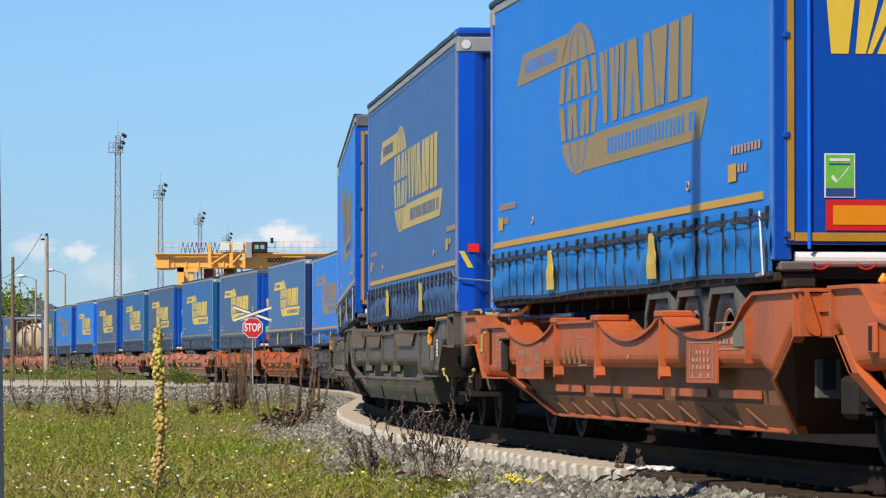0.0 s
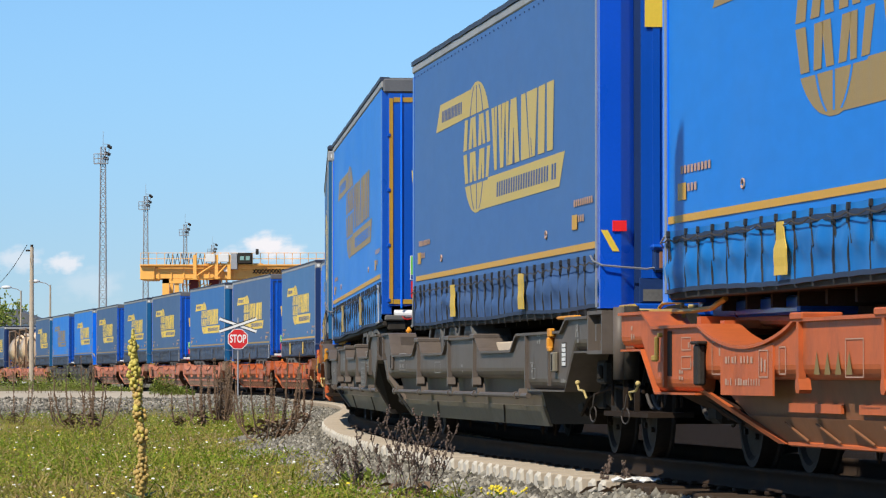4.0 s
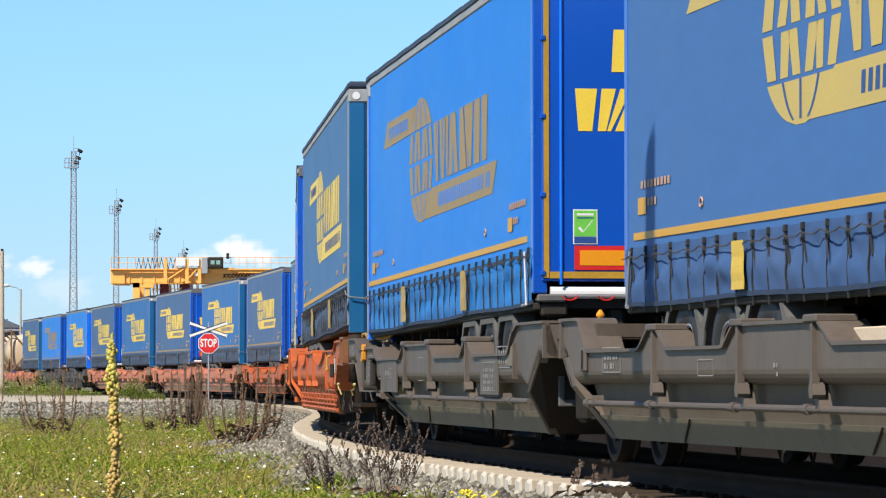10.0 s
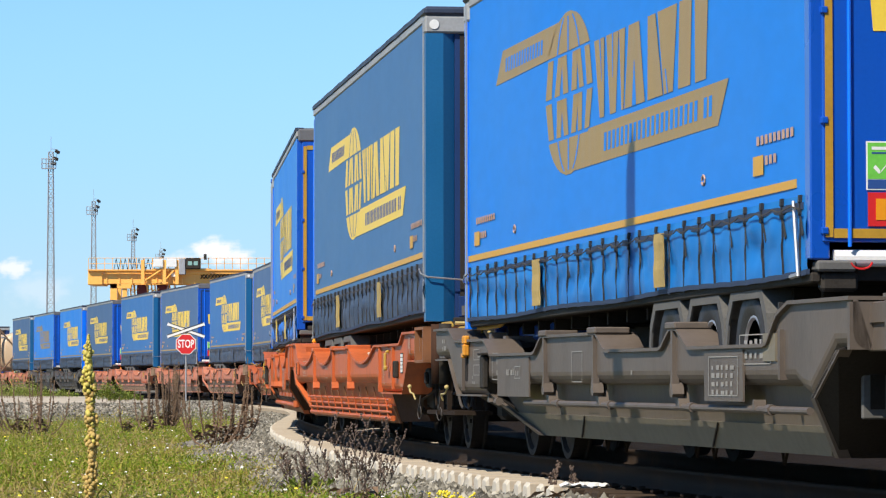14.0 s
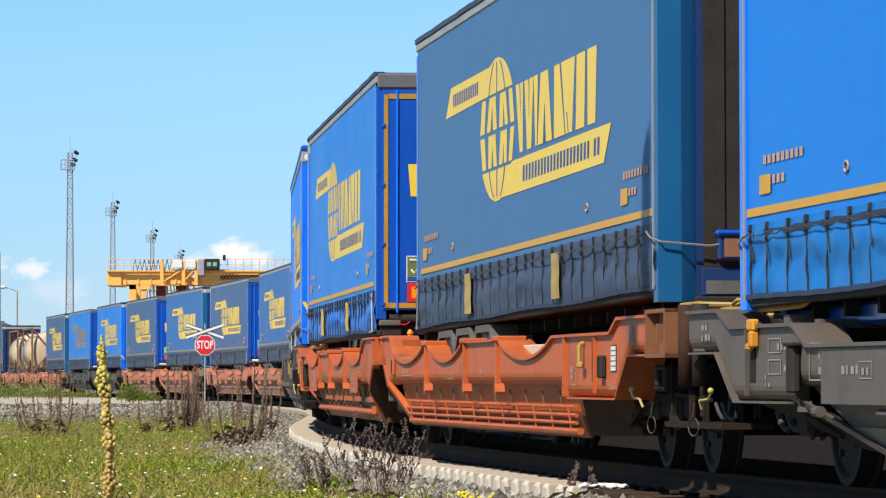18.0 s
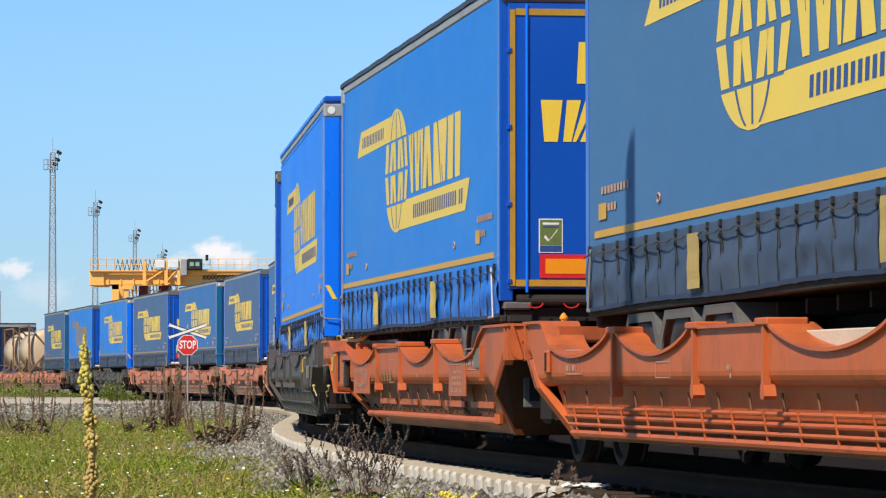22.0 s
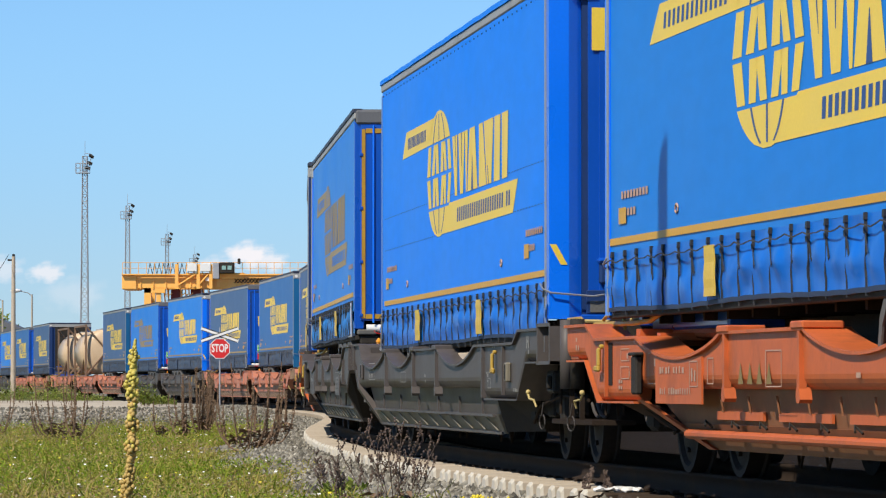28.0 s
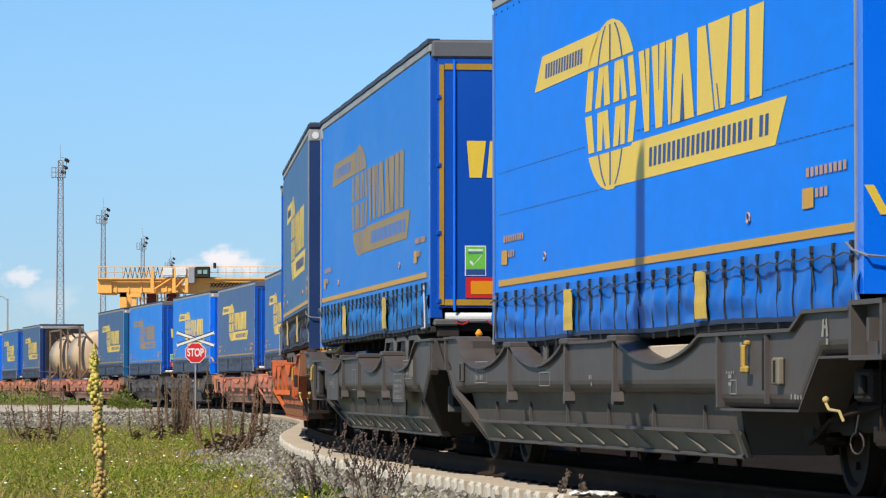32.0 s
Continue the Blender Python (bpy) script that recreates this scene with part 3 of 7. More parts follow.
    tagged(part("customs_cable", bm, HOSE, t), kind="stuff")
    if seed in (31, 33):
        bm = B()
        strip(bm, [(X0 + 0.15 + (TRAILER - 0.5) * i / 90, STRIPE_Z - 0.15 + 0.004 * math.sin(i * 1.1) + 0.003 * math.sin(i * 2.7)) for i in range(91)], SIDE - 0.01, SIDE + 0.012, 0.045)
        part("hem_webbing", bm, HEMDARK, t, "dark navy band below the stripe")
    for l in (4.45, 9.6):
        x = l - TRAILER / 2
        bm = B()
        n = 6
        rows = []
        for i in range(n + 1):
            z = SKIRT_Z + 0.03 + (STRIPE_Z - SKIRT_Z - 0.15) * i / n
            hw = (0.17 if i < 4 else 0.11 - 0.015 * (i - 4)) if seed == 31 else 0.17 - 0.02 * i / n
            yo = SIDE + 0.038 + 0.003 * math.sin(i * 1.9 + l)
            rows.append([bm.verts.new((x + dx, yo + dy, z)) for dx, dy in ((-hw, 0), (hw, 0.006), (hw, 0.014), (-hw, 0.010))])
        for r0, r1 in zip(rows, rows[1:]):
            for i in range(4):
                bm.faces.new((r0[i], r0[(i + 1) % 4], r1[(i + 1) % 4], r1[i]))
        bm.faces.new(rows[0][::-1]), bm.faces.new(rows[-1])
        part("tie_flap", bm, FLAP, t, "faded yellow tie-down flap")
    part("side_rail", box(B(), X0 + 0.02, X1 - 0.02, 1.2, 1.262, SKIRT_Z - 0.075, SKIRT_Z - 0.01, 0.01), DARK, t)
    logo(t, e, lift, shift)
    part("curtain_edge", rod(B(), (F(0.13), SIDE + 0.012, SKIRT_Z - 0.02), (F(0.13), SIDE + 0.012, TOP_Z + 0.05), 0.016, 6), ALU, t, "pale edge tube of the curtain")
    bm = rod(B(), (F(13.30), SIDE + 0.03, STRIPE_Z - 0.09), (F(13.42), SIDE + 0.03, SKIRT_Z - 0.03), 0.012, 6)
    rod(bm, (F(13.42), SIDE + 0.03, SKIRT_Z - 0.02), (F(13.30), SIDE + 0.05, SKIRT_Z - 0.03), 0.016, 6)
    part("curtain_tensioner", bm, ALU, t, "bright curtain tensioning tube")
    part("gooseneck_skirt", bx(B(), 0.25, 3.0, -0.85, 0.95, 1.13, 1.27, 0.02), PAINT_BLUE, t)
    bm = pipe(B(), [(F(0.25), SIDE + 0.05, SKIRT_Z + 0.42), (F(0.1), SIDE + 0.05, SKIRT_Z + 0.37), (F(-0.06), 1.27, SKIRT_Z + 0.33), (F(-0.08), 0.9, SKIRT_Z + 0.30), (F(-0.05), 0.5, SKIRT_Z + 0.36)], 0.009, 5)
    tagged(part("seal_wire", bm, ALU, t), kind="stuff")
    for l in (3.1, 10.9):
        ring = [(l - TRAILER / 2 + 0.05 * math.cos(q), SIDE + 0.006, STRIPE_Z + 0.20 + 0.035 * math.sin(q)) for q in np.linspace(0, 5.9, 9)]
        part("curtain_eyelet", pipe(B(), ring, 0.008, 5), PRINT, t, "pale stitched eyelet")
    # small printed marks near both ends of the stripe
    for l0 in (1.45, 13.0):
        bm = B()
        x = l0 - TRAILER / 2
        for z in (2.20 + low, 2.06 + low):
            for i in range(9 if z > 2.15 + low else 5):
                poly(bm, [(x - i * 0.12, z), (x - i * 0.12, z + 0.06), (x - i * 0.12 - 0.08, z + 0.06), (x - i * 0.12 - 0.08, z)], SIDE + 0.006)
        tagged(part("code_print", bm, PRINT, t), kind="stuff")
        part("code_plate", poly(B(), [(x - 0.2, 2.0 + low), (x - 0.2, 2.13 + low), (x + 0.1, 2.13 + low), (x + 0.1, 2.0 + low)], SIDE + 0.0075), STRIPE, t)
    # chassis and running gear
    for y in (0.45, -0.45):
        part("chassis_beam", bx(B(), 0.6, 13.3, y - 0.06, y + 0.06, 0.95, 1.28), DARK, t)
    bm = B()
    for i in range(16):
        bx(bm, 1.0 + i * 0.8, 1.06 + i * 0.8, -1.05, 1.05, 1.18, 1.28)
    # cross members share the underside's painted shade
    tagged(part("cross_member_set", bm, SHADEBLACK, t), kind="stuff")
    for f in (9.1, 10.4, 11.7):
        for s in (1, -1):
            wheel_at(t, "wheel", F(f), s * 1.03, 0.80, 0.50, 0.38, s)
            bm = B()
            strip(bm, [(F(f) + dx, z) for dx, z in ((-0.66, 0.86), (-0.60, 1.10), (-0.45, 1.275), (0.45, 1.275), (0.60, 1.10), (0.66, 0.86))], s * 0.84, s * 1.25, 0.014)
            prism(bm, [(F(f) + dx, z) for dx, z in ((-0.66, 0.86), (-0.60, 1.10), (-0.45, 1.28), (0.45, 1.28), (0.60, 1.10), (0.66, 0.86), (0.60, 0.86), (0.54, 1.06), (0.40, 1.22), (-0.40, 1.22), (-0.54, 1.06), (-0.60, 0.86))], s * 1.235, s * 1.25)
            part("mudguard", bm, MUDGREY, t)
        part("axle", rod(B(), (F(f), -1, 0.8), (F(f), 1, 0.8), 0.07, 10), DARK, t)
        part("suspension_arm", bx(B(), f - 0.6, f + 0.15, 0.4, 0.52, 0.72, 1.0, 0.03), DARK, t)
    for y in (0.62, -0.62):
        bm = bx(B(), 2.55, 2.70, y - 0.07, y + 0.07, 0.62, 1.28)
        bx(bm, 2.50, 2.75, y - 0.14, y + 0.14, 0.58, 0.63)
        part("landing_leg", bm, DARK, t)
    # corner posts of the front
    for sd in (1, -1):
        bm = B()
        sec = [(-0.02, 1.285), (-0.02, 1.105), (0.05, 0.985), (0.16, 0.985), (0.16, 1.285)]
        a = [bm.verts.new((F(f), sd * q, 1.26)) for f, q in sec]
        b = [bm.verts.new((F(f), sd * q, TOP_Z - 0.09)) for f, q in sec]
        bm.faces.new(a), bm.faces.new(b[::-1])
        for i in range(5):
            bm.faces.new((a[i], a[(i + 1) % 5], b[(i + 1) % 5], b[i]))
        part("front_post", bm, PAINT_VIVID, t, "bright blue folded front corner post")
        # navy strip added to stand for the dark gap beside the post
        part("post_seal", bx(B(), 0.02, 0.08, min(sd * 0.93, sd * 0.983), max(sd * 0.93, sd * 0.983), 1.30, TOP_Z - 0.09), PAINT_NAVY, t)
    part("front_wall", bx(B(), 0.0, 0.07, -0.93, 0.93, 1.30, TOP_Z - 0.04), PAINT_BLUE, t)
    bm = B()
    for y in (-0.8, -0.4, 0.0, 0.4, 0.8):
        bx(bm, -0.015, 0.0, y - 0.03, y + 0.03, 1.32, TOP_Z)
    tagged(part("front_ribs", bm, PAINT_BLUE, t), kind="stuff")
    part("front_cap", bx(B(), -0.03, 0.22, -1.28, 1.295, TOP_Z - 0.09, TOP_Z + 0.09, 0.02), RAILPALE, t, "pale grey roof corner cap")
    part("cap_tarpaulin", bx(B(), -0.045, 0.30, -1.29, 1.305, TOP_Z + 0.09, TOP_Z + 0.185, 0.03), ROOFNAVY, t, "bunched dark roof tarpaulin")
    bm = rod(B(), (F(-0.03), 1.20, TOP_Z + 0.0), (F(-0.04), 1.20, TOP_Z + 0.0), 0.05, 16)
    part("cap_plate", bm, WHITE, t)
    part("front_reflector", bx(B(), -0.035, -0.02, 1.06, 1.18, 1.91, 2.0), REDGLASS, t, "red reflector")
    bm = B()
    x = F(-0.026)
    bm.faces.new([bm.verts.new(p) for p in ((x, 1.28, 1.92), (x, 1.22, 1.92), (x, 1.12, 1.74), (x, 1.18, 1.74))])
    part("front_mark", bm, YELLOW, t)
    for y in (0.90, 0.5, 0.1, -0.3):
        part("front_brand_bar", bx(B(), -0.022, -0.016, y - 0.16, y, 3.70, 4.02), YELLOW, t)
        part("front_brand_bar", bx(B(), -0.0225, -0.0165, y - 0.30, y, 3.64, 3.72), YELLOW, t)
    tray = part("plate_holder", bx(B(), -0.09, 0.0, 0.30, 0.84, 1.565, 1.775, 0.02), PAINT_NAVY, t)
    part("brown_plate", bx(B(), -0.096, -0.088, 0.36, 0.79, 1.595, 1.742, 0.003), PLATE, tray, "dusty brown plate")
    part("plate_cover", bx(B(), -0.12, 0.0, 0.28, 0.86, 1.752, 1.800, 0.02), PAINT_BLUE, tray)
    part("lower_panel", bx(B(), -0.034, 0.0, -0.95, 0.95, 1.305, 1.515, 0.006), PAINT_NAVY, t, "dark lower front panel")
    bm = bx(B(), -0.040, -0.032, 0.66, 0.92, 1.32, 1.42)
    bx(bm, -0.040, -0.032, 0.36, 0.62, 1.32, 1.42)
    part("panel_opening_cover", bm, MUDGREY, t)
    part("air_line", pipe(B(), [(F(-0.30), 1.02, 1.235), (F(-0.30), 0.75, 1.23), (F(-0.30), 0.68, 1.27), (F(-0.31), 0.64, 1.38), (F(-0.24), 0.55, 1.45), (F(-0.03), 0.46, 1.47)], 0.02, 7), KNOB, t, "worn yellow air line")
    part("lower_front_beam", bx(B(), -0.04, 0.10, -1.0, 1.0, 1.20, 1.30, 0.01), PAINT_BLUE, t)
    # rear: frame, two doors, lock rods, plates, bumper
    for y in (1.20, -1.20):
        part("rear_post", bx(B(), 13.50, 13.64, y - 0.05, y + 0.078, 1.42, TOP_Z, 0.010), PAINT_BLUE, t)
    for y in (1.16, -1.16):
        part("rear_trim", bx(B(), 13.66, 13.672, y - 0.024, y + 0.024, 1.56, TOP_Z - 0.10), TRIM, t, "amber edge trim")
    for z in (1.585, TOP_Z - 0.12):
        part("rear_trim", bx(B(), 13.66, 13.671, -1.13, 1.13, z - 0.03, z + 0.03), TRIM, t, "amber edge trim")
    for s in (1, -1):
        d = part("rear_door", bx(B(), 13.60, 13.66, min(s * 0.006, s * 1.2), max(s * 0.006, s * 1.2), 1.53, TOP_Z - 0.03, 0.008), PAINT_BLUE, t, "blue rear door")
        for y in (0.28, 1.03):
            part("lock_rod", rod(B(), (F(13.675), s * y, 1.50), (F(13.675), s * y, TOP_Z - 0.05), 0.013, 8), PAINT_VIVID, d)
        for z in (1.6, 2.3, 3.0, 3.7):
            part("hinge", bx(B(), 13.63, 13.685, s * 1.19 - 0.022, s * 1.19 + 0.022, z - 0.022, z + 0.022, 0.006), PAINT_BLUE, d)
    part("rear_header", bx(B(), 13.52, 13.68, -1.26, 1.26, TOP_Z - 0.03, TOP_Z + 0.15, 0.02), RAILGREY, t)
    x = F(13.665)

    def rp(bm, pts):
        bm.faces.new([bm.verts.new((x, y, z)) for y, z in pts])
        return bm
    za, zb = 2.87, 3.25
    for t0, t1, b0, b1, z0, z1 in ((0.90, 0.70, 0.87, 0.745, za, zb), (0.66, 0.53, 0.695, 0.62, za, zb), (0.49, 0.39, 0.61, 0.575, za, zb), (0.38, 0.22, 0.54, 0.15, za, zb),
                                   (0.07, -0.08, 0.09, -0.18, za, zb), (-0.22, -0.52, -0.30, -0.45, za, zb), (-0.58, -0.85, -0.60, -0.87, za, zb),
                                   (0.55, 0.40, 0.57, 0.28, 3.40, 3.78), (0.18, -0.06, 0.20, -0.08, 3.40, 3.78), (-0.16, -0.56, -0.22, -0.50, 3.40, 3.78)):
        part("rear_brand_bar", rp(B(), ((t0, z1), (t1, z1), (b1, z0), (b0, z0))), YELLOW, t)
    st = part("sticker", bx(B(), 13.663, 13.667, 0.70, 0.92, 1.86, 2.17), WHITE, t, "green and white sticker with a tick")
    part("sticker_field", bx(B(), 13.667, 13.669, 0.71, 0.91, 1.93, 2.16), GREEN, st)
    part("sticker_foot", bx(B(), 13.667, 13.669, 0.71, 0.91, 1.868, 1.926), LETTER, st)
    x = F(13.671)
    bm = rp(B(), ((0.875, 2.00), (0.86, 2.02), (0.83, 1.985), (0.835, 1.96)))
    rp(bm, ((0.835, 1.96), (0.825, 1.98), (0.745, 2.08), (0.75, 2.06)))
    part("sticker_tick", bm, WHITE, st)
    part("sticker_heading", rp(B(), ((0.885, 2.115), (0.885, 2.135), (0.735, 2.135), (0.735, 2.115))), WHITE, st)
    part("sticker_line", rp(B(), ((0.885, 2.09), (0.885, 2.10), (0.735, 2.10), (0.735, 2.09))), LETTER, st)
    for y0 in (0.32, -0.91):
        pl = part("rear_plate", bx(B(), 13.665, 13.675, y0, y0 + 0.59, 1.63, 1.845), RED, t, "red and amber rear marking plate")
        part("plate_field", bx(B(), 13.675, 13.679, y0 + 0.05, y0 + 0.54, 1.67, 1.805), AMBER, pl)
    part("underrun_bumper", rod(B(), (F(13.6), 1.12, 1.43), (F(13.6), -1.12, 1.43), 0.055, 14), WHITE, t, "white rear underrun bumper")
    for y in (1.08, -1.08):
        part("tail_lamp", bx(B(), 13.5, 13.62, y - 0.12, y + 0.12, 1.22, 1.34, 0.02), DARK, t)
    for y in (1.08, -1.08):
        part("lamp_bracket", bx(B(), 13.46, 13.66, y - 0.10, y + 0.16, 1.345, 1.415, 0.015), MUDGREY, t, "grey lamp bracket")
        bm = bx(B(), 12.50, 12.53, y - 0.20, y + 0.14, 0.62, 1.18, 0.004)
        part("mud_flap", bm, BLACK, t)
    part("trailing_chain", pipe(B(), [(F(12.7), 1.10, 1.20), (F(12.78), 1.12, 0.98), (F(12.95), 1.13, 0.86), (F(13.15), 1.12, 0.92), (F(13.25), 1.10, 1.18)], 0.012, 5), STEEL, t)
    for y in (0.95, 0.62):
        ring = [(F(13.66), y + 0.07 * math.cos(a), 1.41 + 0.05 * math.sin(a)) for a in np.linspace(3.3, 6.1, 8)]
        part("lashing_loop", pipe(B(), ring, 0.007, 5), RED, t, "small red loop")
    for y in (0.5, -0.5):
        part("bumper_bracket", bx(B(), 13.3, 13.5, y - 0.05, y + 0.05, 0.95, 1.28), DARK, t)
    return t


# ---- pocket wagons, one carrying section to a trailer ----
WAG = 1.40


# breaks of the side wall (h metres from the outer end, z): the leading and the trailing half differ
RECESS = {1: ((5.45, 8.35), (10.7, 13.15), (13.5, 16.2)), -1: ((3.25, 6.2), (8.6, 11.4), (11.6, 14.8))}
RIBS = {1: (8.5, 10.55, 13.3), -1: (6.32, 8.5, 11.48)}
HIGH = {1: ((0.0, 1.17), (2.35, 1.17), (2.68, 1.06), (15.7, 1.06), (15.95, 1.175), (18, 1.175)),
        -1: ((0.0, 1.17), (1.22, 1.17), (1.58, 1.05), (14.45, 1.05), (15.0, 1.175), (18, 1.175))}
FOOT = {1: ((0.0, 0.90), (2.0, 0.90), (2.53, 0.565), (4.80, 0.565), (4.82, 0.665), (15.9, 0.665), (16.47, 0.645), (16.80, 0.88), (18, 0.88)),
        -1: ((0.0, 0.90), (1.08, 0.90), (1.62, 0.565), (3.20, 0.565), (3.22, 0.665), (15.1, 0.665), (15.3, 0.61), (15.5, 0.59), (16.1, 0.88), (18, 0.88))}


def along(line, h):
    return float(np.interp(h, [p[0] for p in line], [p[1] for p in line]))


def top_line(style, h, e=1):
    """Height of the side wall's upper edge, h metres from the wagon's outer end."""
    z = along(HIGH[e], h)
    for a, b in RECESS[e]:
        if a < h < b:
            u = (h - a) / (b - a)
            end = z if b > 14 and u > 0.8 else 1.055
            if style == "round":
                d = 0.175 * math.sin(math.pi * u) ** 0.75
            else:
                d = 0.145 * min(1, u / 0.12, (1 - u) / 0.12)
            return min(z, 1.055 - d) if not (b > 14 and u > 0.86) else min(z, 1.055 - d + (u - 0.86) / 0.14 * 0.125)
    return z


def bogie(parent, x, spinning):
    """Two-axle bogie under the wagon at x."""
    # bogie parts carry the deep shade under the wagon in their near-black colour
    bg = part("bogie_frame", box(B(), x - 1.25, x + 1.25, 0.92, 1.08, 0.42, 0.62, 0.03), SHADEBLACK, parent)
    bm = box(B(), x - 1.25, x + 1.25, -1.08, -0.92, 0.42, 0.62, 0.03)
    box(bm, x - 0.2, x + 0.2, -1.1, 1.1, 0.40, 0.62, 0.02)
    part("bogie_bolster", bm, SHADEBLACK, bg)
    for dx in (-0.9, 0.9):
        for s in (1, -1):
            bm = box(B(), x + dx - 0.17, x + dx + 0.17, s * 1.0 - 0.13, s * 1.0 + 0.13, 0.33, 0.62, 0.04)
            part("axle_box", bm, SHADEBLACK, bg)
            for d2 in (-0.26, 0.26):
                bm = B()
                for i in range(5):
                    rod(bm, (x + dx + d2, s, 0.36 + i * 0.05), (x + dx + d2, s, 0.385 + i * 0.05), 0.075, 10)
                part("coil_spring", bm, SHADEBLACK, bg)
        ws = new("wheelset", WHEELSET_ME)
        ws.parent = parent
        ws.matrix_basis = pose(x + dx, 0, 0.42)
        spinning.append(ws)


def wheelset_mesh():
    bm = B()
    rod(bm, (0, -1.05, 0), (0, 1.05, 0), 0.08, 12)
    for s in (1, -1):
        y = s * 0.75
        n = 32
        prof = [(0.10, 0.09), (0.16, 0.07), (0.34, 0.045), (0.37, 0.075), (0.42, 0.075), (0.425, -0.045), (0.45, -0.06), (0.45, -0.08), (0.36, -0.08), (0.30, -0.03), (0.1, -0.05)]
        ring = [[bm.verts.new((math.cos(a) * r, y + s * o, math.sin(a) * r)) for r, o in prof] for a in np.linspace(0, 2 * math.pi, n, endpoint=False)]
        for i in range(n):
            for j in range(len(prof) - 1):
                bm.faces.new((ring[i][j], ring[(i + 1) % n][j], ring[(i + 1) % n][j + 1], ring[i][j + 1]))
        for i in range(4):
            a = i * math.pi / 2
            rod(bm, (math.cos(a) * 0.24, y + s * 0.03, math.sin(a) * 0.24), (math.cos(a) * 0.24, y + s * 0.085, math.sin(a) * 0.24), 0.025, 6)
    return mesh_of("wheelset", bm, WHEEL)


WHEELSET_ME = wheelset_mesh()


def section(e, style, lower, paint_mat, print_mat, spinning):
    """Half of a twin pocket wagon; e = 1: its outer end leads. Origin on the rail under its middle."""
    w = new("pocket_wagon")
    X = lambda h: e * (h - HALF / 2)
    P = paint_mat
    DUST_SHADE = GREYDUST if P in GREYS else (PALEDUST if P is ORANGE_PALE else ORANGE_DUST_SHADE)
    if lower == "pipes" and e == -1:
        lower = "hooked_tube"

    def bx(bm, h0, h1, y0, y1, z0, z1, bevel=0.0):
        a, b = sorted((X(h0), X(h1)))
        return box(bm, a, b, min(y0, y1), max(y0, y1), z0, z1, bevel)

    def plate(bm, pts, th):
        """A plate through points (h, y, z), th thick towards the middle line."""
        s = 1 if pts[0][1] > 0 else -1
        out = [bm.verts.new((X(h), q, z)) for h, q, z in pts]
        inn = [bm.verts.new((X(h), q - s * th, z)) for h, q, z in pts]
        bm.faces.new(out), bm.faces.new(inn[::-1])
        n = len(pts)
        for i in range(n):
            bm.faces.new((out[i], inn[i], inn[(i + 1) % n], out[(i + 1) % n]))
        return bm
    first, last = (1.18, 16.98) if e == 1 else (0.30, 16.55)
    foot = lambda h: along(FOOT[e], h)
    top = lambda h: top_line(style, h, e)
    hs = sorted({round(first + 0.1 * i, 3) for i in range(int((last - first) / 0.1) + 1)} | {p[0] for p in FOOT[e] + HIGH[e] if first < p[0] < last} | {last})
    ribs = RIBS[e]
    o0, o1 = (4.78, 4.95) if e == 1 else (3.1, 5.0)
    i0, i1 = (16.3, 15.85) if e == 1 else (15.12, 15.12)
    rr_, curl = 0.10, np.linspace(0.0, math.pi / 2, 6)  # the rolled lower edge of the wall
    for s in (1, -1):
        y = s * WAG
        bm = B()
        rows = []
        for h in hs:
            lo = foot(h)
            rows.append([bm.verts.new((X(h), yy, z)) for yy, z in [(y - s * rr_ * (1 - math.sin(q)), lo + rr_ * (1 - math.cos(q))) for q in curl] + [(y, top(h)), (y - s * 0.03, top(h)), (y - s * 0.115, lo + 0.025)]])
        for a, b in zip(rows, rows[1:]):
            for i in range(9):
                bm.faces.new((a[i], a[(i + 1) % 9], b[(i + 1) % 9], b[i]))
        bm.faces.new(rows[0])
        bm.faces.new(rows[-1][::-1])
        wall = part("side_wall", bm, P, w)
        # rolled top flange, reaching inwards as a saddle
        bm = B()
        strip(bm, [(X(h), top(h)) for h in hs], y - s * 0.30, y + s * 0.032, 0.024)
        part("top_flange", bm, P, wall)
        b0, b1 = (2.0, 4.8) if e == 1 else (1.08, 3.2)
        bm = B()
        strip(bm, [(X(h), foot(h) - 0.016) for h in hs if b0 - 0.9 < h < b1], y - s * 0.30, y + s * 0.010, 0.016)
        part("lower_flange", bm, P, wall)
        for h in ribs:
            bm = B()
            prism(bm, [(X(h) - 0.035, 0.61), (X(h) + 0.035, 0.61), (X(h) + 0.03, 1.09), (X(h) - 0.03, 1.09)], y - s * 0.02, y + s * 0.030)
            part("rib", bm, P, wall)
            bm = B()
            prism(bm, [(X(h) - 0.07, 0.60), (X(h) - 0.03, 0.68), (X(h) + 0.03, 0.68), (X(h) + 0.05, 0.62), (X(h) + 0.03, 0.58), (X(h) - 0.04, 0.575)], y - s * 0.05, y + s * 0.034)
            part("rib_foot", bm, P, wall)
            bm = B()
            bx(bm, h - 0.17, h + 0.17, y - s * 0.24, y + s * 0.044, 1.060, 1.112, 0.010)
            part("rib_cap", bm, P, wall)
        # plate behind the wall's overhang, and the dusty lower skirt of the pocket
        part("pocket_side", plate(B(), [(o0, s * 1.28, 0.70), (i0, s * 1.28, 0.70), (i0 - 0.25 * e, s * 1.225, 0.40), ((o0 + o1) / 2, s * 1.225, 0.40)], 0.03), P if P in GREYS or lower == "pipes" else DUST_SHADE, w)
        sk = part("pocket_skirt", plate(B(), [((o0 + o1) / 2 + 0.02, s * 1.255, 0.41), (i0 - 0.25 * e, s * 1.255, 0.41), (i1, s * 1.17, 0.22), (o1, s * 1.17, 0.22)], 0.03), DUST_SHADE, w, "dusty lower skirt")
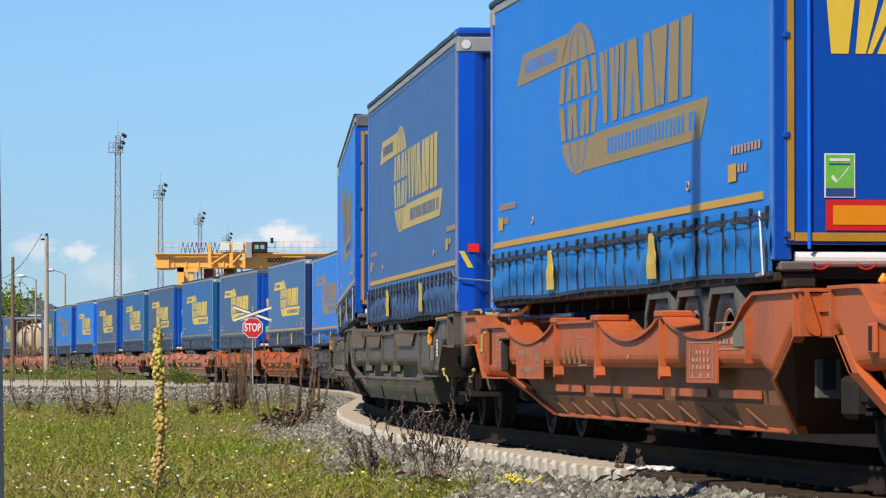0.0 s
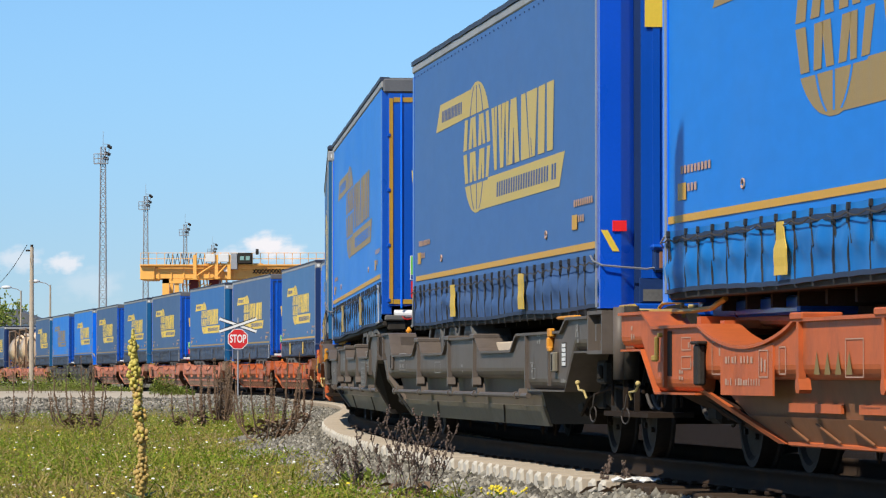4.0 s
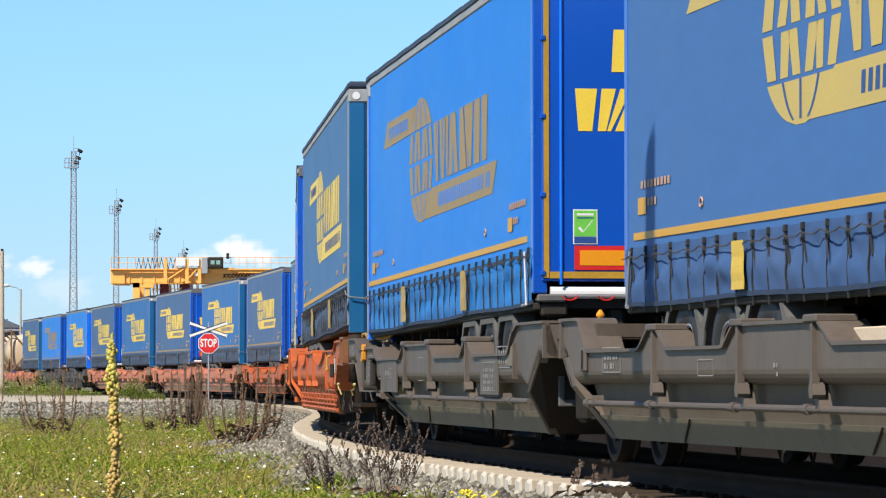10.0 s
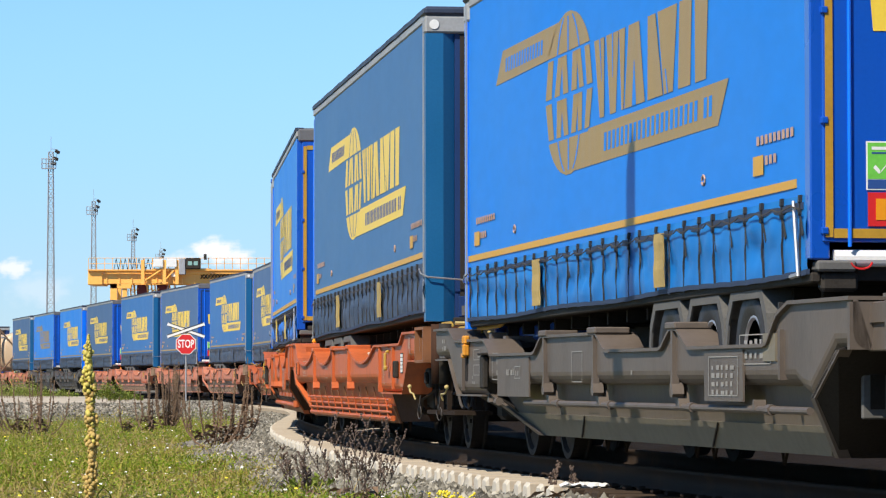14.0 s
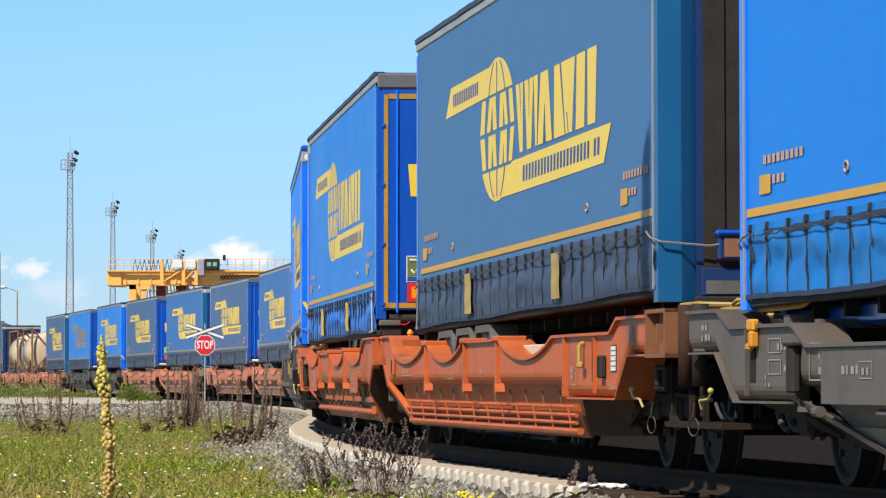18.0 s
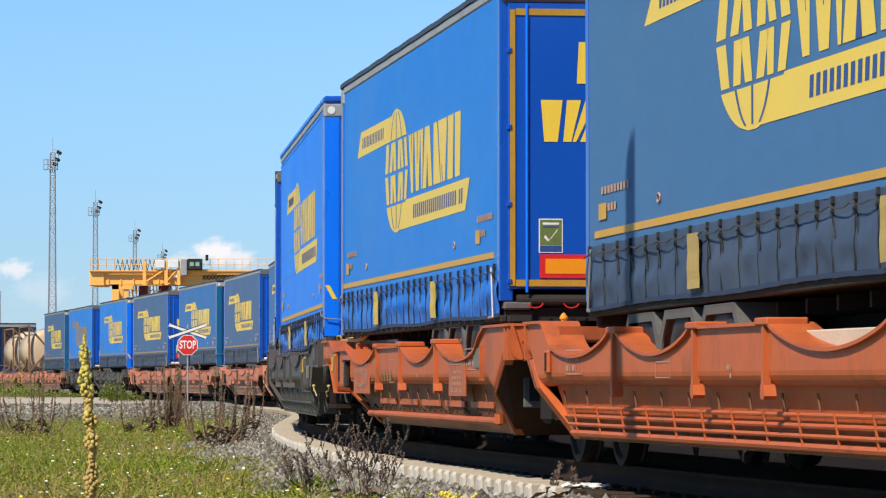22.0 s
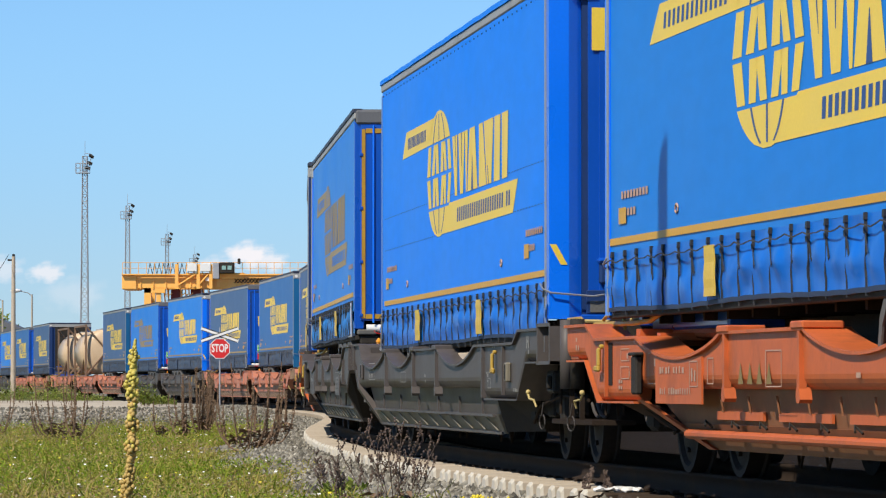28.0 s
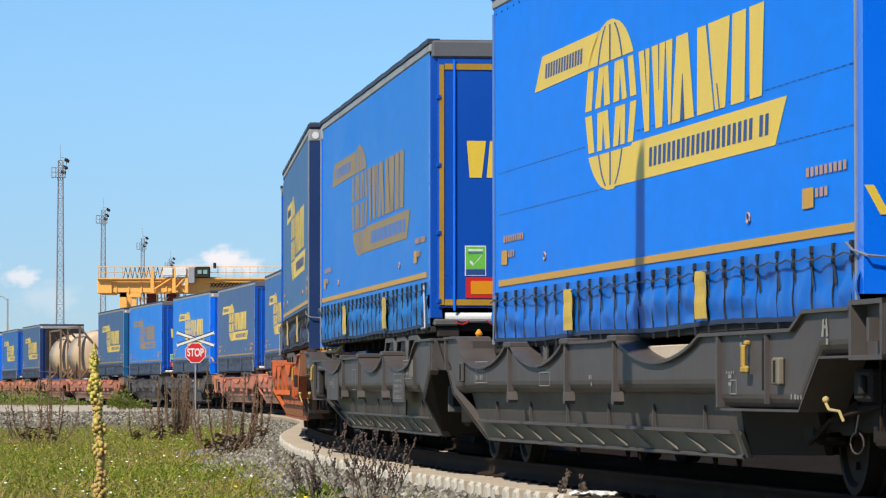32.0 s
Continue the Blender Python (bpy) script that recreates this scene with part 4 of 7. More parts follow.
        yy = lambda z: s * (1.17 + (z - 0.22) / 0.19 * 0.085 + 0.010) if z < 0.41 else s * (1.235 + (z - 0.41) / 0.28 * 0.055)
        a0, a1 = o1 + 0.1, i1 - 0.1
        n = 12
        if s < 0:
            pass
        elif lower == "rods":
            for i in range(11):
                h = a0 + 0.4 + i * (a1 - a0 - 1.2) / 10
                part("skirt_rod", rod(B(), (X(h) + 0.22, yy(0.37) + s * 0.012, 0.37), (X(h) - 0.22, yy(0.25) + s * 0.010, 0.25), 0.009, 6), DUST_SHADE, sk)
            for i in range(5) if P not in GREYS else ():
                h = a0 + 0.3 + i * (a1 - a0) / 5.2
                part("skirt_panel", bx(B(), h, h + 1.45, yy(0.48), yy(0.48) + s * 0.02, 0.445, 0.505), P, sk)
            if P in GREYS:
                part("skirt_bar", bx(B(), a0, a1, yy(0.41) - s * 0.02, yy(0.41) + s * 0.05, 0.385, 0.41), P, sk)
            part("skirt_edge", rod(B(), (X(a0), yy(0.22), 0.225), (X(a1), yy(0.22), 0.225), 0.018, 6), P, sk)
            for i in range(6) if P in GREYS else ():
                h = a0 + 0.9 + i * (a1 - a0 - 1.8) / 5
                part("skirt_gusset", prism(B(), [(X(h) - 0.012, 0.41), (X(h) + 0.012, 0.41), (X(h) + 0.012, 0.58), (X(h) - 0.012, 0.58)], yy(0.5), yy(0.5) + s * 0.02), P, sk)
        elif lower == "pipes":
            for z, r in ((0.48, 0.016), (0.41, 0.018), (0.345, 0.016), (0.275, 0.032)):
                part("side_pipe", rod(B(), (X(a0), yy(z) + s * 0.03, z), (X(a1), yy(z) + s * 0.03, z), r, 8), P, sk)
            for i in range(n):
                h = a0 + 0.3 + i * (a1 - a0 - 0.6) / (n - 1)
                part("pipe_clip", rod(B(), (X(h), yy(0.275) + s * 0.05, 0.26), (X(h), yy(0.48) + s * 0.045, 0.50), 0.012, 5), P, sk)
                part("pipe_hook", rod(B(), (X(h + 0.4), yy(0.52) + s * 0.02, 0.50), (X(h + 0.4), yy(0.62) + s * 0.02, 0.62), 0.010, 5), DUST_SHADE, sk)
        elif lower == "hooked_tube":
            part("side_tube", rod(B(), (X(a0 - 0.6), yy(0.33) + s * 0.05, 0.33), (X(a1), yy(0.33) + s * 0.05, 0.33), 0.036, 10), P, sk)
            part("tube_end", rod(B(), (X(a1), yy(0.33) + s * 0.05, 0.31), (X(a1), yy(0.33) + s * 0.05, 0.40), 0.045, 8), P, sk)
            for i in range(n):
                h = a0 + 0.2 + i * (a1 - a0 - 0.5) / (n - 1)
                part("tube_hook", pipe(B(), [(X(h), yy(0.40) + s * 0.02, 0.39), (X(h) + 0.10, yy(0.40) + s * 0.05, 0.44), (X(h), yy(0.40) + s * 0.07, 0.40)], 0.010, 5), DARK, sk)
                part("pipe_hook", rod(B(), (X(h + 0.35), yy(0.52) + s * 0.02, 0.50), (X(h + 0.35), yy(0.62) + s * 0.02, 0.62), 0.010, 5), DUST_SHADE, sk)
            for i in range(5):
                h = a0 + 0.3 + i * (a1 - a0) / 5.2
                part("skirt_panel", bx(B(), h, h + 1.45, yy(0.48), yy(0.48) + s * 0.02, 0.445, 0.505), P, sk)
        else:
            part("side_tube", rod(B(), (X(a0), s * 1.36, 0.505), (X(a1 + 0.3), s * 1.36, 0.505), 0.025, 10), P, sk)
            for h in ribs + (ribs[0] - 3.0, ribs[2] + 2.4):
                big = h in ribs
                bm = prism(B(), [(X(h) - 0.10, 0.50), (X(h) + 0.02, 0.50), (X(h) + 0.14, 0.69), (X(h) + 0.04, 0.69)] if big else [(X(h) - 0.05, 0.50), (X(h) + 0.05, 0.50), (X(h) + 0.02, 0.57), (X(h) - 0.02, 0.57)], s * 1.31, s * 1.39)
                part("tube_bracket", bm, P, sk)
                part("tube_collar", rod(B(), (X(h + 0.3), s * 1.36, 0.505), (X(h + 0.42), s * 1.36, 0.505), 0.036, 10), P, sk)
            for f in (0.22, 0.72):
                h = a0 + f * (a1 - a0)
                part("skirt_seam", rod(B(), (X(h), yy(0.40), 0.40), (X(h + 0.5 * e), yy(0.23), 0.23), 0.008, 4), DARK, sk)
        if e == -1:
            # raking strut from the end block down to the tube
            bm = B()
            plate(bm, [(3.10, s * 1.385, 0.58), (3.32, s * 1.385, 0.58), (5.05, s * 1.20, 0.22), (4.83, s * 1.20, 0.22)], 0.035)
            part("raking_strut", bm, P, wall)
        # lever, slots and boxes of the end block
        hl = (3.2 if style == "trap" else 3.92) if e == 1 else (2.25 if style == "trap" else 1.88)
        bm = bx(B(), hl - 0.03, hl + 0.03, y, y + s * 0.04, 0.985, 1.02, 0.01)
        bx(bm, hl - 0.035, hl + 0.03, y + s * 0.03, y + s * 0.06, 0.84, 0.99, 0.01)
        bx(bm, hl - 0.13, hl + 0.03, y + s * 0.03, y + s * 0.065, 0.80, 0.85, 0.012)
        if style == "trap":
            bm.free()
        else:
            part("brake_handle", bm, HOOKYELLOW, wall, "yellow lever")
        if style == "trap" and s > 0:
            bm = bx(B(), hl - 0.09, hl + 0.09, y, y + s * 0.05, 1.03, 1.11, 0.012)
            bx(bm, hl - 0.01, hl + 0.08, y, y + s * 0.06, 0.92, 1.03, 0.012)
            bx(bm, hl - 0.09, hl + 0.02, y + s * 0.02, y + s * 0.06, 0.90, 0.95, 0.012)
            if e == 1:
                bx(bm, hl - 0.95, hl + 0.05, y - s * 0.10, y - s * 0.03, 1.185, 1.215, 0.01)
            part("release_lever", bm, LEVERAMBER, wall, "amber release lever")
        hq = 3.48 if e == 1 else 2.16
        bm = bx(B(), hq - 0.13, hq - 0.10, y, y + s * 0.03, 0.60, 1.05)
        part("slot_lip", bm, P, wall)
        # slots are flat near-black plates that stand for the dark openings
        part("slot", bx(B(), hq - 0.075, hq + 0.075, y + s * 0.001, y + s * 0.006, 0.69, 1.03, 0.002), SHADEBLACK, wall)
        if e == 1:
            bm = bx(B(), 2.92, 3.10, y, y + s * 0.05, 0.72, 0.90, 0.012)
            part("slot_box", bm, DARK if P not in GREYS else GREYDUST, wall)
            part("slot", bx(B(), 2.98, 3.04, y + s * 0.05, y + s * 0.054, 0.74, 0.88), SHADEBLACK, wall)
            part("block_rib", bx(B(), 4.78, 4.84, y - s * 0.02, y + s * 0.03, 0.57, 1.06), P, wall)
            bm = bx(B(), 15.85, 16.05, y, y + s * 0.03, 0.76, 0.95, 0.01)
            part("slot_box", bm, P, wall)
            part("slot", bx(B(), 15.92, 15.99, y + s * 0.03, y + s * 0.034, 0.78, 0.93), SHADEBLACK, wall)
        else:
            bm = bx(B(), 3.24, 3.42, y, y + s * 0.06, 0.62, 0.92, 0.015)
            bx(bm, 3.20, 3.46, y, y + s * 0.075, 0.92, 0.945, 0.008)
            part("battery_box", bm, DARK, wall, "black plastic box")
            part("block_rib", bx(B(), 14.75, 14.80, y - s * 0.02, y + s * 0.03, 0.70, 1.02), P, wall)
    # printed marks on the camera side: plain bars
    yp = WAG + 0.006
    rr = random.Random(5 if e == 1 else 6)

    def marks(h, z, cols, rowsn, cw=0.07, ch=0.05, yq=yp):
        """h: the end of the row that lies farther along the line."""
        bm = B()
        x0 = X(h)
        for i in range(cols):
            for j in range(rowsn):
                if rr.random() < 0.86:
                    x = x0 - i * cw * 1.45
                    wd, hi = cw * rr.uniform(0.5, 1.1), ch * rr.uniform(0.72, 1.0)
                    za = z + j * ch * 1.6
                    poly(bm, [(x, za), (x, za + hi), (x - wd, za + hi), (x - wd, za)], yq)
        tagged(part("stencil_print", bm, print_mat, w), kind="stuff")

    def frame_mark(h, z, ww, hh, yq=yp):
        bm = B()
        x = X(h) - ww / 2
        for x0, x1, z0, z1 in ((x, x + ww, z, z + 0.008), (x, x + ww, z + hh - 0.008, z + hh), (x, x + 0.016, z, z + hh), (x + ww - 0.016, x + ww, z, z + hh)):
            poly(bm, [(x0, z0), (x0, z1), (x1, z1), (x1, z0)], yq)
        tagged(part("stencil_frame", bm, print_mat, w), kind="stuff")

    def arrow_mark(h, z):
        bm = B()
        x = X(h)
        for a, b in ((-0.09, -0.03), (0.03, 0.09)):
            poly(bm, [(x + a, z), (x + a * 0.6, z + 0.11), (x + b * 0.6, z + 0.11), (x + b, z)], yp)
        poly(bm, [(x - 0.05, z + 0.05), (x - 0.05, z + 0.07), (x + 0.05, z + 0.07), (x + 0.05, z + 0.05)], yp + 0.002)
        tagged(part("lifting_mark", bm, print_mat, w), kind="stuff")
    if e == 1:
        arrow_mark(1.85, 1.02)
        marks(1.82, 0.97, 2, 1, 0.06, 0.04)
        frame_mark(4.4, 0.66, 0.2, 0.1)
        marks(4.55, 0.72, 1, 3, 0.09, 0.03)
        marks(4.62, 0.80, 4, 1, 0.05, 0.02)
        marks(4.2, 0.98, 2, 2, 0.08, 0.04)
        marks(2.75, 0.63, 4, 1, 0.06, 0.035)
        marks(4.95, 0.76, 1, 4, 0.08, 0.03)
        frame_mark(11.6, 0.72, 0.5, 0.12)
        marks(15.2, 0.78, 5, 2, 0.08, 0.045)
        frame_mark(14.9, 0.75, 0.7, 0.2)
        marks(9.6, 0.72, 2, 2, 0.06, 0.035)
        if lower in ("pipes", "tube"):
            lb = part("label_board", bx(B(), 2.48, 2.70, WAG, WAG + 0.006, 0.77, 0.98), DARK, w, "stack of white paper labels")
            for i in range(5):
                part("paper_label", bx(B(), 2.49, 2.69, WAG + 0.006, WAG + 0.009, 0.778 + i * 0.04, 0.810 + i * 0.04), WHITE, lb)
    else:
        for h0, h1 in ((3.95, 5.55), (12.5, 13.68)):
            part("stencil_field", bx(B(), h0, h1, WAG, WAG + 0.014, 0.555, 0.90), P, w)
        yq = WAG + 0.019
        if P in GREYS:
            marks(4.45, 0.74, 4, 1, 0.075, 0.06, yq)
            frame_mark(5.0, 0.71, 0.30, 0.11, yq)
            marks(4.91, 0.735, 2, 1, 0.075, 0.05, yq)
            frame_mark(5.42, 0.72, 0.24, 0.11)
        else:
            for h0, n in ((4.12, 4), (4.60, 4)):
                marks(h0, 0.78, n, 1, 0.07, 0.055, yq)
            for h0, n in ((4.12, 3), (4.44, 10)):
                marks(h0, 0.625, n, 1, 0.055, 0.05, yq)
            frame_mark(5.30, 0.68, 0.28, 0.19, yq)
            marks(5.22, 0.72, 2, 1, 0.07, 0.10, yq)
            frame_mark(5.80, 0.70, 0.20, 0.19)
            bm = B()
            for i in range(4):
                x = X(6.75 + i * 0.28)
                poly(bm, [(x - 0.08, 0.70), (x, 0.85), (x + 0.08, 0.70)], yp)
            tagged(part("triangle_marks", bm, OLIVE, w, "dull yellow-green triangles"), kind="stuff")
        marks(12.75, 0.60, 5, 4, 0.10, 0.035, yq)
        frame_mark(13.1, 0.59, 0.9, 0.27, yq)
        frame_mark(2.75, 0.74, 0.34, 0.10)
        frame_mark(2.75, 0.88, 0.34, 0.10)
        marks(2.82, 0.76, 3, 1, 0.06, 0.05)
        marks(2.82, 0.90, 3, 1, 0.06, 0.05)
        frame_mark(3.78, 0.70, 0.3, 0.24)
        marks(3.86, 0.74, 3, 2, 0.06, 0.06)
        marks(0.7, 0.98, 3, 2, 0.07, 0.045)
        marks(2.5, 0.66, 2, 2, 0.06, 0.03)
        frame_mark(7.72, 0.68, 0.46, 0.25)
        marks(9.9, 0.74, 1, 2, 0.10, 0.04)
        frame_mark(14.0, 0.80, 0.9, 0.20)
        marks(13.7, 0.84, 5, 2, 0.10, 0.05)
        part("tag_holder", bx(B(), 14.25, 14.6, WAG, WAG + 0.012, 0.82, 1.0), GREYDUST, w)
    # pocket floor, trestle, end structure
    part("pocket_floor", bx(B(), o1, i1, -1.1, 1.1, 0.25, 0.30), DARK, w)
    part("end_platform", bx(B(), 0.4, o0 - 0.6, -1.3, 1.3, 0.98, 1.06), P, w)
    part("inner_platform", bx(B(), 15.2 if e == -1 else 16.0, 17.0, -1.3, 1.3, 1.04, 1.15), P, w)
    part("end_wall", plate(B(), [(o0 - 0.6, 1.2, 1.0), (o0 - 0.5, 1.2, 0.60), (o1, 1.1, 0.24), (o1 + 0.1, 1.1, 0.24), (o0 - 0.3, 1.2, 0.9)], 2.3), DARK, w)
    # outer slope: the shade under the end block is put into its dark colour
    part("outer_slope", plate(B(), [(o0 - 0.15, 1.31, 0.60), (o1 - 0.02, 1.16, 0.24), (o1 - 1.5, 1.0, 0.26), (o0 - 1.9, 1.2, 0.58)], 0.05), SHADEBLACK if P in GREYS else SHADEBROWN, w)
    rim = ((16.84, 0.88), (16.47, 0.64), (15.95, 0.22)) if e == 1 else ((16.15, 0.88), (15.52, 0.585), (15.2, 0.21))
    bm = B()
    ring = [(rim[0][0], 1.30, rim[0][1] + 0.04), (rim[0][0], 1.405, rim[0][1]), (rim[1][0], 1.405, rim[1][1]), (rim[2][0], 1.16, rim[2][1])]
    ring = ring + [(h, -q, z) for h, q, z in ring[::-1]]
    for d in (0.0, 0.06):
        bm.faces.new([bm.verts.new((X(h + d), q, z)) for h, q, z in ring])
    vv = list(bm.verts)
    for i in range(8):
        bm.faces.new((vv[i], vv[(i + 1) % 8], vv[8 + (i + 1) % 8], vv[8 + i]))
    # end plate coloured near black for the shade between the two halves
    part("sloping_end_plate", bm, SHADEBLACK if P in GREYS else SHADEBROWN, w)
    for s in (1, -1):
        bm = B()
        pts = [(h, s * q, z) for h, q, z in ((rim[0][0] + 0.06, 1.405, rim[0][1]), (rim[1][0] + 0.06, 1.405, rim[1][1]), (rim[2][0] + 0.06, 1.17, rim[2][1]))]
        wd = 0.20 if e == 1 else 0.07
        out = [[bm.verts.new((X(h + dh), q - s * dq, z)) for dh, dq in ((-wd, 0), (0.03, 0), (0.03, 0.08), (-wd, 0.08))] for h, q, z in pts]
        for a, b in zip(out, out[1:]):
            for i in range(4):
                bm.faces.new((a[i], a[(i + 1) % 4], b[(i + 1) % 4], b[i]))
        bm.faces.new(out[0][::-1]), bm.faces.new(out[-1])
        part("end_plate_rim", bm, P, w)
    if e == 1:
        part("joint_rib", bx(B(), 16.92, 16.98, 1.26, WAG + 0.022, 0.88, 1.165), P, w)
    if e == -1:
        part("joint_panel", bx(B(), 16.45, 17.32, 1.24, 1.28, 0.87, 1.165, 0.008), P, w)
        for h in (16.50, 16.30) if style == "round" else (16.52,):
            part("joint_rib", bx(B(), h - 0.03, h + 0.03, 1.26, WAG + 0.022, 0.88, 1.165), P, w)
        fr = part("slot_frame", bx(B(), 15.95, 15.99, 1.02, 1.20, 0.46, 0.86, 0.01), MUDGREY, w, "grey slotted plate")
        part("slot", bx(B(), 15.99, 15.995, 1.06, 1.15, 0.52, 0.80), SHADEBLACK, fr)
    bm = bx(B(), 0.7, 1.5, -0.7, 0.7, 1.06, 1.17, 0.02)
    part("kingpin_trestle", bm, DARK, w)
    bm = pipe(B(), [(X(0.45), 1.12, 1.05), (X(0.45), 1.12, 1.24), (X(0.6), 1.12, 1.27), (X(1.3), 1.12, 1.27), (X(1.4), 1.12, 1.06)], 0.016, 8)
    part("hand_rail", bm, HOOKYELLOW, w, "orange-yellow hand rail")
    if e == -1:
        bm = pipe(B(), [(X(0.4), 1.18, 1.20), (X(2.0), 1.18, 1.19), (X(2.5), 1.15, 1.20), (X(2.75), 1.1, 1.27)], 0.022, 6)
        part("air_hose", bm, HOOKYELLOW, w, "dirty yellow hose")
        part("cross_beam", bx(B(), 2.2, 2.35, -1.2, 1.2, 1.06, 1.14), P, w)
        part("cross_beam", bx(B(), 3.0, 3.15, -1.2, 1.2, 1.04, 1.10), P, w)
        part("slide_bar", rod(B(), (X(1.6), 0.9, 1.12), (X(4.6), 0.9, 1.08), 0.04, 8), P, w)
    for y in (0.97, -1.42):
        if e == 1:
            bm = bx(B(), 0.42, 1.20, y, y + 0.45, 0.87, 0.90)
            bx(bm, 0.42, 1.20, y, y + 0.45, 1.20, 1.23)
            bx(bm, 1.14, 1.20, y, y + 0.452, 0.87, 1.23)
            bx(bm, 0.42, 0.47, y, y + 0.452, 0.87, 1.23)
            bx(bm, 0.5, 1.1, y + 0.1, y + 0.36, 0.9, 1.2)
            bx(bm, 0.72, 0.78, y + 0.36, y + 0.45, 0.98, 1.12)
        else:
            bm = bx(B(), 0.30, 0.62, y, y + 0.40, 0.90, 1.17, 0.01)
        # orange end posts get the darker skirt paint in place of shade
        part("end_post", bm, P if P in GREYS else DUST_SHADE, w)
    for y in (0.875, -0.875):
        bm = rod(B(), (X(0.25), y, 1.05), (X(-0.02), y, 1.05), 0.11, 14)
        rod(bm, (X(-0.02), y, 1.05), (X(-0.06), y, 1.05), 0.22, 18)
        part("buffer", bm, DARK, w)
    # on orange wagons the column's shaded, dirty brown is all in its colour
    part("corner_column", rod(B(), (X(0.22), 1.30, 0.66), (X(0.22), 1.30, 1.25), 0.062, 14), (P if P in GREYS else SHADEBROWN) if e == 1 else DARK, w, smooth=True)
    bm = bx(B(), 0.0, 0.95, 0.95, 1.32, 0.36, 0.40)
    bx(bm, 0.2, 0.24, 1.24, 1.28, 0.36, 0.80)
    part("shunter_step", bm, STEEL, w, "grey shunter's step")
    hk = 1.85 if e == 1 else 0.95
    bm = pipe(B(), [(X(hk - 0.65), 1.36, 0.54)] + [(X(hk - 0.65) + 0.16 * math.sin(q), 1.37, 0.37 + 0.065 * math.cos(q)) for q in np.linspace(0.2, 5.9, 13)], 0.006, 6)
    tagged(part("brake_hose", bm, HOSE, w), kind="stuff")
    bm = B()
    bmesh.ops.create_icosphere(bm, subdivisions=2, radius=0.023, matrix=Matrix.Translation((X(hk), 1.40, 0.63)))
    pipe(bm, [(X(hk), 1.40, 0.61), (X(hk - 0.08), 1.40, 0.57), (X(hk - 0.34), 1.40, 0.56), (X(hk - 0.36), 1.38, 0.50)], 0.010, 6)
    part("release_knob", bm, KNOB, w)
    for i, (h0, q, z0, dip, r) in enumerate(((0.15, 0.55, 0.78, 0.34, 0.022), (0.15, 0.32, 0.82, 0.28, 0.018), (0.10, 1.02, 0.80, 0.42, 0.014), (0.05, -0.35, 0.80, 0.30, 0.020))):
        pts = [(X(h0) + 0.18 * math.sin(u * 3.14) * (1 if i % 2 else -1), q + 0.05 * u, z0 - (z0 - dip) * math.sin(u * 1.9)) for u in np.linspace(0, 1.25, 9)]
        part("air_brake_hose", pipe(B(), pts, r, 6), HOSE, w, "dusty black rubber hose")
    for h0, q in ((0.55, 1.12), (0.95, 1.05), (1.35, 1.18)):
        part("hanger_rod", rod(B(), (X(h0), q, 0.44), (X(h0), q, 0.92), 0.012, 6), STEEL, w)
    bm = bx(B(), 1.35, 1.75, 1.05, 1.25, 0.62, 0.82, 0.02)
    bx(bm, 1.42, 1.50, 1.25, 1.29, 0.66, 0.78, 0.01)
    part("brake_valve", bm, DARK, w, "dark brake valve box")
    part("brake_pipe", pipe(B(), [(X(0.3), 1.10, 0.56), (X(1.4), 1.16, 0.60), (X(2.6), 1.18, 0.50), (X(3.4), 1.12, 0.34)], 0.016, 6), STEEL, w)
    # hanging rods and hoses under the frame
    for i, h in enumerate((6.3, 7.1, 9.8, 10.4, 12.6)):
        part("under_rod", pipe(B(), [(X(h), 0.9, 0.30), (X(h + 0.12), 0.9, 0.12), (X(h + 0.3), 0.9, 0.29)], 0.012, 5), STEEL, w)
    # amber locking cones at the joint
    for y in (1.12, 0.38) if e == 1 else ():
        bm = rod(B(), (X(16.75), y, 1.12), (X(16.75), y, 1.22), 0.026, 10)
        rod(bm, (X(16.75), y, 1.22), (X(16.75), y, 1.235), 0.036, 10)
        rod(bm, (X(16.75), y, 1.235), (X(16.75), y, 1.275), 0.036, 10, 0.01)
        part("locking_cone", bm, AMBER, w, "amber locking cone")
    for a, b in RECESS[e]:
        part("inner_face", bx(B(), a + 0.2, b - 0.2, -1.2, -1.17, 0.72, 1.03), CREAM, w)
    if e == 1:
        part("trough_side", bx(B(), 5.2, 8.3, 1.20, 1.23, 0.62, 1.025, 0.01), CREAM, w, "cream-coloured plate inside the pocket")
    for y in (0.3,):
        part("pocket_beam", rod(B(), (X(o1 + 0.1), y, 0.9), (X(10.0), y, 0.86), 0.03, 6), P, w)
    bogie(w, X(2.5 if e == 1 else 3.3), spinning)
    if e == 1:
        bogie(w, X(16.72), spinning)
    return w


# ---- ground ----
def track_q(x, y):
    """Metres left of the track's centre line, and the arc length, near the line."""
    xt = np.interp(y, LY, LX)
    th = np.interp(y, LY, LTH)
    return (xt - x) * np.sin(th), np.interp(y, LY, ARC)


def smooth(a, b, v):
    u = np.clip((v - a) / (b - a), 0, 1)
    return u * u * (3 - 2 * u)


def wob(x, y, k=1.0):
    return 0.5 * np.sin(x * 1.3 * k + 1.7 * np.sin(y * 0.37 * k)) + 0.5 * np.sin(y * 0.9 * k + 2.1 * np.sin(x * 0.53 * k) + 1.0)


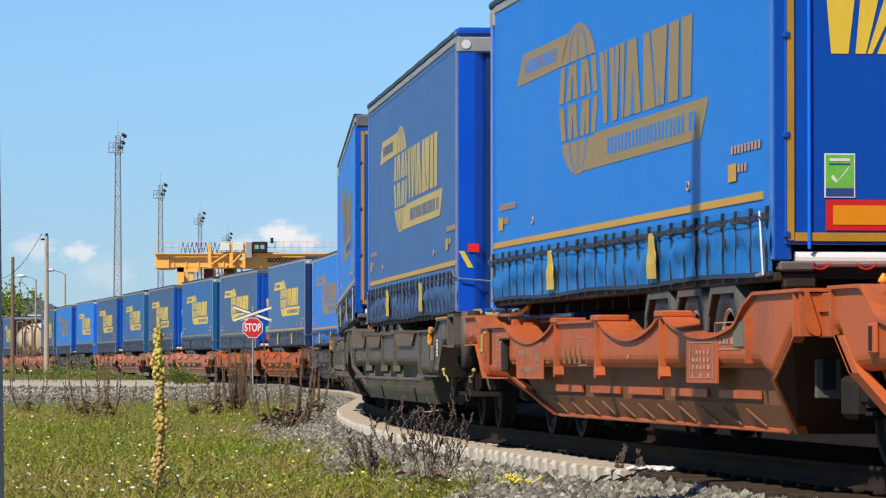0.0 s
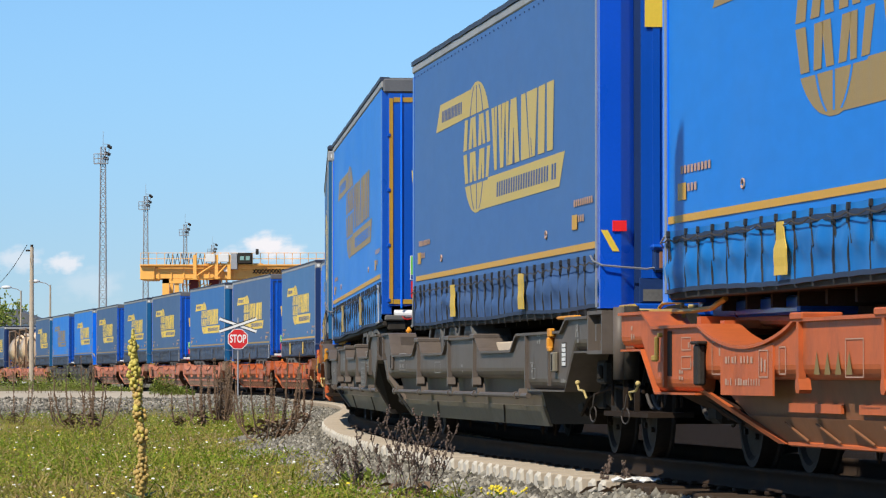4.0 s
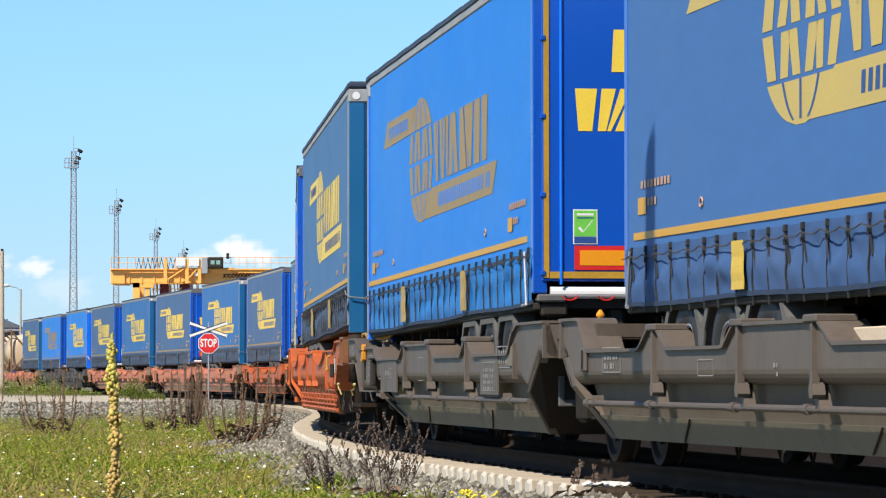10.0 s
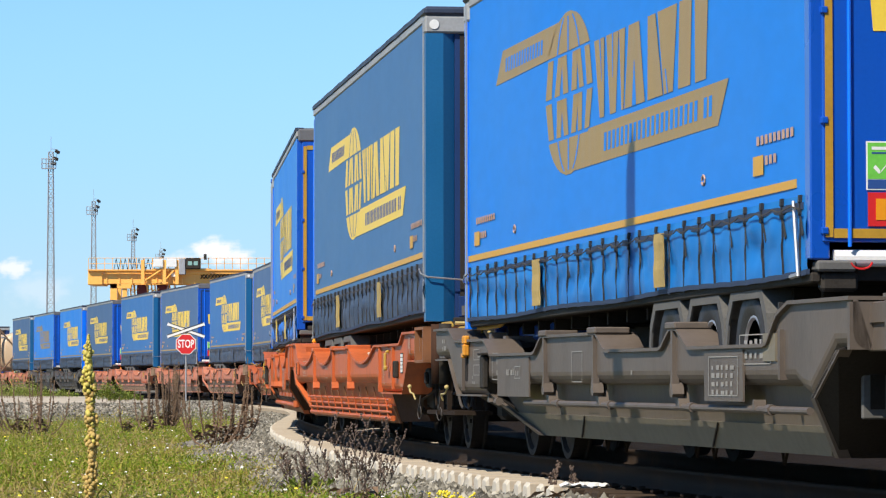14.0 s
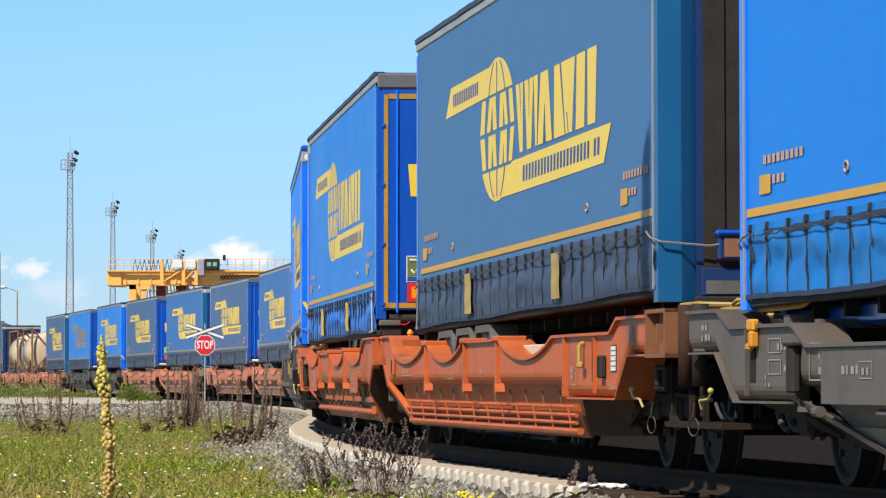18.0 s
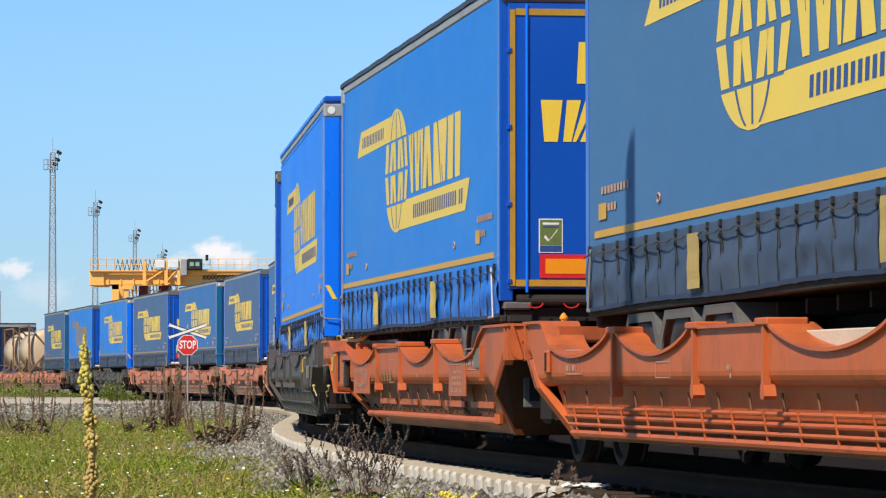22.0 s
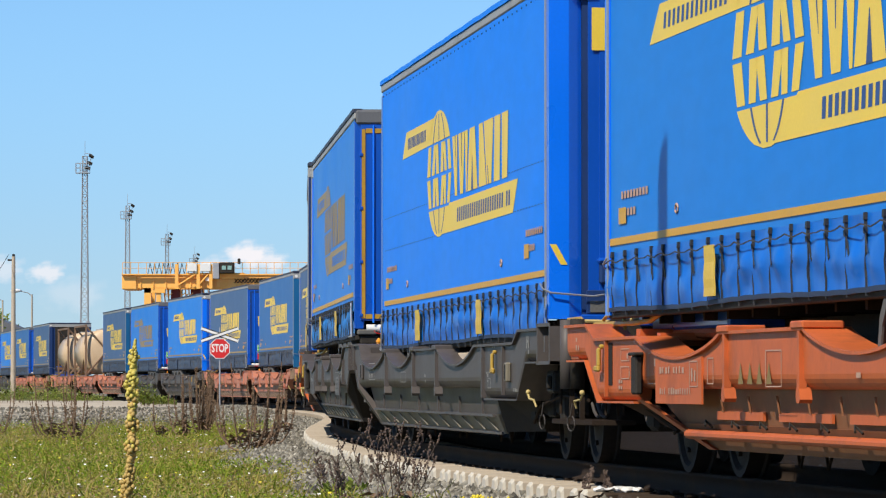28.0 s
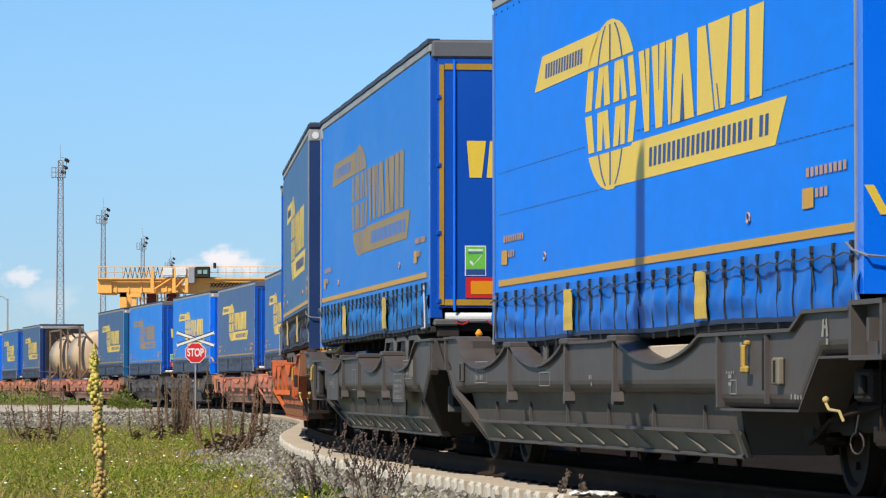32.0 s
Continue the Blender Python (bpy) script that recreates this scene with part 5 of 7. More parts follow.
def ground_z(x, y):
    q, _ = track_q(x, y)
    base = -0.50 + 0.46 * smooth(116, 129, y) - 0.10 * smooth(230, 320, y) + 0.035 * wob(x, y, 0.8) * (1 - smooth(90, 130, y))
    a = np.abs(q)
    bed = -0.27 - 0.10 * smooth(1.18, 1.34, a) - 0.02 * wob(x, y, 2.0) * smooth(1.3, 1.6, a)
    z = bed + (base - bed) * smooth(1.8, 3.0, a)
    return np.where(a < 1.34, np.minimum(z, bed), z)


def grass_edge(y):
    return 2.35 - 0.2 * smooth(44, 52, y) + 0.1 * smooth(75, 100, y) + 0.25 * smooth(52, 62, y) + 0.2 * np.sin(y * 0.45) + 0.15 * np.sin(y * 1.3 + 1)


def grass_amount(x, y):
    q, _ = track_q(x, y)
    g = smooth(0, 0.5, q - grass_edge(y)) * (1 - smooth(110, 127, y + 7 * wob(x, y, 0.3)))
    far = smooth(186, 192, y) * smooth(2.6, 3.2, q)
    return np.clip(np.maximum(g, far), 0, 1)


def road_amount(x, y):
    q, _ = track_q(x, y)
    return smooth(121, 127, y + 2 * wob(x, y, 0.2)) * (1 - smooth(184, 192, y)) * smooth(2.2, 3.2, q) * smooth(-1.0, 1.0, -x - 0.070 * y)


# where the ground colour is darkened for shade under and behind the train
def train_shade_amount(x, y):
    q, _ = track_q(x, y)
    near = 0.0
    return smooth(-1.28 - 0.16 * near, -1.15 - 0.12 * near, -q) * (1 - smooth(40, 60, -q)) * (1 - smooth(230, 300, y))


def ground():
    xs = np.concatenate([-np.geomspace(2500, 16, 26), np.arange(-15, -6, 0.5), np.arange(-6, 6, 0.16), np.arange(6, 15, 0.6), np.geomspace(16, 2500, 26)])
    ys = np.concatenate([np.linspace(-400, 10, 16), np.arange(14, 28, 1.0), np.arange(28, 70, 0.3), np.arange(70, 240, 1.0), np.geomspace(242, 4500, 40)])
    gx, gy = np.meshgrid(xs, ys)
    gz = ground_z(gx, gy)
    nx, ny = len(xs), len(ys)
    idx = np.arange(nx * ny).reshape(ny, nx)
    quads = np.stack([idx[:-1, :-1], idx[:-1, 1:], idx[1:, 1:], idx[1:, :-1]], -1).reshape(-1, 4)
    ob = bulk("ground", np.stack([gx, gy, gz], -1).reshape(-1, 3), quads, ground_mat())
    for name, v in (("grass", grass_amount(gx, gy)), ("road", road_amount(gx, gy)), ("train_shade", train_shade_amount(gx, gy))):
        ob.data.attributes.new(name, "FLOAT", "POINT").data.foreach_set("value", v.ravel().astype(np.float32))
    ob.data.shade_smooth()
    return tagged(ob, "grey gravel ground with grass and a dirt crossing", "ground", kind="structure")


def bulk(name, verts, quads, material):
    me = bpy.data.meshes.new(name)
    verts, quads = np.asarray(verts, np.float32), np.asarray(quads, np.int32)
    n = quads.shape[1]
    me.vertices.add(len(verts))
    me.vertices.foreach_set("co", verts.ravel())
    me.loops.add(quads.size)
    me.loops.foreach_set("vertex_index", quads.ravel())
    me.polygons.add(len(quads))
    me.polygons.foreach_set("loop_start", np.arange(0, quads.size, n, dtype=np.int32))
    me.update(calc_edges=True)
    me.validate()
    me.materials.append(material)
    return new(name, me)


def ground_mat():
    m = bpy.data.materials.new("gravel_and_soil")
    m.use_nodes = True
    nt = m.node_tree
    L = nt.links.new
    b = nt.nodes["Principled BSDF"]
    b.inputs["Roughness"].default_value = 0.95
    b.inputs["Specular IOR Level"].default_value = 0.03
    co = nt.nodes.new("ShaderNodeTexCoord")

    def ramp(src, stops):
        r = nt.nodes.new("ShaderNodeValToRGB")
        els = r.color_ramp.elements
        els[0].position, els[0].color = stops[0][0], (*stops[0][1], 1)
        els[1].position, els[1].color = stops[-1][0], (*stops[-1][1], 1)
        for p, c in stops[1:-1]:
            els.new(p).color = (*c, 1)
        L(src, r.inputs[0])
        return r.outputs[0]

    def noise_at(scale, detail=4):
        n = nt.nodes.new("ShaderNodeTexNoise")
        n.inputs["Scale"].default_value, n.inputs["Detail"].default_value = scale, detail
        L(co.outputs["Object"], n.inputs["Vector"])
        return n.outputs["Fac"]

    def mixc(f, a, c):
        x = nt.nodes.new("ShaderNodeMix")
        x.data_type = "RGBA"
        L(f, x.inputs["Factor"]), L(a, x.inputs["A"]), L(c, x.inputs["B"])
        return x.outputs["Result"]
    vo = nt.nodes.new("ShaderNodeTexVoronoi")
    vo.inputs["Scale"].default_value = 22
    L(co.outputs["Object"], vo.inputs["Vector"])
    gravel = ramp(vo.outputs["Color"], [(0.0, (0.08, 0.073, 0.060)), (0.5, (0.185, 0.170, 0.137)), (1.0, (0.33, 0.305, 0.245))])
    soil = ramp(noise_at(1.2), [(0.3, (0.11, 0.12, 0.04)), (0.55, (0.18, 0.17, 0.07)), (0.75, (0.26, 0.21, 0.12))])
    dirt = ramp(noise_at(0.6, 6), [(0.3, (0.40, 0.34, 0.26)), (0.6, (0.56, 0.49, 0.39)), (0.8, (0.44, 0.39, 0.31))])
    ag, ar = nt.nodes.new("ShaderNodeAttribute"), nt.nodes.new("ShaderNodeAttribute")
    ag.attribute_name, ar.attribute_name = "grass", "road"
    c = mixc(ar.outputs["Fac"], mixc(ag.outputs["Fac"], gravel, soil), dirt)
    # near-black brown stands for the shade under and behind the train
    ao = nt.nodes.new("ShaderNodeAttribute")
    ao.attribute_name = "train_shade"
    shade_brown = ramp(noise_at(9.0), [(0.3, (0.011, 0.008, 0.006)), (0.6, (0.024, 0.017, 0.012)), (0.8, (0.055, 0.040, 0.028))])
    c = mixc(ao.outputs["Fac"], c, shade_brown)
    L(c, b.inputs["Base Color"])
    bp = nt.nodes.new("ShaderNodeBump")
    bp.inputs["Strength"].default_value, bp.inputs["Distance"].default_value = 0.7, 0.03
    L(vo.outputs["Distance"], bp.inputs["Height"]), L(bp.outputs[0], b.inputs["Normal"])
    return m


def island_mat(name, stops, rough=0.7, translucent=0.0):
    """Colour that differs from blade to blade or stone to stone."""
    m = bpy.data.materials.new(name)
    m.use_nodes = True
    nt = m.node_tree
    b = nt.nodes["Principled BSDF"]
    g = nt.nodes.new("ShaderNodeNewGeometry")
    r = nt.nodes.new("ShaderNodeValToRGB")
    els = r.color_ramp.elements
    els[0].position, els[0].color = stops[0][0], (*stops[0][1], 1)
    els[1].position, els[1].color = stops[-1][0], (*stops[-1][1], 1)
    for p, c in stops[1:-1]:
        els.new(p).color = (*c, 1)
    nt.links.new(g.outputs["Random Per Island"], r.inputs[0])
    nt.links.new(r.outputs[0], b.inputs["Base Color"])
    b.inputs["Roughness"].default_value = rough
    b.inputs["Specular IOR Level"].default_value = 0.15
    if translucent:
        b.inputs["Subsurface Weight"].default_value = 0
        t = nt.nodes.new("ShaderNodeBsdfTranslucent")
        nt.links.new(r.outputs[0], t.inputs["Color"])
        mx = nt.nodes.new("ShaderNodeMixShader")
        mx.inputs[0].default_value = translucent
        nt.links.new(b.outputs[0], mx.inputs[1]), nt.links.new(t.outputs[0], mx.inputs[2])
        nt.links.new(mx.outputs[0], nt.nodes["Material Output"].inputs["Surface"])
    return m


ground()

# ---- track ----
def rail(q, name):
    prof = [(-0.036, 0.0), (0.036, 0.0), (0.036, -0.03), (0.010, -0.045), (0.010, -0.13), (0.07, -0.155), (0.07, -0.17), (-0.07, -0.17), (-0.07, -0.155), (-0.010, -0.13), (-0.010, -0.045), (-0.036, -0.03)]
    ss = np.concatenate([np.arange(-110, 110, 0.75), np.arange(110, 480, 4.0)])
    n = len(prof)
    vs = []
    for s in ss:
        for a, z in prof:
            x, y, _ = on_line(s, q + a)
            vs.append((x, y, z))
    qs = [(i * n + j, i * n + (j + 1) % n, (i + 1) * n + (j + 1) % n, (i + 1) * n + j) for i in range(len(ss) - 1) for j in range(n)]
    return tagged(bulk(name, vs, qs, STEEL), "rusty brown steel rail", "rail", kind="structure")


def sleeper_mesh():
    bm = B()
    prof = [(-1.30, -0.22), (-1.27, -0.185), (-0.9, -0.18), (-0.55, -0.185), (-0.4, -0.215), (0.4, -0.215), (0.55, -0.185), (0.9, -0.18), (1.27, -0.185), (1.30, -0.22)]
    rows = []
    for y, z in prof:
        rows.append([bm.verts.new(p) for p in ((-0.14, y, -0.40), (-0.105, y, z - 0.015), (-0.09, y, z), (0.09, y, z), (0.105, y, z - 0.015), (0.14, y, -0.40))])
    for a, b in zip(rows, rows[1:]):
        for i in range(5):
            bm.faces.new((a[i], a[i + 1], b[i + 1], b[i]))
    bm.faces.new(rows[0][::-1]), bm.faces.new(rows[-1])
    for f in bm.faces:
        if abs(f.calc_center_median().y) > 1.26:
            f.material_index = 1
    me = mesh_of("sleeper", bm, CONCRETE)
    me.materials.append(PALECONCRETE)
    return me


def clip_mesh():
    bm = B()
    for s in (0.66, 0.84, -0.66, -0.84):
        box(bm, -0.05, 0.05, s - 0.04, s + 0.04, -0.19, -0.155, 0.01)
    return mesh_of("rail_clip", bm, STEEL)


def track():
    for q, n in ((0.7525, "rail_near"), (-0.7525, "rail_far")):
        rail(q, n)
    bed = tagged(new("track_bed"), "concrete sleepers in grey ballast under the rails", "railway track", kind="structure")
    sl, cl = sleeper_mesh(), clip_mesh()
    tm = mesh_of("timber_sleeper", box(B(), -0.13, 0.13, -1.20, 1.20, -0.36, -0.185, 0.015), TIMBER)
    vs, qs = [], []
    tv, tf_ = [v.co.copy() for v in sl.vertices], [tuple(p.vertices) for p in sl.polygons if len(p.vertices) == 4]
    rr = random.Random(2)
    for i in range(-80, 620):
        s = i * 0.56
        x, y, th = on_line(s)
        m = pose(x, y, rr.uniform(-0.008, 0.004), 0, 0, math.degrees(th) + rr.uniform(-0.6, 0.6))
        if -24 < s < -7.0:
            piece("sleeper", tm, bed, m @ pose(0, rr.uniform(-0.03, 0.03), -0.01))
            piece("rail_clip", cl, bed, m)
        elif -24 < s < 66:
            piece("sleeper", sl, bed, m @ pose(0, rr.uniform(-0.015, 0.015), 0))
            if s < 30:
                piece("rail_clip", cl, bed, m)
        else:
            o = len(vs)
            vs += [m @ v for v in tv]
            qs += [tuple(o + k for k in f) for f in tf_]
    ob = raw("distant_sleepers", vs, qs, CONCRETE, bed)
    tagged(ob, kind="stuff")


track()


def stones():
    rs = np.random.RandomState(4)
    octa = np.array([(1, 0, 0), (0, 1, 0), (-1, 0, 0), (0, -1, 0), (0, 0, 1), (0, 0, -1)], float)
    tri = np.array([(0, 1, 4), (1, 2, 4), (2, 3, 4), (3, 0, 4), (1, 0, 5), (2, 1, 5), (3, 2, 5), (0, 3, 5)])

    def scatter(n, s0, s1, q0, q1, r0, r1, power=1.0):
        s = s0 + (s1 - s0) * rs.rand(n) ** power
        q = q0 + (q1 - q0) * rs.rand(n)
        x, y, _ = on_line(s, q)
        keep = (grass_amount(x, y) < rs.rand(n) * 0.9 + 0.1) & ((y > 35.2) | (q > 1.16 + 0.08 * rs.rand(n)))
        x, y = x[keep], y[keep]
        k = len(x)
        r = r0 + (r1 - r0) * rs.rand(k) ** 1.5
        z = ground_z(x, y) + r * 0.25
        v = octa[None] * (r[:, None, None] * (0.6 + 0.7 * rs.rand(k, 1, 3))) + rs.randn(k, 6, 3) * (r[:, None, None] * 0.22)
        a, c = rs.rand(k) * 6.28, rs.rand(k) * 2 - 1
        ca, sa = np.cos(a)[:, None], np.sin(a)[:, None]
        X, Y, Z = v[..., 0], v[..., 1], v[..., 2]
        X, Y = X * ca - Y * sa, X * sa + Y * ca
        cc, sc = np.cos(c)[:, None], np.sin(c)[:, None]
        Y, Z = Y * cc - Z * sc, Y * sc + Z * cc
        return np.stack([X + x[:, None], Y + y[:, None], Z + z[:, None]], -1).reshape(-1, 3), (tri[None] + 6 * np.arange(k)[:, None, None]).reshape(-1, 3)
    m = island_mat("ballast_stone", [(0, (0.075, 0.068, 0.056)), (0.35, (0.165, 0.152, 0.122)), (0.75, (0.27, 0.25, 0.205)), (0.95, (0.37, 0.345, 0.285)), (1.0, (0.52, 0.485, 0.41))], 0.85)
    vs, fs, o = [], [], 0
    for a in ((46000, -16, 34, 1.26, 3.7, 0.022, 0.062, 1.0), (14000, 34, 100, 1.28, 4.4, 0.024, 0.055, 1.0), (9000, -18, 26, 0.95, 1.3, 0.016, 0.034, 1.0), (5200, -14, -6.4, 1.08, 1.75, 0.024, 0.055, 1.0),
              (9000, -14, 10, 3.6, 5.5, 0.016, 0.045, 1.0), (9000, 64, 88, 2.6, 15, 0.03, 0.065, 1.0)):
        v, f = scatter(*a)
        vs.append(v), fs.append(f + o)
        o += len(v)
    return tagged(bulk("ballast_stones", np.concatenate(vs), np.concatenate(fs), m), "loose grey crushed ballast stones beside the track", "gravel", kind="stuff")


stones()


def grass():
    rs = np.random.RandomState(8)
    n = 480000
    y = 33 + 105 * rs.rand(n) ** 1.25
    x = -0.135 * y - 0.5 + (0.135 * y + 2.0) * rs.rand(n)
    g = grass_amount(x, y)
    clump = 0.5 + 0.5 * wob(x, y, 1.9)
    keep = (rs.rand(n) < g * (0.35 + 0.65 * clump)) & (rs.rand(n) < np.clip(0.9 - (y - 40) / 140, 0.3, 1))
    x, y, clump = x[keep], y[keep], clump[keep]
    k = len(x)
    h = (0.025 + 0.085 * rs.rand(k) ** 2.0) * (0.3 + 1.3 * clump)
    h *= np.where(rs.rand(k) < 0.05, 2.5, 1.0)
    w = 0.0035 + 0.006 * rs.rand(k)
    a = rs.rand(k) * 6.28
    lean = 0.3 + 1.4 * rs.rand(k)
    z = ground_z(x, y) - 0.01
    dx, dy = np.cos(a), np.sin(a)
    px, py = -dy * w, dx * w
    P = []
    for f, ww in ((0.0, 1.0), (0.55, 0.85), (1.0, 0.15)):
        cx, cy, cz = x + dx * lean * h * f * f, y + dy * lean * h * f * f, z + h * f
        P += [np.stack([cx - px * ww, cy - py * ww, cz], -1), np.stack([cx + px * ww, cy + py * ww, cz], -1)]
    v = np.stack(P, 1).reshape(-1, 3)
    q = np.array([(0, 1, 3, 2), (2, 3, 5, 4)])
    dry = wob(x + 4, y, 0.5) + 0.6 * wob(x, y + 7, 1.4) + 0.5 * rs.randn(k) > 0.25
    m = island_mat("grass_blade", [(0, (0.12, 0.20, 0.010)), (0.4, (0.24, 0.30, 0.022)), (0.7, (0.36, 0.35, 0.045)), (0.9, (0.47, 0.38, 0.10)), (1.0, (0.50, 0.36, 0.14))], 0.6, 0.3)
    md = island_mat("dry_grass_blade", [(0, (0.24, 0.22, 0.035)), (0.35, (0.38, 0.33, 0.08)), (0.65, (0.47, 0.36, 0.14)), (0.85, (0.35, 0.22, 0.10)), (1.0, (0.58, 0.47, 0.26))], 0.7, 0.35)
    # small broad leaves, seed heads and dry bits between the blades
    n2 = 420000
    y2 = 33 + 105 * rs.rand(n2) ** 1.25
    x2 = -0.135 * y2 - 0.5 + (0.135 * y2 + 2.0) * rs.rand(n2)
    c2 = 0.5 + 0.5 * wob(x2 + 3, y2, 1.3)
    keep = rs.rand(n2) < grass_amount(x2, y2) * (0.25 + 0.75 * c2)
    x2, y2, c2 = x2[keep], y2[keep], c2[keep]
    k2 = len(x2)
    z2 = ground_z(x2, y2) + (0.015 + 0.15 * rs.rand(k2) ** 1.5) * (0.5 + 0.8 * c2)
    u = rs.randn(k2, 3)
    u /= np.linalg.norm(u, axis=1)[:, None]
    w2 = np.cross(u, rs.randn(k2, 3))
    w2 /= np.linalg.norm(w2, axis=1)[:, None]
    r2 = (0.009 + 0.020 * rs.rand(k2) ** 2)[:, None]
    c = np.stack([x2, y2, z2], -1)
    patch = wob(x2, y2, 0.55) + 0.5 * wob(x2 + 9, y2, 1.7) + 0.5 * rs.randn(k2)
    for name, sel, stops, label in (
            ("meadow_herbs", patch > 0, [(0, (0.11, 0.20, 0.010)), (0.4, (0.21, 0.31, 0.022)), (0.75, (0.33, 0.37, 0.045)), (1.0, (0.46, 0.41, 0.11))], "low green leafy meadow herbs"),
            ("dry_meadow_herbs", patch <= 0, [(0, (0.22, 0.22, 0.035)), (0.35, (0.38, 0.34, 0.075)), (0.7, (0.45, 0.34, 0.13)), (0.88, (0.28, 0.17, 0.08)), (1.0, (0.66, 0.60, 0.42))], "dry yellowed herbs and seed heads")):
        cs, us, ws, r = c[sel], u[sel], w2[sel], r2[sel]
        v2 = np.stack([cs - us * r, cs + ws * r * 0.45, cs + us * r, cs - ws * r * 0.45], 1).reshape(-1, 3)
        ml = island_mat(name, stops, 0.6, 0.3)
        tagged(bulk(name, v2, np.arange(4 * len(cs)).reshape(-1, 4), ml), label, "herbs", kind="stuff")
    v = v.reshape(-1, 6, 3)
    for name, sel, mm, label in (("meadow_grass", ~dry, m, "uneven green summer grass"), ("dry_meadow_grass", dry, md, "yellowed dry grass and straw")):
        vv = v[sel]
        tagged(bulk(name, vv.reshape(-1, 3), (q[None] + 6 * np.arange(len(vv))[:, None, None]).reshape(-1, 4), mm), label, "grass", kind="stuff")
    # tiny white and yellow flower heads
    for name, count, col, r0, seed in (("daisy_heads", 330, (0.78, 0.77, 0.72), 0.015, 3), ("yellow_flower_heads", 220, (0.75, 0.60, 0.04), 0.016, 5)):
        rs = np.random.RandomState(seed)
        y = 34 + 100 * rs.rand(count) ** 1.3
        x = -0.135 * y + (0.135 * y + 1.5) * rs.rand(count)
        keep = rs.rand(count) < grass_amount(x, y)
        x, y = x[keep], y[keep]
        z = ground_z(x, y) + 0.06 + 0.14 * rs.rand(len(x))
        vs, fs = [], []
        for i in range(len(x)):
            o = len(vs)
            t = rs.rand() * 6.28
            r = r0 * (0.7 + 0.7 * rs.rand())
            vs.append((x[i], y[i], z[i] + 0.006))
            for j in range(6):
                vs.append((x[i] + r * math.cos(t + j * 1.047), y[i] + r * 0.6 * math.sin(t + j * 1.047), z[i] + r * 0.75 * math.sin(t + j * 1.047) * 0.6))
            for j in range(6):
                fs.append((o, o + 1 + j, o + 1 + (j + 1) % 6))
        tagged(bulk(name, vs, fs, mat(name, col, 0.6, var=0.1, bump=0)), name.replace("_", " ") + " scattered in the grass", "flowers", kind="stuff")


grass()


# ---- plants ----
HEADS = mat("dry_seed_head", (0.125, 0.085, 0.065), 0.85, var=0.25, scale=9, bump=0.3)
STALK = mat("dry_brown_stalk", (0.185, 0.115, 0.068), 0.8, var=0.25, scale=8, bump=0.3)
POD = mat("pale_green_seed_pod", (0.56, 0.46, 0.09), 0.6, var=0.2, scale=12, bump=0.2, rnd=0.6)
LEAF = mat("weed_leaf_green", (0.12, 0.18, 0.04), 0.6, var=0.25, scale=8, bump=0.2)


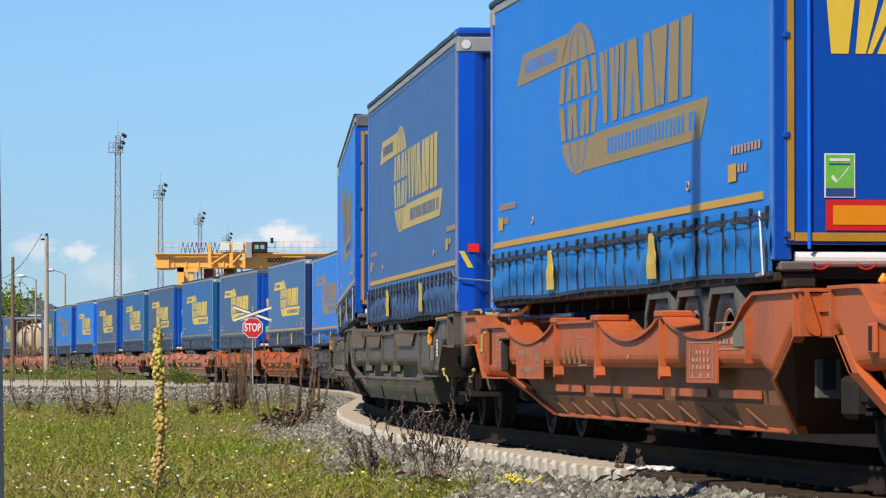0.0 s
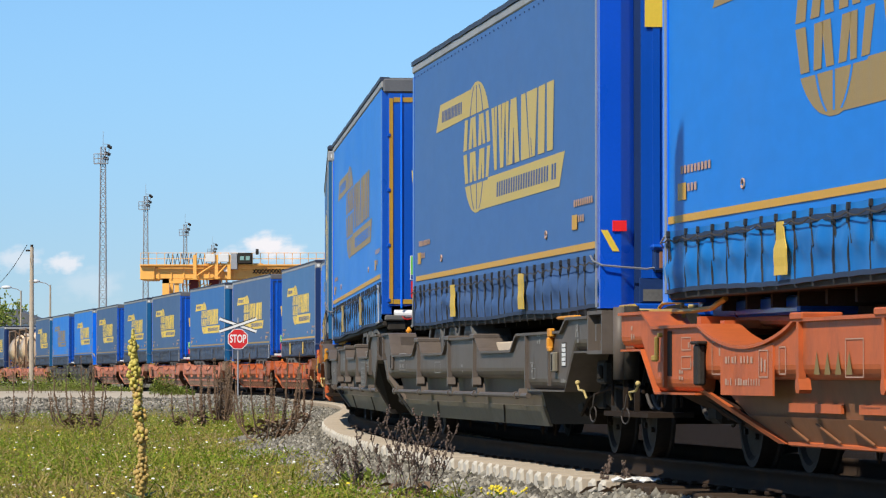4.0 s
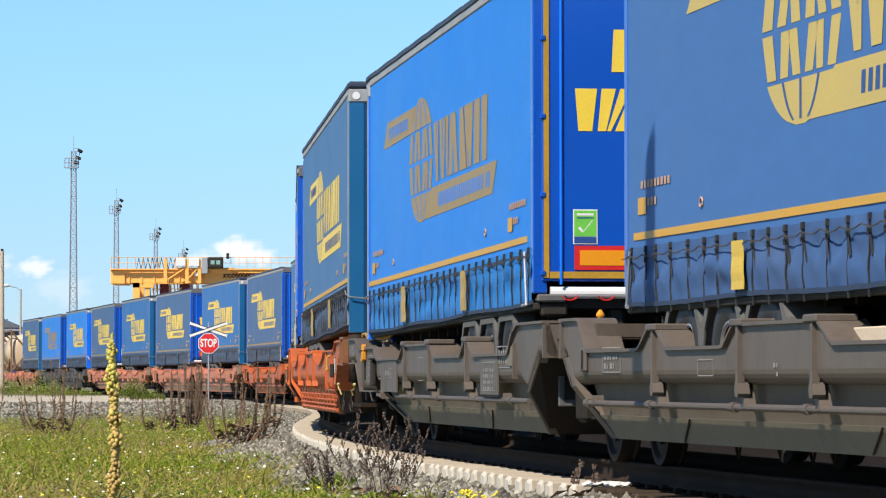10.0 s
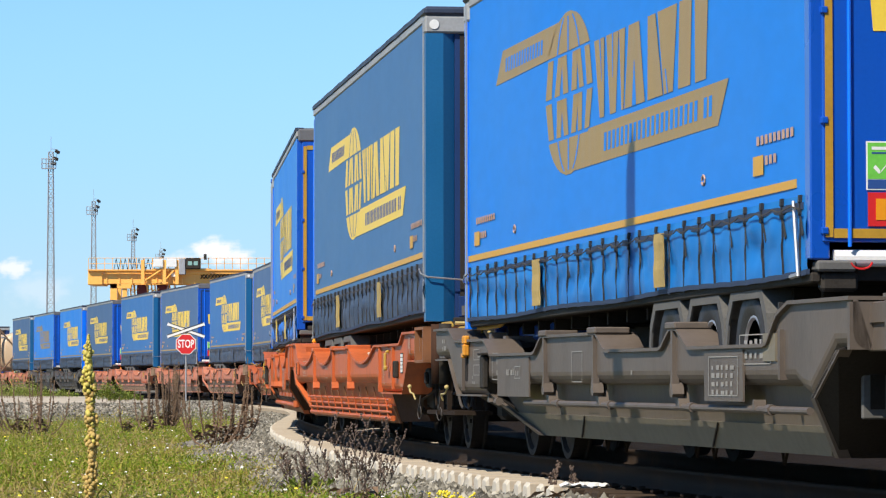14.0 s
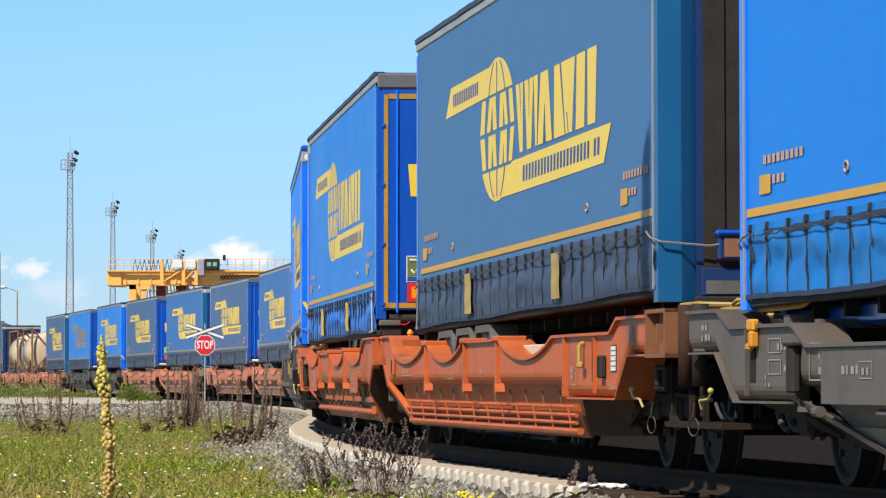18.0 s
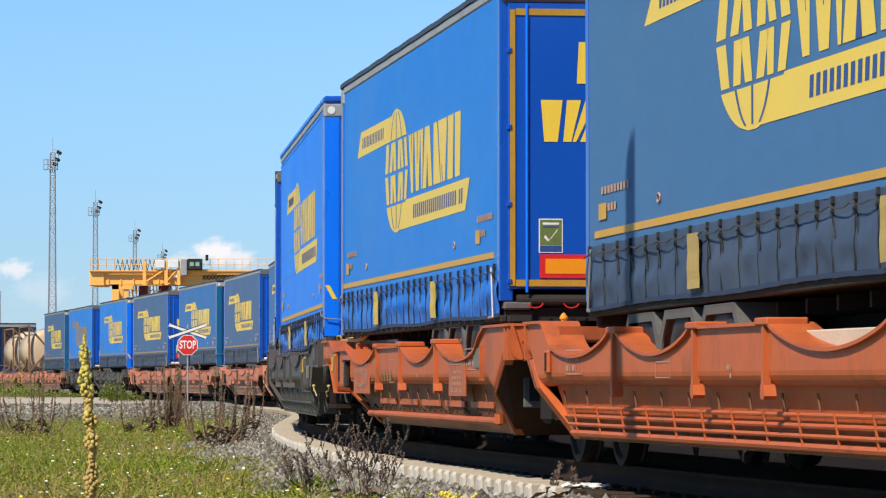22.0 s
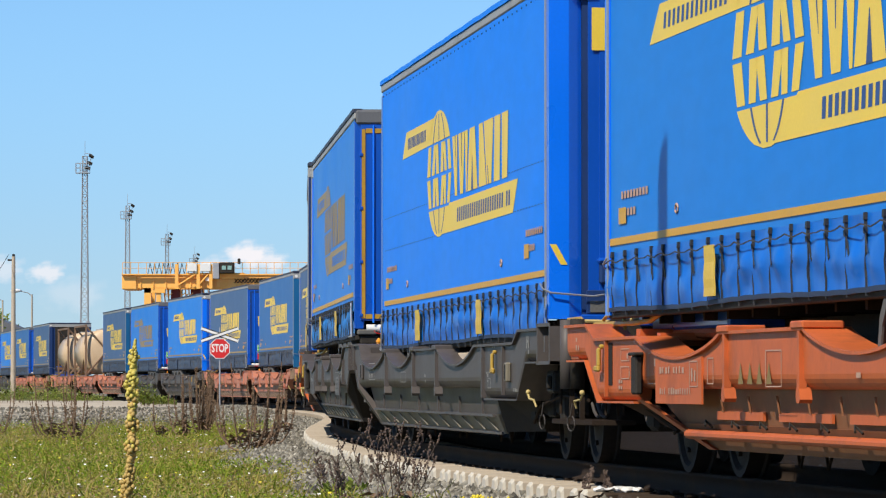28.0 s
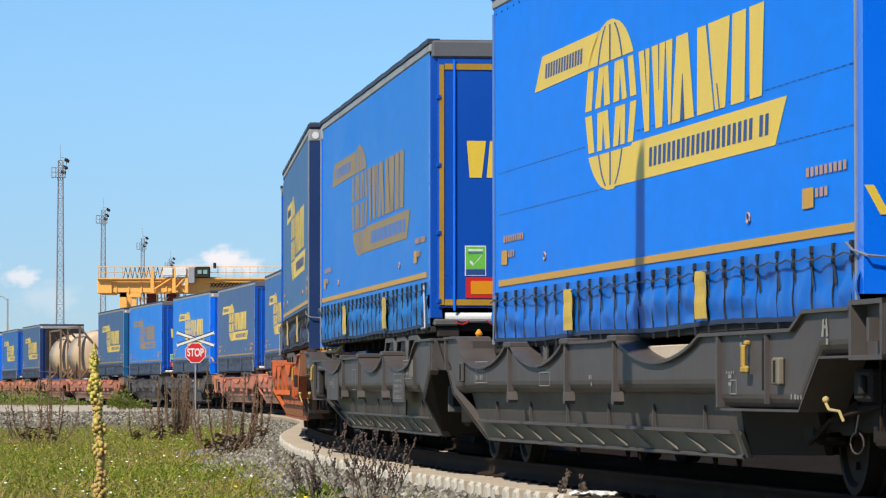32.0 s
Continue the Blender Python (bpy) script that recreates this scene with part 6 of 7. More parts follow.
def dry_weed(x, y, h, seed, stems=5, lean=0.0, heads=True, spike=False, name="dry_dock_plant", label="dead brown dock plant with branching seed stalks"):
    rr = random.Random(seed)
    thick = 0.017 if spike else 0.0065
    t = new(name)
    t.matrix_basis = pose(x, y, float(ground_z(np.array(x), np.array(y))) - 0.02)
    for i in range(stems):
        a = rr.uniform(0, 6.28)
        sp = rr.uniform(0.04, 0.36) * (0.5 if stems > 9 else 1.0) if spike else rr.uniform(0.05, 0.42)
        hh = h * rr.uniform(0.55, 1.0)
        pts, p = [], Vector((rr.uniform(-0.05, 0.05), rr.uniform(-0.05, 0.05), 0))
        n = 6
        for j in range(n + 1):
            f = j / n
            g = 1.15 * (1 - math.exp(-3.2 * f)) if spike else f ** 1.4
            pts.append(p + Vector((math.cos(a) * sp * g * h + lean * f * h + rr.uniform(-0.012, 0.012) * f, math.sin(a) * sp * g * h, hh * (f if not spike else 0.25 * f + 0.75 * f ** 1.5))))
        bm = B()
        for j in range(n):
            rod(bm, pts[j], pts[j + 1], thick * (1 - 0.7 * j / n), 5, thick * (1 - 0.7 * (j + 1) / n))
        if spike:
            for u in range(44):
                f = 0.38 + 0.62 * rr.random()
                k = min(n - 1, int(f * n))
                c = pts[k].lerp(pts[k + 1], f * n - k)
                b = rr.uniform(0, 6.28)
                r = rr.uniform(0.010, 0.040) * (1.25 - f)
                s = rr.uniform(0.007, 0.014)
                bmesh.ops.create_cube(bm, size=s * 1.7, matrix=Matrix.Translation(c + Vector((math.cos(b) * r, math.sin(b) * r, 0))) @ Matrix.Rotation(b, 4, "X") @ Matrix.Rotation(b * 3, 4, "Y"))
        for j in range(3, n + 1) if not spike else (2, 3):
            for _ in range(2 if not spike else 1):
                b = rr.uniform(0, 6.28)
                ln = h * rr.uniform(0.08, 0.22)
                q = pts[j] + Vector((math.cos(b) * ln * 0.5, math.sin(b) * ln * 0.5, ln))
                rod(bm, pts[j], q, 0.004, 4, 0.002)
                if heads:
                    for u in range(5):
                        c = pts[j].lerp(q, 0.35 + 0.16 * u) + Vector((rr.uniform(-0.012, 0.012), rr.uniform(-0.012, 0.012), 0))
                        bmesh.ops.create_icosphere(bm, subdivisions=1, radius=rr.uniform(0.006, 0.014), matrix=Matrix.Translation(c))
        part("stalk", bm, STALK if spike else HEADS, t)
    bm = B()
    for i in range(34 if spike else 10):
        a = rr.uniform(0, 6.28)
        r = rr.uniform(0.02, 0.15) if spike else rr.uniform(0.06, 0.16)
        c = Vector((math.cos(a) * r, math.sin(a) * r, rr.uniform(0.05, 0.26 if spike else 0.3) * h))
        d = Vector((math.cos(a), math.sin(a), rr.uniform(-0.6, 0.4))) * 0.09
        sd = Vector((-math.sin(a), math.cos(a), 0.3)) * 0.028
        up = Vector((0, 0, 0.025))
        bm.faces.new([bm.verts.new(v) for v in (c - d, c + sd + up, c + d)])
        bm.faces.new([bm.verts.new(v) for v in (c - d, c + d, c - sd + up)])
    part("withered_leaves", bm, STALK, t)
    return tagged(t, label, "weed", "dead weeds beside the track")


def mullein(x, y, h):
    t = new("mullein_plant")
    t.matrix_basis = pose(x, y, float(ground_z(np.array(x), np.array(y))) - 0.02)
    rr = random.Random(12)
    bm = B()
    n = 12
    curve = lambda f: Vector((0.030 * math.sin(f * 5.0), 0.0, h * f))
    for j in range(n):
        rod(bm, curve(j / n), curve((j + 1) / n), 0.022 * (1 - 0.75 * j / n), 7, 0.022 * (1 - 0.75 * (j + 1) / n))
    part("stalk", bm, mat("mullein_stalk", (0.22, 0.20, 0.08), 0.75, var=0.2, bump=0.3), t)
    bm = B()
    bmesh.ops.create_icosphere(bm, subdivisions=2, radius=1)
    for v in bm.verts:
        v.co *= 1 - 0.22 * max(0, v.co.x) + 0.06 * math.sin(v.co.z * 9)
    pod = mesh_of("seed_pod", bm, POD, True)
    pod_dry = pod.copy()
    pod_dry.materials[0] = mat("dry_seed_pod", (0.50, 0.34, 0.10), 0.7, var=0.2, scale=12, bump=0.2, rnd=0.6)
    for i in range(250):
        f = 0.08 + 0.92 * (i / 250) ** 0.95
        a = i * 2.399 + rr.uniform(-0.5, 0.5)
        env = (0.044 + 0.020 * math.sin(f * 37 + 1.3 * math.sin(f * 13))) * (1.0 if f < 0.86 else max(0.15, (1.02 - f) / 0.16))
        r = rr.uniform(0.55, 1.0) * env
        s = rr.uniform(0.015, 0.027) * (1.0 if f < 0.9 else 0.6)
        p = curve(f) + Vector((math.cos(a) * r, math.sin(a) * r, rr.uniform(-0.01, 0.01)))
        o = piece("seed_pod", pod if f > rr.uniform(0.35, 0.75) else pod_dry, t, Matrix.Translation(p) @ Matrix.Rotation(a, 4, "Z") @ Matrix.Diagonal((s * 1.1, s, s * 1.1, 1)))
    bm = B()
    for i in range(16):
        a = rr.uniform(0, 6.28)
        z = rr.uniform(0.0, 0.08) * h
        ln = rr.uniform(0.12, 0.25)
        d = Vector((math.cos(a), math.sin(a), 0.35))
        sd = Vector((-math.sin(a), math.cos(a), 0)) * 0.035
        c = Vector((0, 0, z))
        v = [bm.verts.new(k) for k in (c, c + d * ln * 0.5 + sd, c + d * ln, c + d * ln * 0.5 - sd)]
        bm.faces.new(v)
    part("leaves", bm, LEAF, t)
    return tagged(t, "tall mullein stalk with pale green seed pods", "plant")


def shrub(x, y, w, h, seed, label, n=260):
    rr = random.Random(seed)
    t = new("weed_clump")
    t.matrix_basis = pose(x, y, float(ground_z(np.array(x), np.array(y))) - 0.03)
    vs, fs = [], []
    for i in range(n):
        a, r = rr.uniform(0, 6.28), math.sqrt(rr.random())
        px, py = math.cos(a) * r * w, math.sin(a) * r * w * 0.6
        top = h * (1 - 0.55 * r * r) * rr.uniform(0.5, 1.0)
        b = rr.uniform(0, 6.28)
        for j in range(4):
            z = top * (0.4 + 0.2 * j)
            ln = 0.10 * rr.uniform(0.6, 1.3)
            b += 2.1
            o = len(vs)
            c = Vector((px, py, z))
            d = Vector((math.cos(b), math.sin(b), rr.uniform(0.2, 0.9))) * ln
            s = Vector((-math.sin(b), math.cos(b), 0)) * ln * 0.2
            vs += [c, c + d * 0.5 + s, c + d, c + d * 0.5 - s]
            fs.append((o, o + 1, o + 2, o + 3))
    ob = raw("leaves", vs, fs, WEEDLEAF, t)
    bm = B()
    for i in range(14):
        a, r = rr.uniform(0, 6.28), rr.random()
        rod(bm, (math.cos(a) * r * w * 0.7, math.sin(a) * r * w * 0.4, 0), (math.cos(a) * r * w * 0.8, math.sin(a) * r * w * 0.5, h * 0.7), 0.008, 4, 0.003)
    tagged(part("stalk_tuft", bm, STALK, t), kind="stuff")
    return tagged(t, label, "weeds")


WEEDLEAF = island_mat("weed_clump_leaf", [(0, (0.14, 0.20, 0.03)), (0.6, (0.25, 0.31, 0.06)), (1, (0.40, 0.40, 0.12))], 0.6, 0.3)


def ragwort(x, y, h, seed):
    rr = random.Random(seed)
    t = new("yellow_wildflower")
    t.matrix_basis = pose(x, y, float(ground_z(np.array(x), np.array(y))) - 0.01)
    bm, fl = B(), B()
    for i in range(9):
        a, r = rr.uniform(0, 6.28), rr.uniform(0.02, 0.16)
        p = Vector((math.cos(a) * r, math.sin(a) * r, h * rr.uniform(0.6, 1.0)))
        rod(bm, (p.x * 0.2, p.y * 0.2, 0), p, 0.004, 4)
        for j in range(3):
            c = p + Vector((rr.uniform(-0.02, 0.02), rr.uniform(-0.02, 0.02), rr.uniform(-0.01, 0.02)))
            bmesh.ops.create_icosphere(fl, subdivisions=1, radius=rr.uniform(0.009, 0.016), matrix=Matrix.Translation(c))
    tagged(part("stalk_tuft", bm, LEAF, t), kind="stuff")
    tagged(part("blossoms", fl, mat("yellow_blossom", (0.82, 0.66, 0.04), 0.6, var=0.1, bump=0), t), kind="stuff")
    return tagged(t, "small yellow wildflower in the gravel", "flower", "yellow wildflowers")


def plants():
    # x by direction from the camera, y = distance
    D = lambda px, y: (px - 784) / FOCAL * y
    for px, y, h, seed, stems in ((52, 89, 1.15, 1, 6), (82, 88, 1.3, 2, 7), (36, 91, 0.9, 3, 2), (274, 90, 1.05, 4, 6), (234, 92, 0.8, 19, 2), (306, 97, 1.3, 5, 15), (314, 99, 1.2, 9, 14), (299, 98, 1.1, 20, 9),
                                  (386, 69, 1.15, 6, 9), (408, 69.5, 0.95, 7, 3), (428, 71, 0.95, 8, 4), (364, 76, 0.8, 10, 2), (452, 90, 0.8, 15, 2), (-60, 97, 1.0, 17, 5)):
        dry_weed(D(px, y), y, h * 1.35, seed, stems, spike=True)
    for px, y, h, seed, stems, lean in ((640, 37.2, 0.78, 11, 6, 0.0), (612, 37.6, 0.7, 12, 4, -0.12), (560, 40, 0.5, 13, 4, -0.2), (662, 37, 0.74, 14, 4, 0.06), (525, 43, 0.5, 18, 3, -0.2)):
        dry_weed(D(px, y), y, h, seed, stems, lean)
    for px, y, h, seed in ((985, 35.5, 0.32, 21), (1010, 35, 0.28, 22)):
        dry_weed(D(px, y), y, h, seed, 2, 0, True, False, "dry_seedling", "thin dry seedling at the ballast edge")
    for px, y, w, h, seed in ((28, 172, 1.3, 1.15, 1), (-12, 170, 1.2, 0.8, 2), (62, 174, 0.9, 0.7, 3), (205, 142, 0.5, 0.85, 4), (-60, 170, 1.5, 0.9, 5), (100, 176, 1.2, 0.4, 6), (230, 145, 0.6, 0.4, 7)):
        shrub(D(px, y), y, w, h, seed, "green weeds growing beside the dirt crossing")
    for px, y, w, h, seed in ((560, 43, 0.3, 0.2, 10),):
        shrub(D(px, y), y, w, h, seed, "low green weeds in the gravel", 60)
    for px, y, h, seed in ((790, 36.3, 0.13, 31), (812, 36, 0.12, 32)):
        ragwort(D(px, y), y, h, seed)
    bm = B()
    for i in range(5):
        bmesh.ops.create_icosphere(bm, subdivisions=2, radius=1, matrix=Matrix.Translation((0.22 * i - 0.5, 0.02 * (i % 2), 0.02)) @ Matrix.Diagonal((0.18, 0.10, 0.035 + 0.01 * (i % 3), 1)))
    for v in bm.verts:
        v.co += Vector(noise.noise_vector(v.co * 9)) * 0.03
    ob = new("plastic_scrap", mesh_of("plastic_scrap", bm, WHITE))
    x, y, th = on_line(-7.2, 1.10)
    ob.matrix_basis = pose(x, y, -0.185, 0, 0, math.degrees(th) + 78) @ Matrix.Diagonal((0.34, 0.9, 0.6, 1))
    tagged(ob, "crumpled white plastic sheet on the ballast", "litter")
    return mullein(D(163, 37), 37, 1.60)


MULLEIN = plants()


# ---- signs, poles, masts, crane ----
def stop_sign(x, y):
    t = new("stop_sign")
    z0 = float(ground_z(np.array(x), np.array(y)))
    t.matrix_basis = pose(x, y, z0)
    part("post", rod(B(), (0, 0, -0.1), (0, 0, 2.82), 0.03, 10), GALV, t, "grey steel post")
    def octagon(r, y0, y1):
        return prism(B(), [(r * math.cos(radians(22.5 + 45 * i)), 2.05 + r * math.sin(radians(22.5 + 45 * i))) for i in range(8)], y0, y1)
    pl = part("sign_plate", octagon(0.395, -0.075, -0.06), WHITE, t, "red octagonal stop plate with white rim")
    part("sign_field", octagon(0.367, -0.081, -0.075), RED, pl)
    f = bpy.data.curves.new("stop_letters", "FONT")
    f.body, f.size, f.align_x, f.align_y, f.extrude = "STOP", 0.335, "CENTER", "CENTER", 0.002
    f.offset = 0.008
    dg = new("letters", f)
    dg.matrix_basis = pose(0, 0, 0, 90)
    bpy.context.view_layer.update()
    me = bpy.data.meshes.new_from_object(dg.evaluated_get(bpy.context.evaluated_depsgraph_get()))
    bpy.data.objects.remove(dg)
    me.materials.clear()
    me.materials.append(WHITE)
    lt = new("letters", me)
    lt.parent = pl
    lt.matrix_basis = Matrix.Translation((0, -0.086, 2.05)) @ pose(0, 0, 0, 90) @ Matrix.Diagonal((0.74, 1.2, 1, 1))
    for a, dy in ((19, -0.07), (-19, -0.085)):
        bm = B()
        box(bm, -0.71, 0.71, -0.008, 0.008, -0.07, 0.07, 0.004)
        arm = part("cross_arm", bm, WHITE, t, "white warning cross board with dark edge")
        arm.matrix_basis = pose(0, dy, 2.55, 0, a, 0)
        for s in (1, -1):
            part("arm_edge", box(B(), -0.69, 0.69, -0.012, -0.008, s * 0.057 - 0.013, s * 0.057 + 0.013), DARK, arm)
    return tagged(t, "red octagonal stop sign under a white level-crossing cross", "road sign")


def street_lamp(x, y, h, side):
    t = new("street_lamp")
    t.matrix_basis = pose(x, y, -0.1)
    part("pole", rod(B(), (0, 0, 0), (0, 0, h), 0.10, 10, 0.06), CONCRETE, t)
    part("arm", pipe(B(), [(0, 0, h - 0.1), (side * 0.3, 0, h + 0.12), (side * 0.9, 0, h + 0.25)], 0.035, 6), GALV, t)
    bm = B()
    bmesh.ops.create_icosphere(bm, subdivisions=2, radius=1, matrix=Matrix.Translation((side * 1.15, 0, h + 0.27)) @ Matrix.Diagonal((0.42, 0.2, 0.14, 1)))
    part("lamp_head", bm, WHITE, t, smooth=True)
    return tagged(t, "grey street lamp with a white cobra head", "street lamp", "street lamps behind the train")


def utility_pole(x, y, h, r, label, material, top=True):
    t = new("utility_pole")
    z0 = float(ground_z(np.array(x), np.array(y)))
    t.matrix_basis = pose(x, y, z0 - 0.1)
    part("shaft", rod(B(), (0, 0, 0), (0, 0, h + 0.1), r, 12, r * 0.65), material, t)
    if top:
        part("insulator", rod(B(), (-0.25, 0, h - 0.05), (0.05, 0, h - 0.05), 0.04, 8), DARK, t)
        part("cap", rod(B(), (0, 0, h + 0.1), (0, 0, h + 0.2), r * 0.5, 8), DARK, t)
    return tagged(t, label, "pole")


def light_mast(x, y, h):
    t = new("floodlight_mast")
    t.matrix_basis = pose(x, y, -0.2)
    w0, w1 = 0.55, 0.28
    legs = [(-1, -1), (1, -1), (1, 1), (-1, 1)]
    W = lambda z: w0 + (w1 - w0) * z / h
    for a, b in legs:
        part("leg", rod(B(), (a * w0, b * w0, 0), (a * w1, b * w1, h), 0.07, 6), GALV, t)
    bm = B()
    n = int(h / 0.95)
    for i in range(n):
        z0, z1 = h * i / n, h * (i + 1) / n
        for k in range(4):
            a, b = legs[k], legs[(k + 1) % 4]
            if i % 2:
                a, b = b, a
            rod(bm, (a[0] * W(z0), a[1] * W(z0), z0), (b[0] * W(z1), b[1] * W(z1), z1), 0.035, 4)
            rod(bm, (a[0] * W(z1), a[1] * W(z1), z1), (b[0] * W(z1), b[1] * W(z1), z1), 0.03, 4)
    part("lattice", bm, GALV, t)
    bm = box(B(), -1.15, 0.6, -0.6, 0.6, h - 2.2, h - 2.1)
    for px in (-1.15, -0.6, 0.0, 0.6):
        for py in (-0.6, 0.6):
            rod(bm, (px, py, h - 2.1), (px, py, h - 0.9), 0.03, 4)
    for z in (h - 1.5, h - 0.9):
        for py in (-0.6, 0.6):
            rod(bm, (-1.15, py, z), (0.6, py, z), 0.03, 4)
    part("platform", bm, GALV, t)
    for px, z, a in ((0.65, h - 0.9, 20), (0.85, h + 0.0, 25), (0.4, h - 1.5, 15)):
        bm = box(B(), -0.34, 0.34, -0.13, 0.13, -0.2, 0.2, 0.05)
        o = part("floodlight", bm, DARK, t)
        o.matrix_basis = pose(px, -0.2, z, -25, a, 25)
    part("head_frame", pipe(B(), [(0, 0, h), (0, 0, h + 0.4), (0.9, 0, h + 0.3), (0.6, 0, h - 1.2)], 0.05, 6), GALV, t)
    part("antenna", rod(B(), (0, 0, h), (0, 0, h + 2.0), 0.03, 5), GALV, t)
    part("junction_box", box(B(), 0.3, 0.7, -0.6, -0.3, h * 0.28, h * 0.28 + 0.5), GALV, t)
    return tagged(t, "grey lattice floodlight mast with lamps on top", "light mast", "floodlight masts of the terminal")


def crane(y):
    t = new("gantry_crane")
    k = y / FOCAL
    X = lambda px: (px - 784) * k
    Z = lambda py: EYE_Z + (HORIZON - py) * k
    t.matrix_basis = pose(0, y, 0)
    def b(px0, px1, py0, py1, y0, y1, bm=None, bev=0.0):
        return box(bm or B(), X(px0), X(px1), y0, y1, Z(py1), Z(py0), bev)
    for d in (-4.0, 4.0):
        g = part("girder", b(190, 640, 486, 504, d - 0.7, d + 0.7, bev=0.05), CRANE, t, "orange box girder")
        part("girder_lip", b(186, 640, 481, 484, d - 0.95, d + 0.95), CRANE, g)
    part("girder_end", b(168, 194, 481, 506, -5, 5, bev=0.1), CRANE, t)
    part("walkway", b(168, 640, 479, 481, -5.6, -4.4), CRANE, t)
    bm = B()
    for i in range(34):
        px = 170 + i * 14
        rod(bm, (X(px), -5.5, Z(480)), (X(px), -5.5, Z(459)), 0.045, 4)
    for py in (459, 469):
        rod(bm, (X(170), -5.5, Z(py)), (X(640), -5.5, Z(py)), 0.04, 4)
    part("walkway_railing", bm, CRANE, t)
    for d in (-4.0, 4.0):
        part("leg", b(207, 219, 504, 684, d - 0.7, d + 0.7), CRANE, t, "orange crane leg")
        part("leg", b(596, 608, 504, 684, d - 0.7, d + 0.7), CRANE, t, "orange crane leg")
    part("leg_gusset", b(207, 244, 504, 512, -4.7, -3.3), CRANE, t)
    part("leg_strut", b(228, 236, 504, 684, -4.5, -3.7), CRANE, t)
    bm = B()
    for i in range(9):
        px = 214 + i * 8
        rod(bm, (X(px), -5.3, Z(480)), (X(px + 4), -5.3, Z(460)), 0.05, 5)
        rod(bm, (X(px + 4), -5.3, Z(460)), (X(px + 8), -5.3, Z(480)), 0.05, 5)
    part("cable_chain", bm, DARK, t, "hanging festoon cables")
    for a, c in ((252, 268), (287, 305)):
        part("spreader_block", b(a, c, 505, 529, -2.5, 2.5, bev=0.1), MAROON, t, "maroon hoist machinery")
    bm = B()
    for px in (240, 247, 270, 278, 284, 310, 318):
        rod(bm, (X(px), -3.2, Z(504)), (X(px + 3), -3.2, Z(530)), 0.10, 5)
        rod(bm, (X(px), -3.2, Z(518)), (X(px + 8), -3.2, Z(512)), 0.07, 5)
    tagged(part("hoist_frame", bm, CRANE, t), kind="stuff")
    for a, c in ((284, 301), (307, 325)):
        part("switch_cabinet", b(a, c, 461, 475, -6.2, -5.2, bev=0.06), WHITE, t, "white switch cabinet")
    part("trolley", b(280, 384, 477, 488, -5.0, 5.0, bev=0.1), CRANE, t)
    part("winch_house", b(329, 340, 460, 488, -6.4, -4.6, bev=0.06), GALV, t)
    cabn = part("operator_cabin", b(341, 366, 459, 478, -6.6, -4.4, bev=0.08), DARK, t, "dark operator cabin with windows")
    part("cabin_window", b(345, 352, 465, 472, -6.66, -6.58), mat("cabin_glass", (0.25, 0.42, 0.38), 0.15, var=0.1, bump=0), cabn)
    part("cabin_window", b(355, 362, 465, 472, -6.66, -6.58), MATS["cabin_glass"], cabn)
    part("drum_box", b(315, 323, 484, 492, -5.6, -4.9, bev=0.05), WHITE, t)
    bm = B()
    for i in range(12):
        px = 366 + i * 6
        rod(bm, (X(px), -4.9, Z(495)), (X(px + 6), -4.9, Z(487)), 0.07, 4)
        rod(bm, (X(px), -4.9, Z(487)), (X(px + 6), -4.9, Z(495)), 0.05, 4)
    part("hose_tray", bm, DARK, t)
    for a in range(200, 400, 22):
        part("girder_stiffener", b(a, a + 2, 485, 505, -4.85, -4.70), CRANE, t)
    for a, c in ((262, 268), (300, 306), (322, 328)):
        part("trolley_post", b(a, c, 462, 505, -5.9, -5.6), CRANE, t)
    for px0, px1 in ((262, 300), (300, 322)):
        part("trolley_brace", rod(B(), (X(px0), -5.75, Z(503)), (X(px1), -5.75, Z(478)), 0.12, 6), CRANE, t)
    for a in range(236, 330, 12):
        part("hoist_rope", rod(B(), (X(a), -2.0, Z(505)), (X(a), -2.0, Z(528)), 0.05, 5), DARK, t)
    part("floodlight_pair", b(372, 377, 452, 462, -6.0, -5.5, bev=0.05), DARK, t)
    bm = B()
    for px in (170, 204):
        rod(bm, (X(px), -4, Z(668)), (X(px) + 3.5, -4, Z(668)), 0.5, 12)
    part("travel_bogie", bm, DARK, t)
    return tagged(t, "orange container gantry crane with white cabinets", "gantry crane")


def far_house(x, y):
    t = new("distant_shed")
    t.matrix_basis = pose(x, y, -0.2)
    part("wall", box(B(), -3, 3, -3, 3, 0, 6.0), WHITE, t)
    part("roof", prism(B(), [(-3.3, 6.0), (3.3, 6.0), (0, 7.4)], -3.2, 3.2), RAILGREY, t)
    part("window", box(B(), -1, 0.2, -3.04, -2.98, 3.2, 4.4), DARK, t)
    return tagged(t, "small white shed behind the train", "building")


